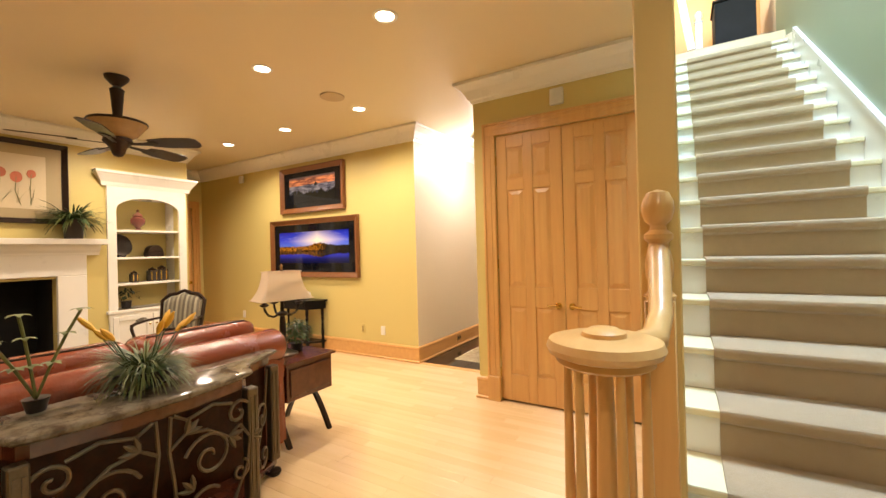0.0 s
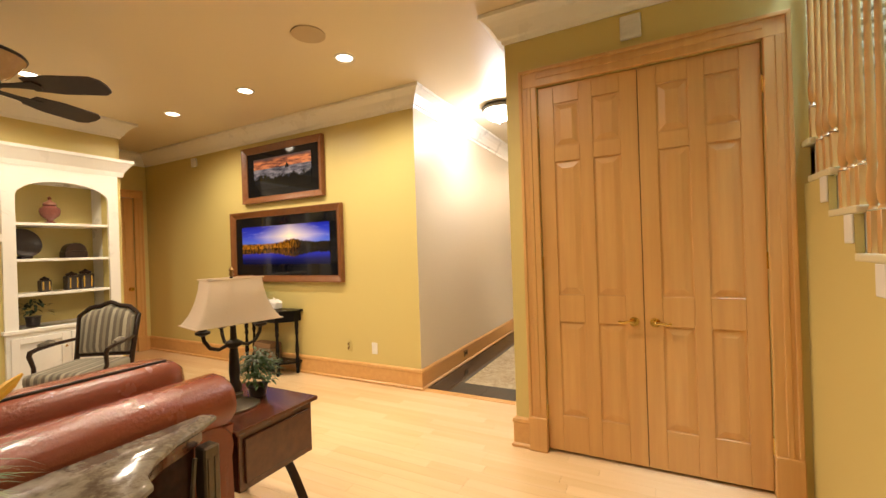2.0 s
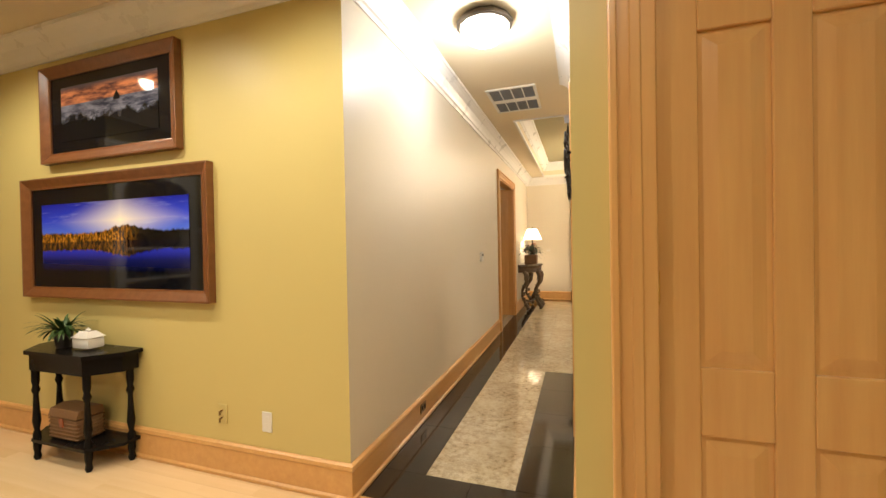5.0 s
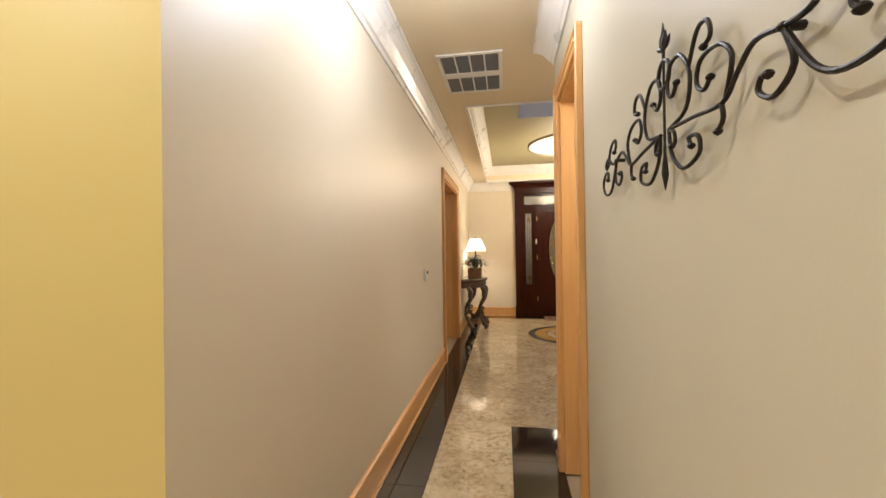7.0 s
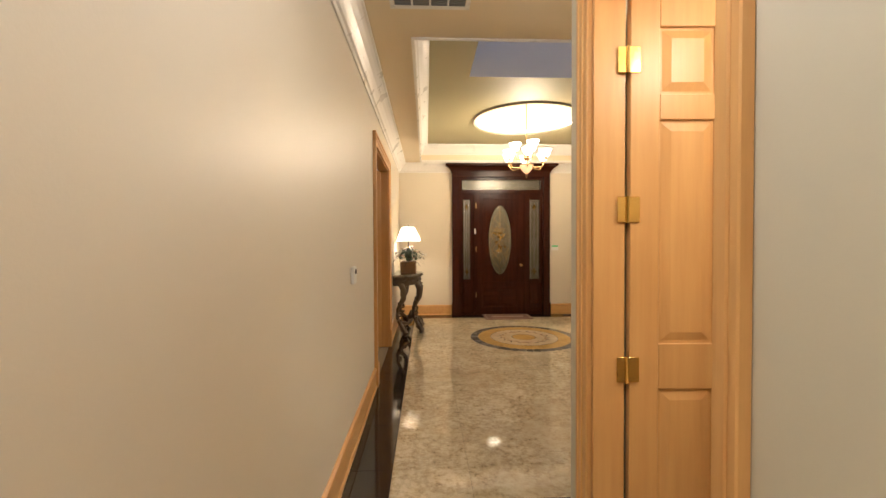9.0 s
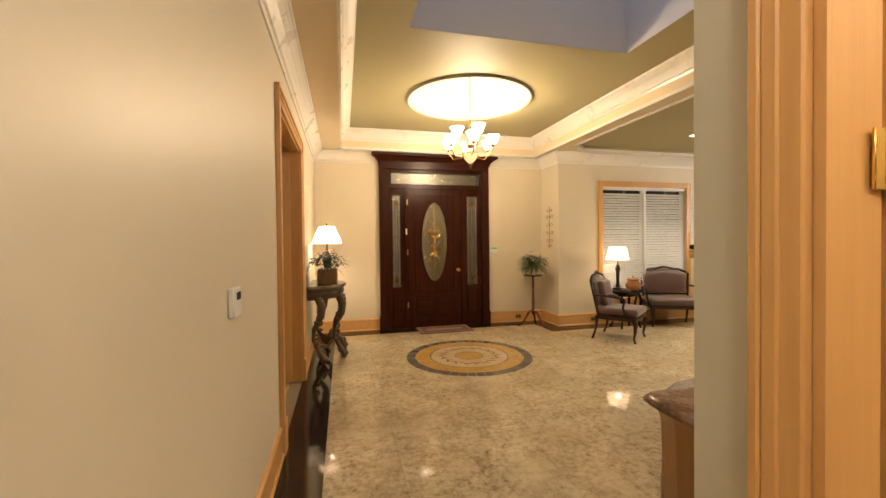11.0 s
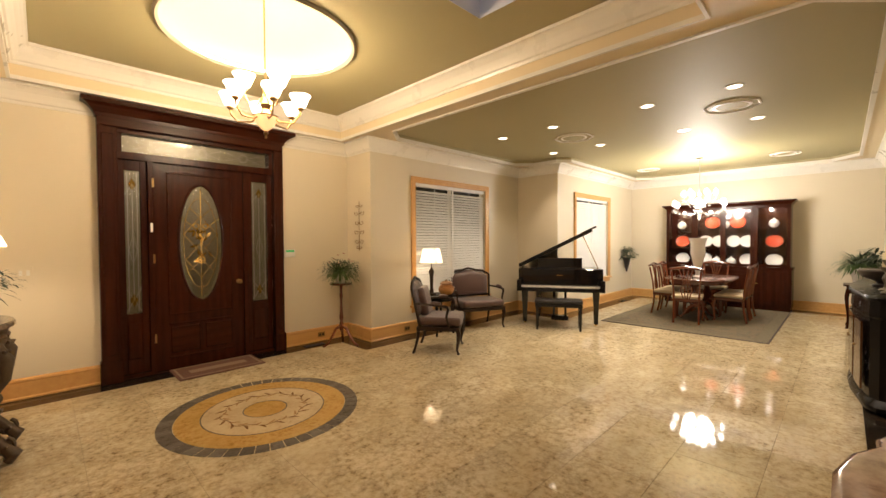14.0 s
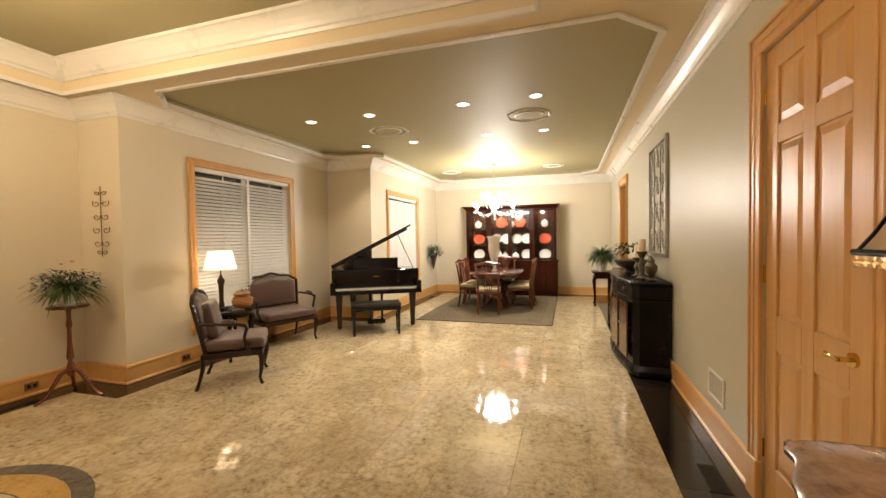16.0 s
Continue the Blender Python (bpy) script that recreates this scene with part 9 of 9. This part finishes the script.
# fern on a small stand
fs = thing("fern_stand", "small dark cabriole plant table", "plant stand", (7.35, YR + 0.33, 0))
bm = bmesh.new()
box(bm, -0.24, 0.24, -0.2, 0.2, 0.70, 0.725, 0.006)
part("tabletop", bm, MAHOG_X, fs, smooth=False)
bm = bmesh.new()
box(bm, -0.2, 0.2, -0.16, 0.16, 0.58, 0.699, 0.006)
part("apron", bm, MAHOG_X, fs, smooth=False)
for x in (-0.18, 0.18):
    for y in (-0.14, 0.14):
        bm = bmesh.new()
        tube(bm, [(x, y, 0.62), (x * 1.1, y * 1.12, 0.5), (x * 0.98, y, 0.2), (x * 0.98, y, 0.06), (x * 1.1, y * 1.1, 0.0)], [0.024, 0.026, 0.014, 0.013, 0.02], 8)
        part("leg", bm, MAHOG, fs)
v = thing("boston_fern", "full green fern in a white pot", "plant", (7.35, YR + 0.33, 0.726))
bm = bmesh.new()
lathe(bm, [(0.08, 0), (0.11, 0.16), (0.13, 0.29), (0.135, 0.30), (0.001, 0.28)], 18)
part("pot", bm, CERAMIC, v)
part("leaves", foliage(420, 0.40, 0.035, 1.7, (0.3, 2.4), 91, 0.08), LEAF, v, at=pose(0, 0, 0.29))
# ceiling ornaments, vents and plates
for x, y, r in ((3.62, 9.72, 0.29), (3.57, 7.72, 0.29), (7.5, 9.9, 0.24), (7.5, 7.55, 0.24)):
    v = thing("ceiling_speaker", "cream octagonal moulded speaker surround on the ceiling", "ceiling ornament", (x, y, CEIL + 0.075), 22.5, "ceiling surrounds")
    bm = bmesh.new()
    lathe(bm, [(r, -0.001), (r, -0.010), (r - 0.012, -0.016), (r - 0.026, -0.010), (r - 0.026, -0.001)], 8, cap=False)
    part("surround", bm, WHITE, v, smooth=False)
    bm = bmesh.new()
    lathe(bm, [(r * 0.66, -0.001), (r * 0.66, -0.010), (r * 0.60, -0.014), (r * 0.56, -0.010), (r * 0.56, -0.001)], 24, cap=False)
    part("inner_ring", bm, WHITE, v)
    bm = bmesh.new()
    lathe(bm, [(r * 0.555, -0.001), (r * 0.54, -0.007), (0.001, -0.009)], 24)
    part("grille", bm, OLIVE, v, "olive speaker cloth")
v = thing("wall_vent", "white wall register near the floor", "vent", (1.52, YR, 0.385))
bm = bmesh.new()
for q in ((-0.15, 0.15, -0.10, -0.08), (-0.15, 0.15, 0.08, 0.10), (-0.15, -0.13, -0.08, 0.08), (0.13, 0.15, -0.08, 0.08)):
    box(bm, q[0], q[1], 0.0, 0.012, q[2], q[3], 0.002)
part("frame", bm, PLASTIC, v, smooth=False)
for i in range(9):
    bm = bmesh.new()
    x = -0.12 + 0.03 * i
    box(bm, x - 0.004, x + 0.004, 0.001, 0.009, -0.08, 0.08)
    part("slat", bm, PLASTIC, v, smooth=False)
v = thing("light_switch", "white double light switch plate", "switch", (-2.30, YD, 1.2))
bm = bmesh.new()
box(bm, -0.06, 0.06, -0.007, 0.0, -0.06, 0.06, 0.003)
part("plate", bm, CREAM, v)
for x in (-0.025, 0.025):
    bm = bmesh.new()
    box(bm, x - 0.012, x + 0.012, -0.011, -0.0072, -0.025, 0.025, 0.002)
    part("rocker", bm, PLASTIC, v)
for x, y, a in ((0.55, YD - 0.17, 0), (7.75, W2 - 0.20, 0), (1.0, YR + 0.18, 0)):
    v = thing("floor_register", "small dark floor register", "vent", (x, y, 0.0), a, "floor registers")
    bm = bmesh.new()
    box(bm, -0.15, 0.15, -0.055, 0.055, 0.0005, 0.006, 0.002)
    part("plate", bm, IRON, v, smooth=False)
    bm = bmesh.new()
    for i in range(12):
        box(bm, -0.13 + 0.022 * i, -0.12 + 0.022 * i, -0.04, 0.04, 0.0061, 0.008)
    part("slat", bm, IRON, v, smooth=False)

for place, a in (((HL + 0.019, 5.12, 0.12), 90), ((1.88, W1 - 0.019, 0.10), 0), ((0.74, YD - 0.019, 0.10), 0)):
    v = thing("baseboard_outlet", "brown outlet plate set in the maple baseboard", "outlet", place, a, "baseboard outlets")
    bm = bmesh.new()
    box(bm, -0.055, 0.055, -0.006, 0.0, -0.035, 0.035, 0.002)
    part("plate", bm, ANTIQUE, v)
    for x in (-0.024, 0.024):
        bm = bmesh.new()
        box(bm, x - 0.013, x + 0.013, -0.008, -0.0062, -0.016, 0.016, 0.002)
        part("socket", bm, FLATBLACK, v)

# ---- floor pieces ----
rng = random.Random(7)


def board_mesh(name, lx, ly, h, mat, bev=0.0015):
    bm = bmesh.new()
    box(bm, 0, lx, 0, ly, -h, 0, bev)
    return mesh_of(bm, name, mat)


PW = 0.083
kinds = [(l, board_mesh("board", l - 0.0007, PW - 0.0007, 0.017, PLANK, 0.0008)) for l in (0.5, 0.75, 1.0, 1.3)]
count = 0
near_boards, far_boards = [], bmesh.new()
y = YS
while y < YP - 0.02:
    x = XW
    w = min(PW, YP - 0.02 - y)
    while x < STAIR_X1:
        l, me = rng.choice(kinds)
        inside = -3.0 < x < -0.9 and 1.0 < y < 3.9
        if inside and w == PW and count < 300:
            ob = new("board", me)
            ob.location = (x, y, 0)
            ob.parent = floor
            count += 1
        else:
            x1 = min(x + l - 0.0007, STAIR_X1)
            v = [far_boards.verts.new(p) for p in ((x, y, 0), (x1, y, 0), (x1, y + w - 0.0007, 0), (x, y + w - 0.0007, 0))]
            lowv = [far_boards.verts.new((p.co.x, p.co.y, -0.017)) for p in v]
            far_boards.faces.new(v)
            for i in range(4):
                far_boards.faces.new((v[i], lowv[i], lowv[(i + 1) % 4], v[(i + 1) % 4]))
        x += l
    y += PW
me = bpy.data.meshes.new("boards")
far_boards.to_mesh(me)
far_boards.free()
me.materials.append(PLANK)
ob = new("boards", me)
ob.parent = floor
ob["kind"] = "stuff"

# granite: pale field tiles inside a black border
BORDER = 0.30


def tile_field(x0, x1, y0, y1, size, mat, name, skip=None):
    nx, ny = max(1, round((x1 - x0) / size)), max(1, round((y1 - y0) / size))
    sx, sy = (x1 - x0) / nx, (y1 - y0) / ny
    me = board_mesh(name, sx - 0.0014, sy - 0.0014, 0.013, mat, 0.0012)
    for i in range(nx):
        for j in range(ny):
            px, py = x0 + i * sx, y0 + j * sy
            if skip and skip(px, py, px + sx, py + sy):
                continue
            ob = new(name, me)
            ob.location = (px, py, 0)
            ob.parent = stone_floor


def border(x0, x1, y0, y1, size=0.61):
    tile_field(x0, x1, y0, y1, size, DARKTILE, "border_tile")


border(HL, HR, YP + 0.05, 4.45)
tile_field(-2.49, -1.95, 4.45, 6.64, 0.44, TILE, "tile")
border(HL, -2.49, 4.45, YD - BORDER)
border(-1.95, HR, 4.45, 6.64)
border(HR, XE, YR, 6.64)
border(HL, X1, YD - BORDER, YD)
border(X1 - BORDER, X1, W1 - BORDER, YD - BORDER)
border(X1, X2, W1 - BORDER, W1)
border(X2 - BORDER, X2, W2 - BORDER, W1 - BORDER)
border(X2, XE, W2 - BORDER, W2)
border(XE - BORDER, XE, 6.64, W2 - BORDER)
size = 0.457
x0, x1, y0, y1 = -2.49, XE - BORDER, 6.64, YD - BORDER

tile_field(x0, X1 - BORDER, y0, W2 - BORDER, size, TILE, "tile")
tile_field(x0, X1 - BORDER, W2 - BORDER, YD - BORDER, size, TILE, "tile")
tile_field(X1 - BORDER, X2 - BORDER, y0, W2 - BORDER, size, TILE, "tile")
tile_field(X1 - BORDER, X2 - BORDER, W2 - BORDER, W1 - BORDER, size, TILE, "tile")
tile_field(X2 - BORDER, XE - BORDER, y0, W2 - BORDER, size, TILE, "tile")

# stone strip in the recess by the hall corner
bm = bmesh.new()
box(bm, HR, -0.33, YA, YR - 0.001, -0.013, 0.0)
ob = mesh_of(bm, "corner_strip", DARKTILE)
ob = new("tile", ob)
ob.parent = stone_floor
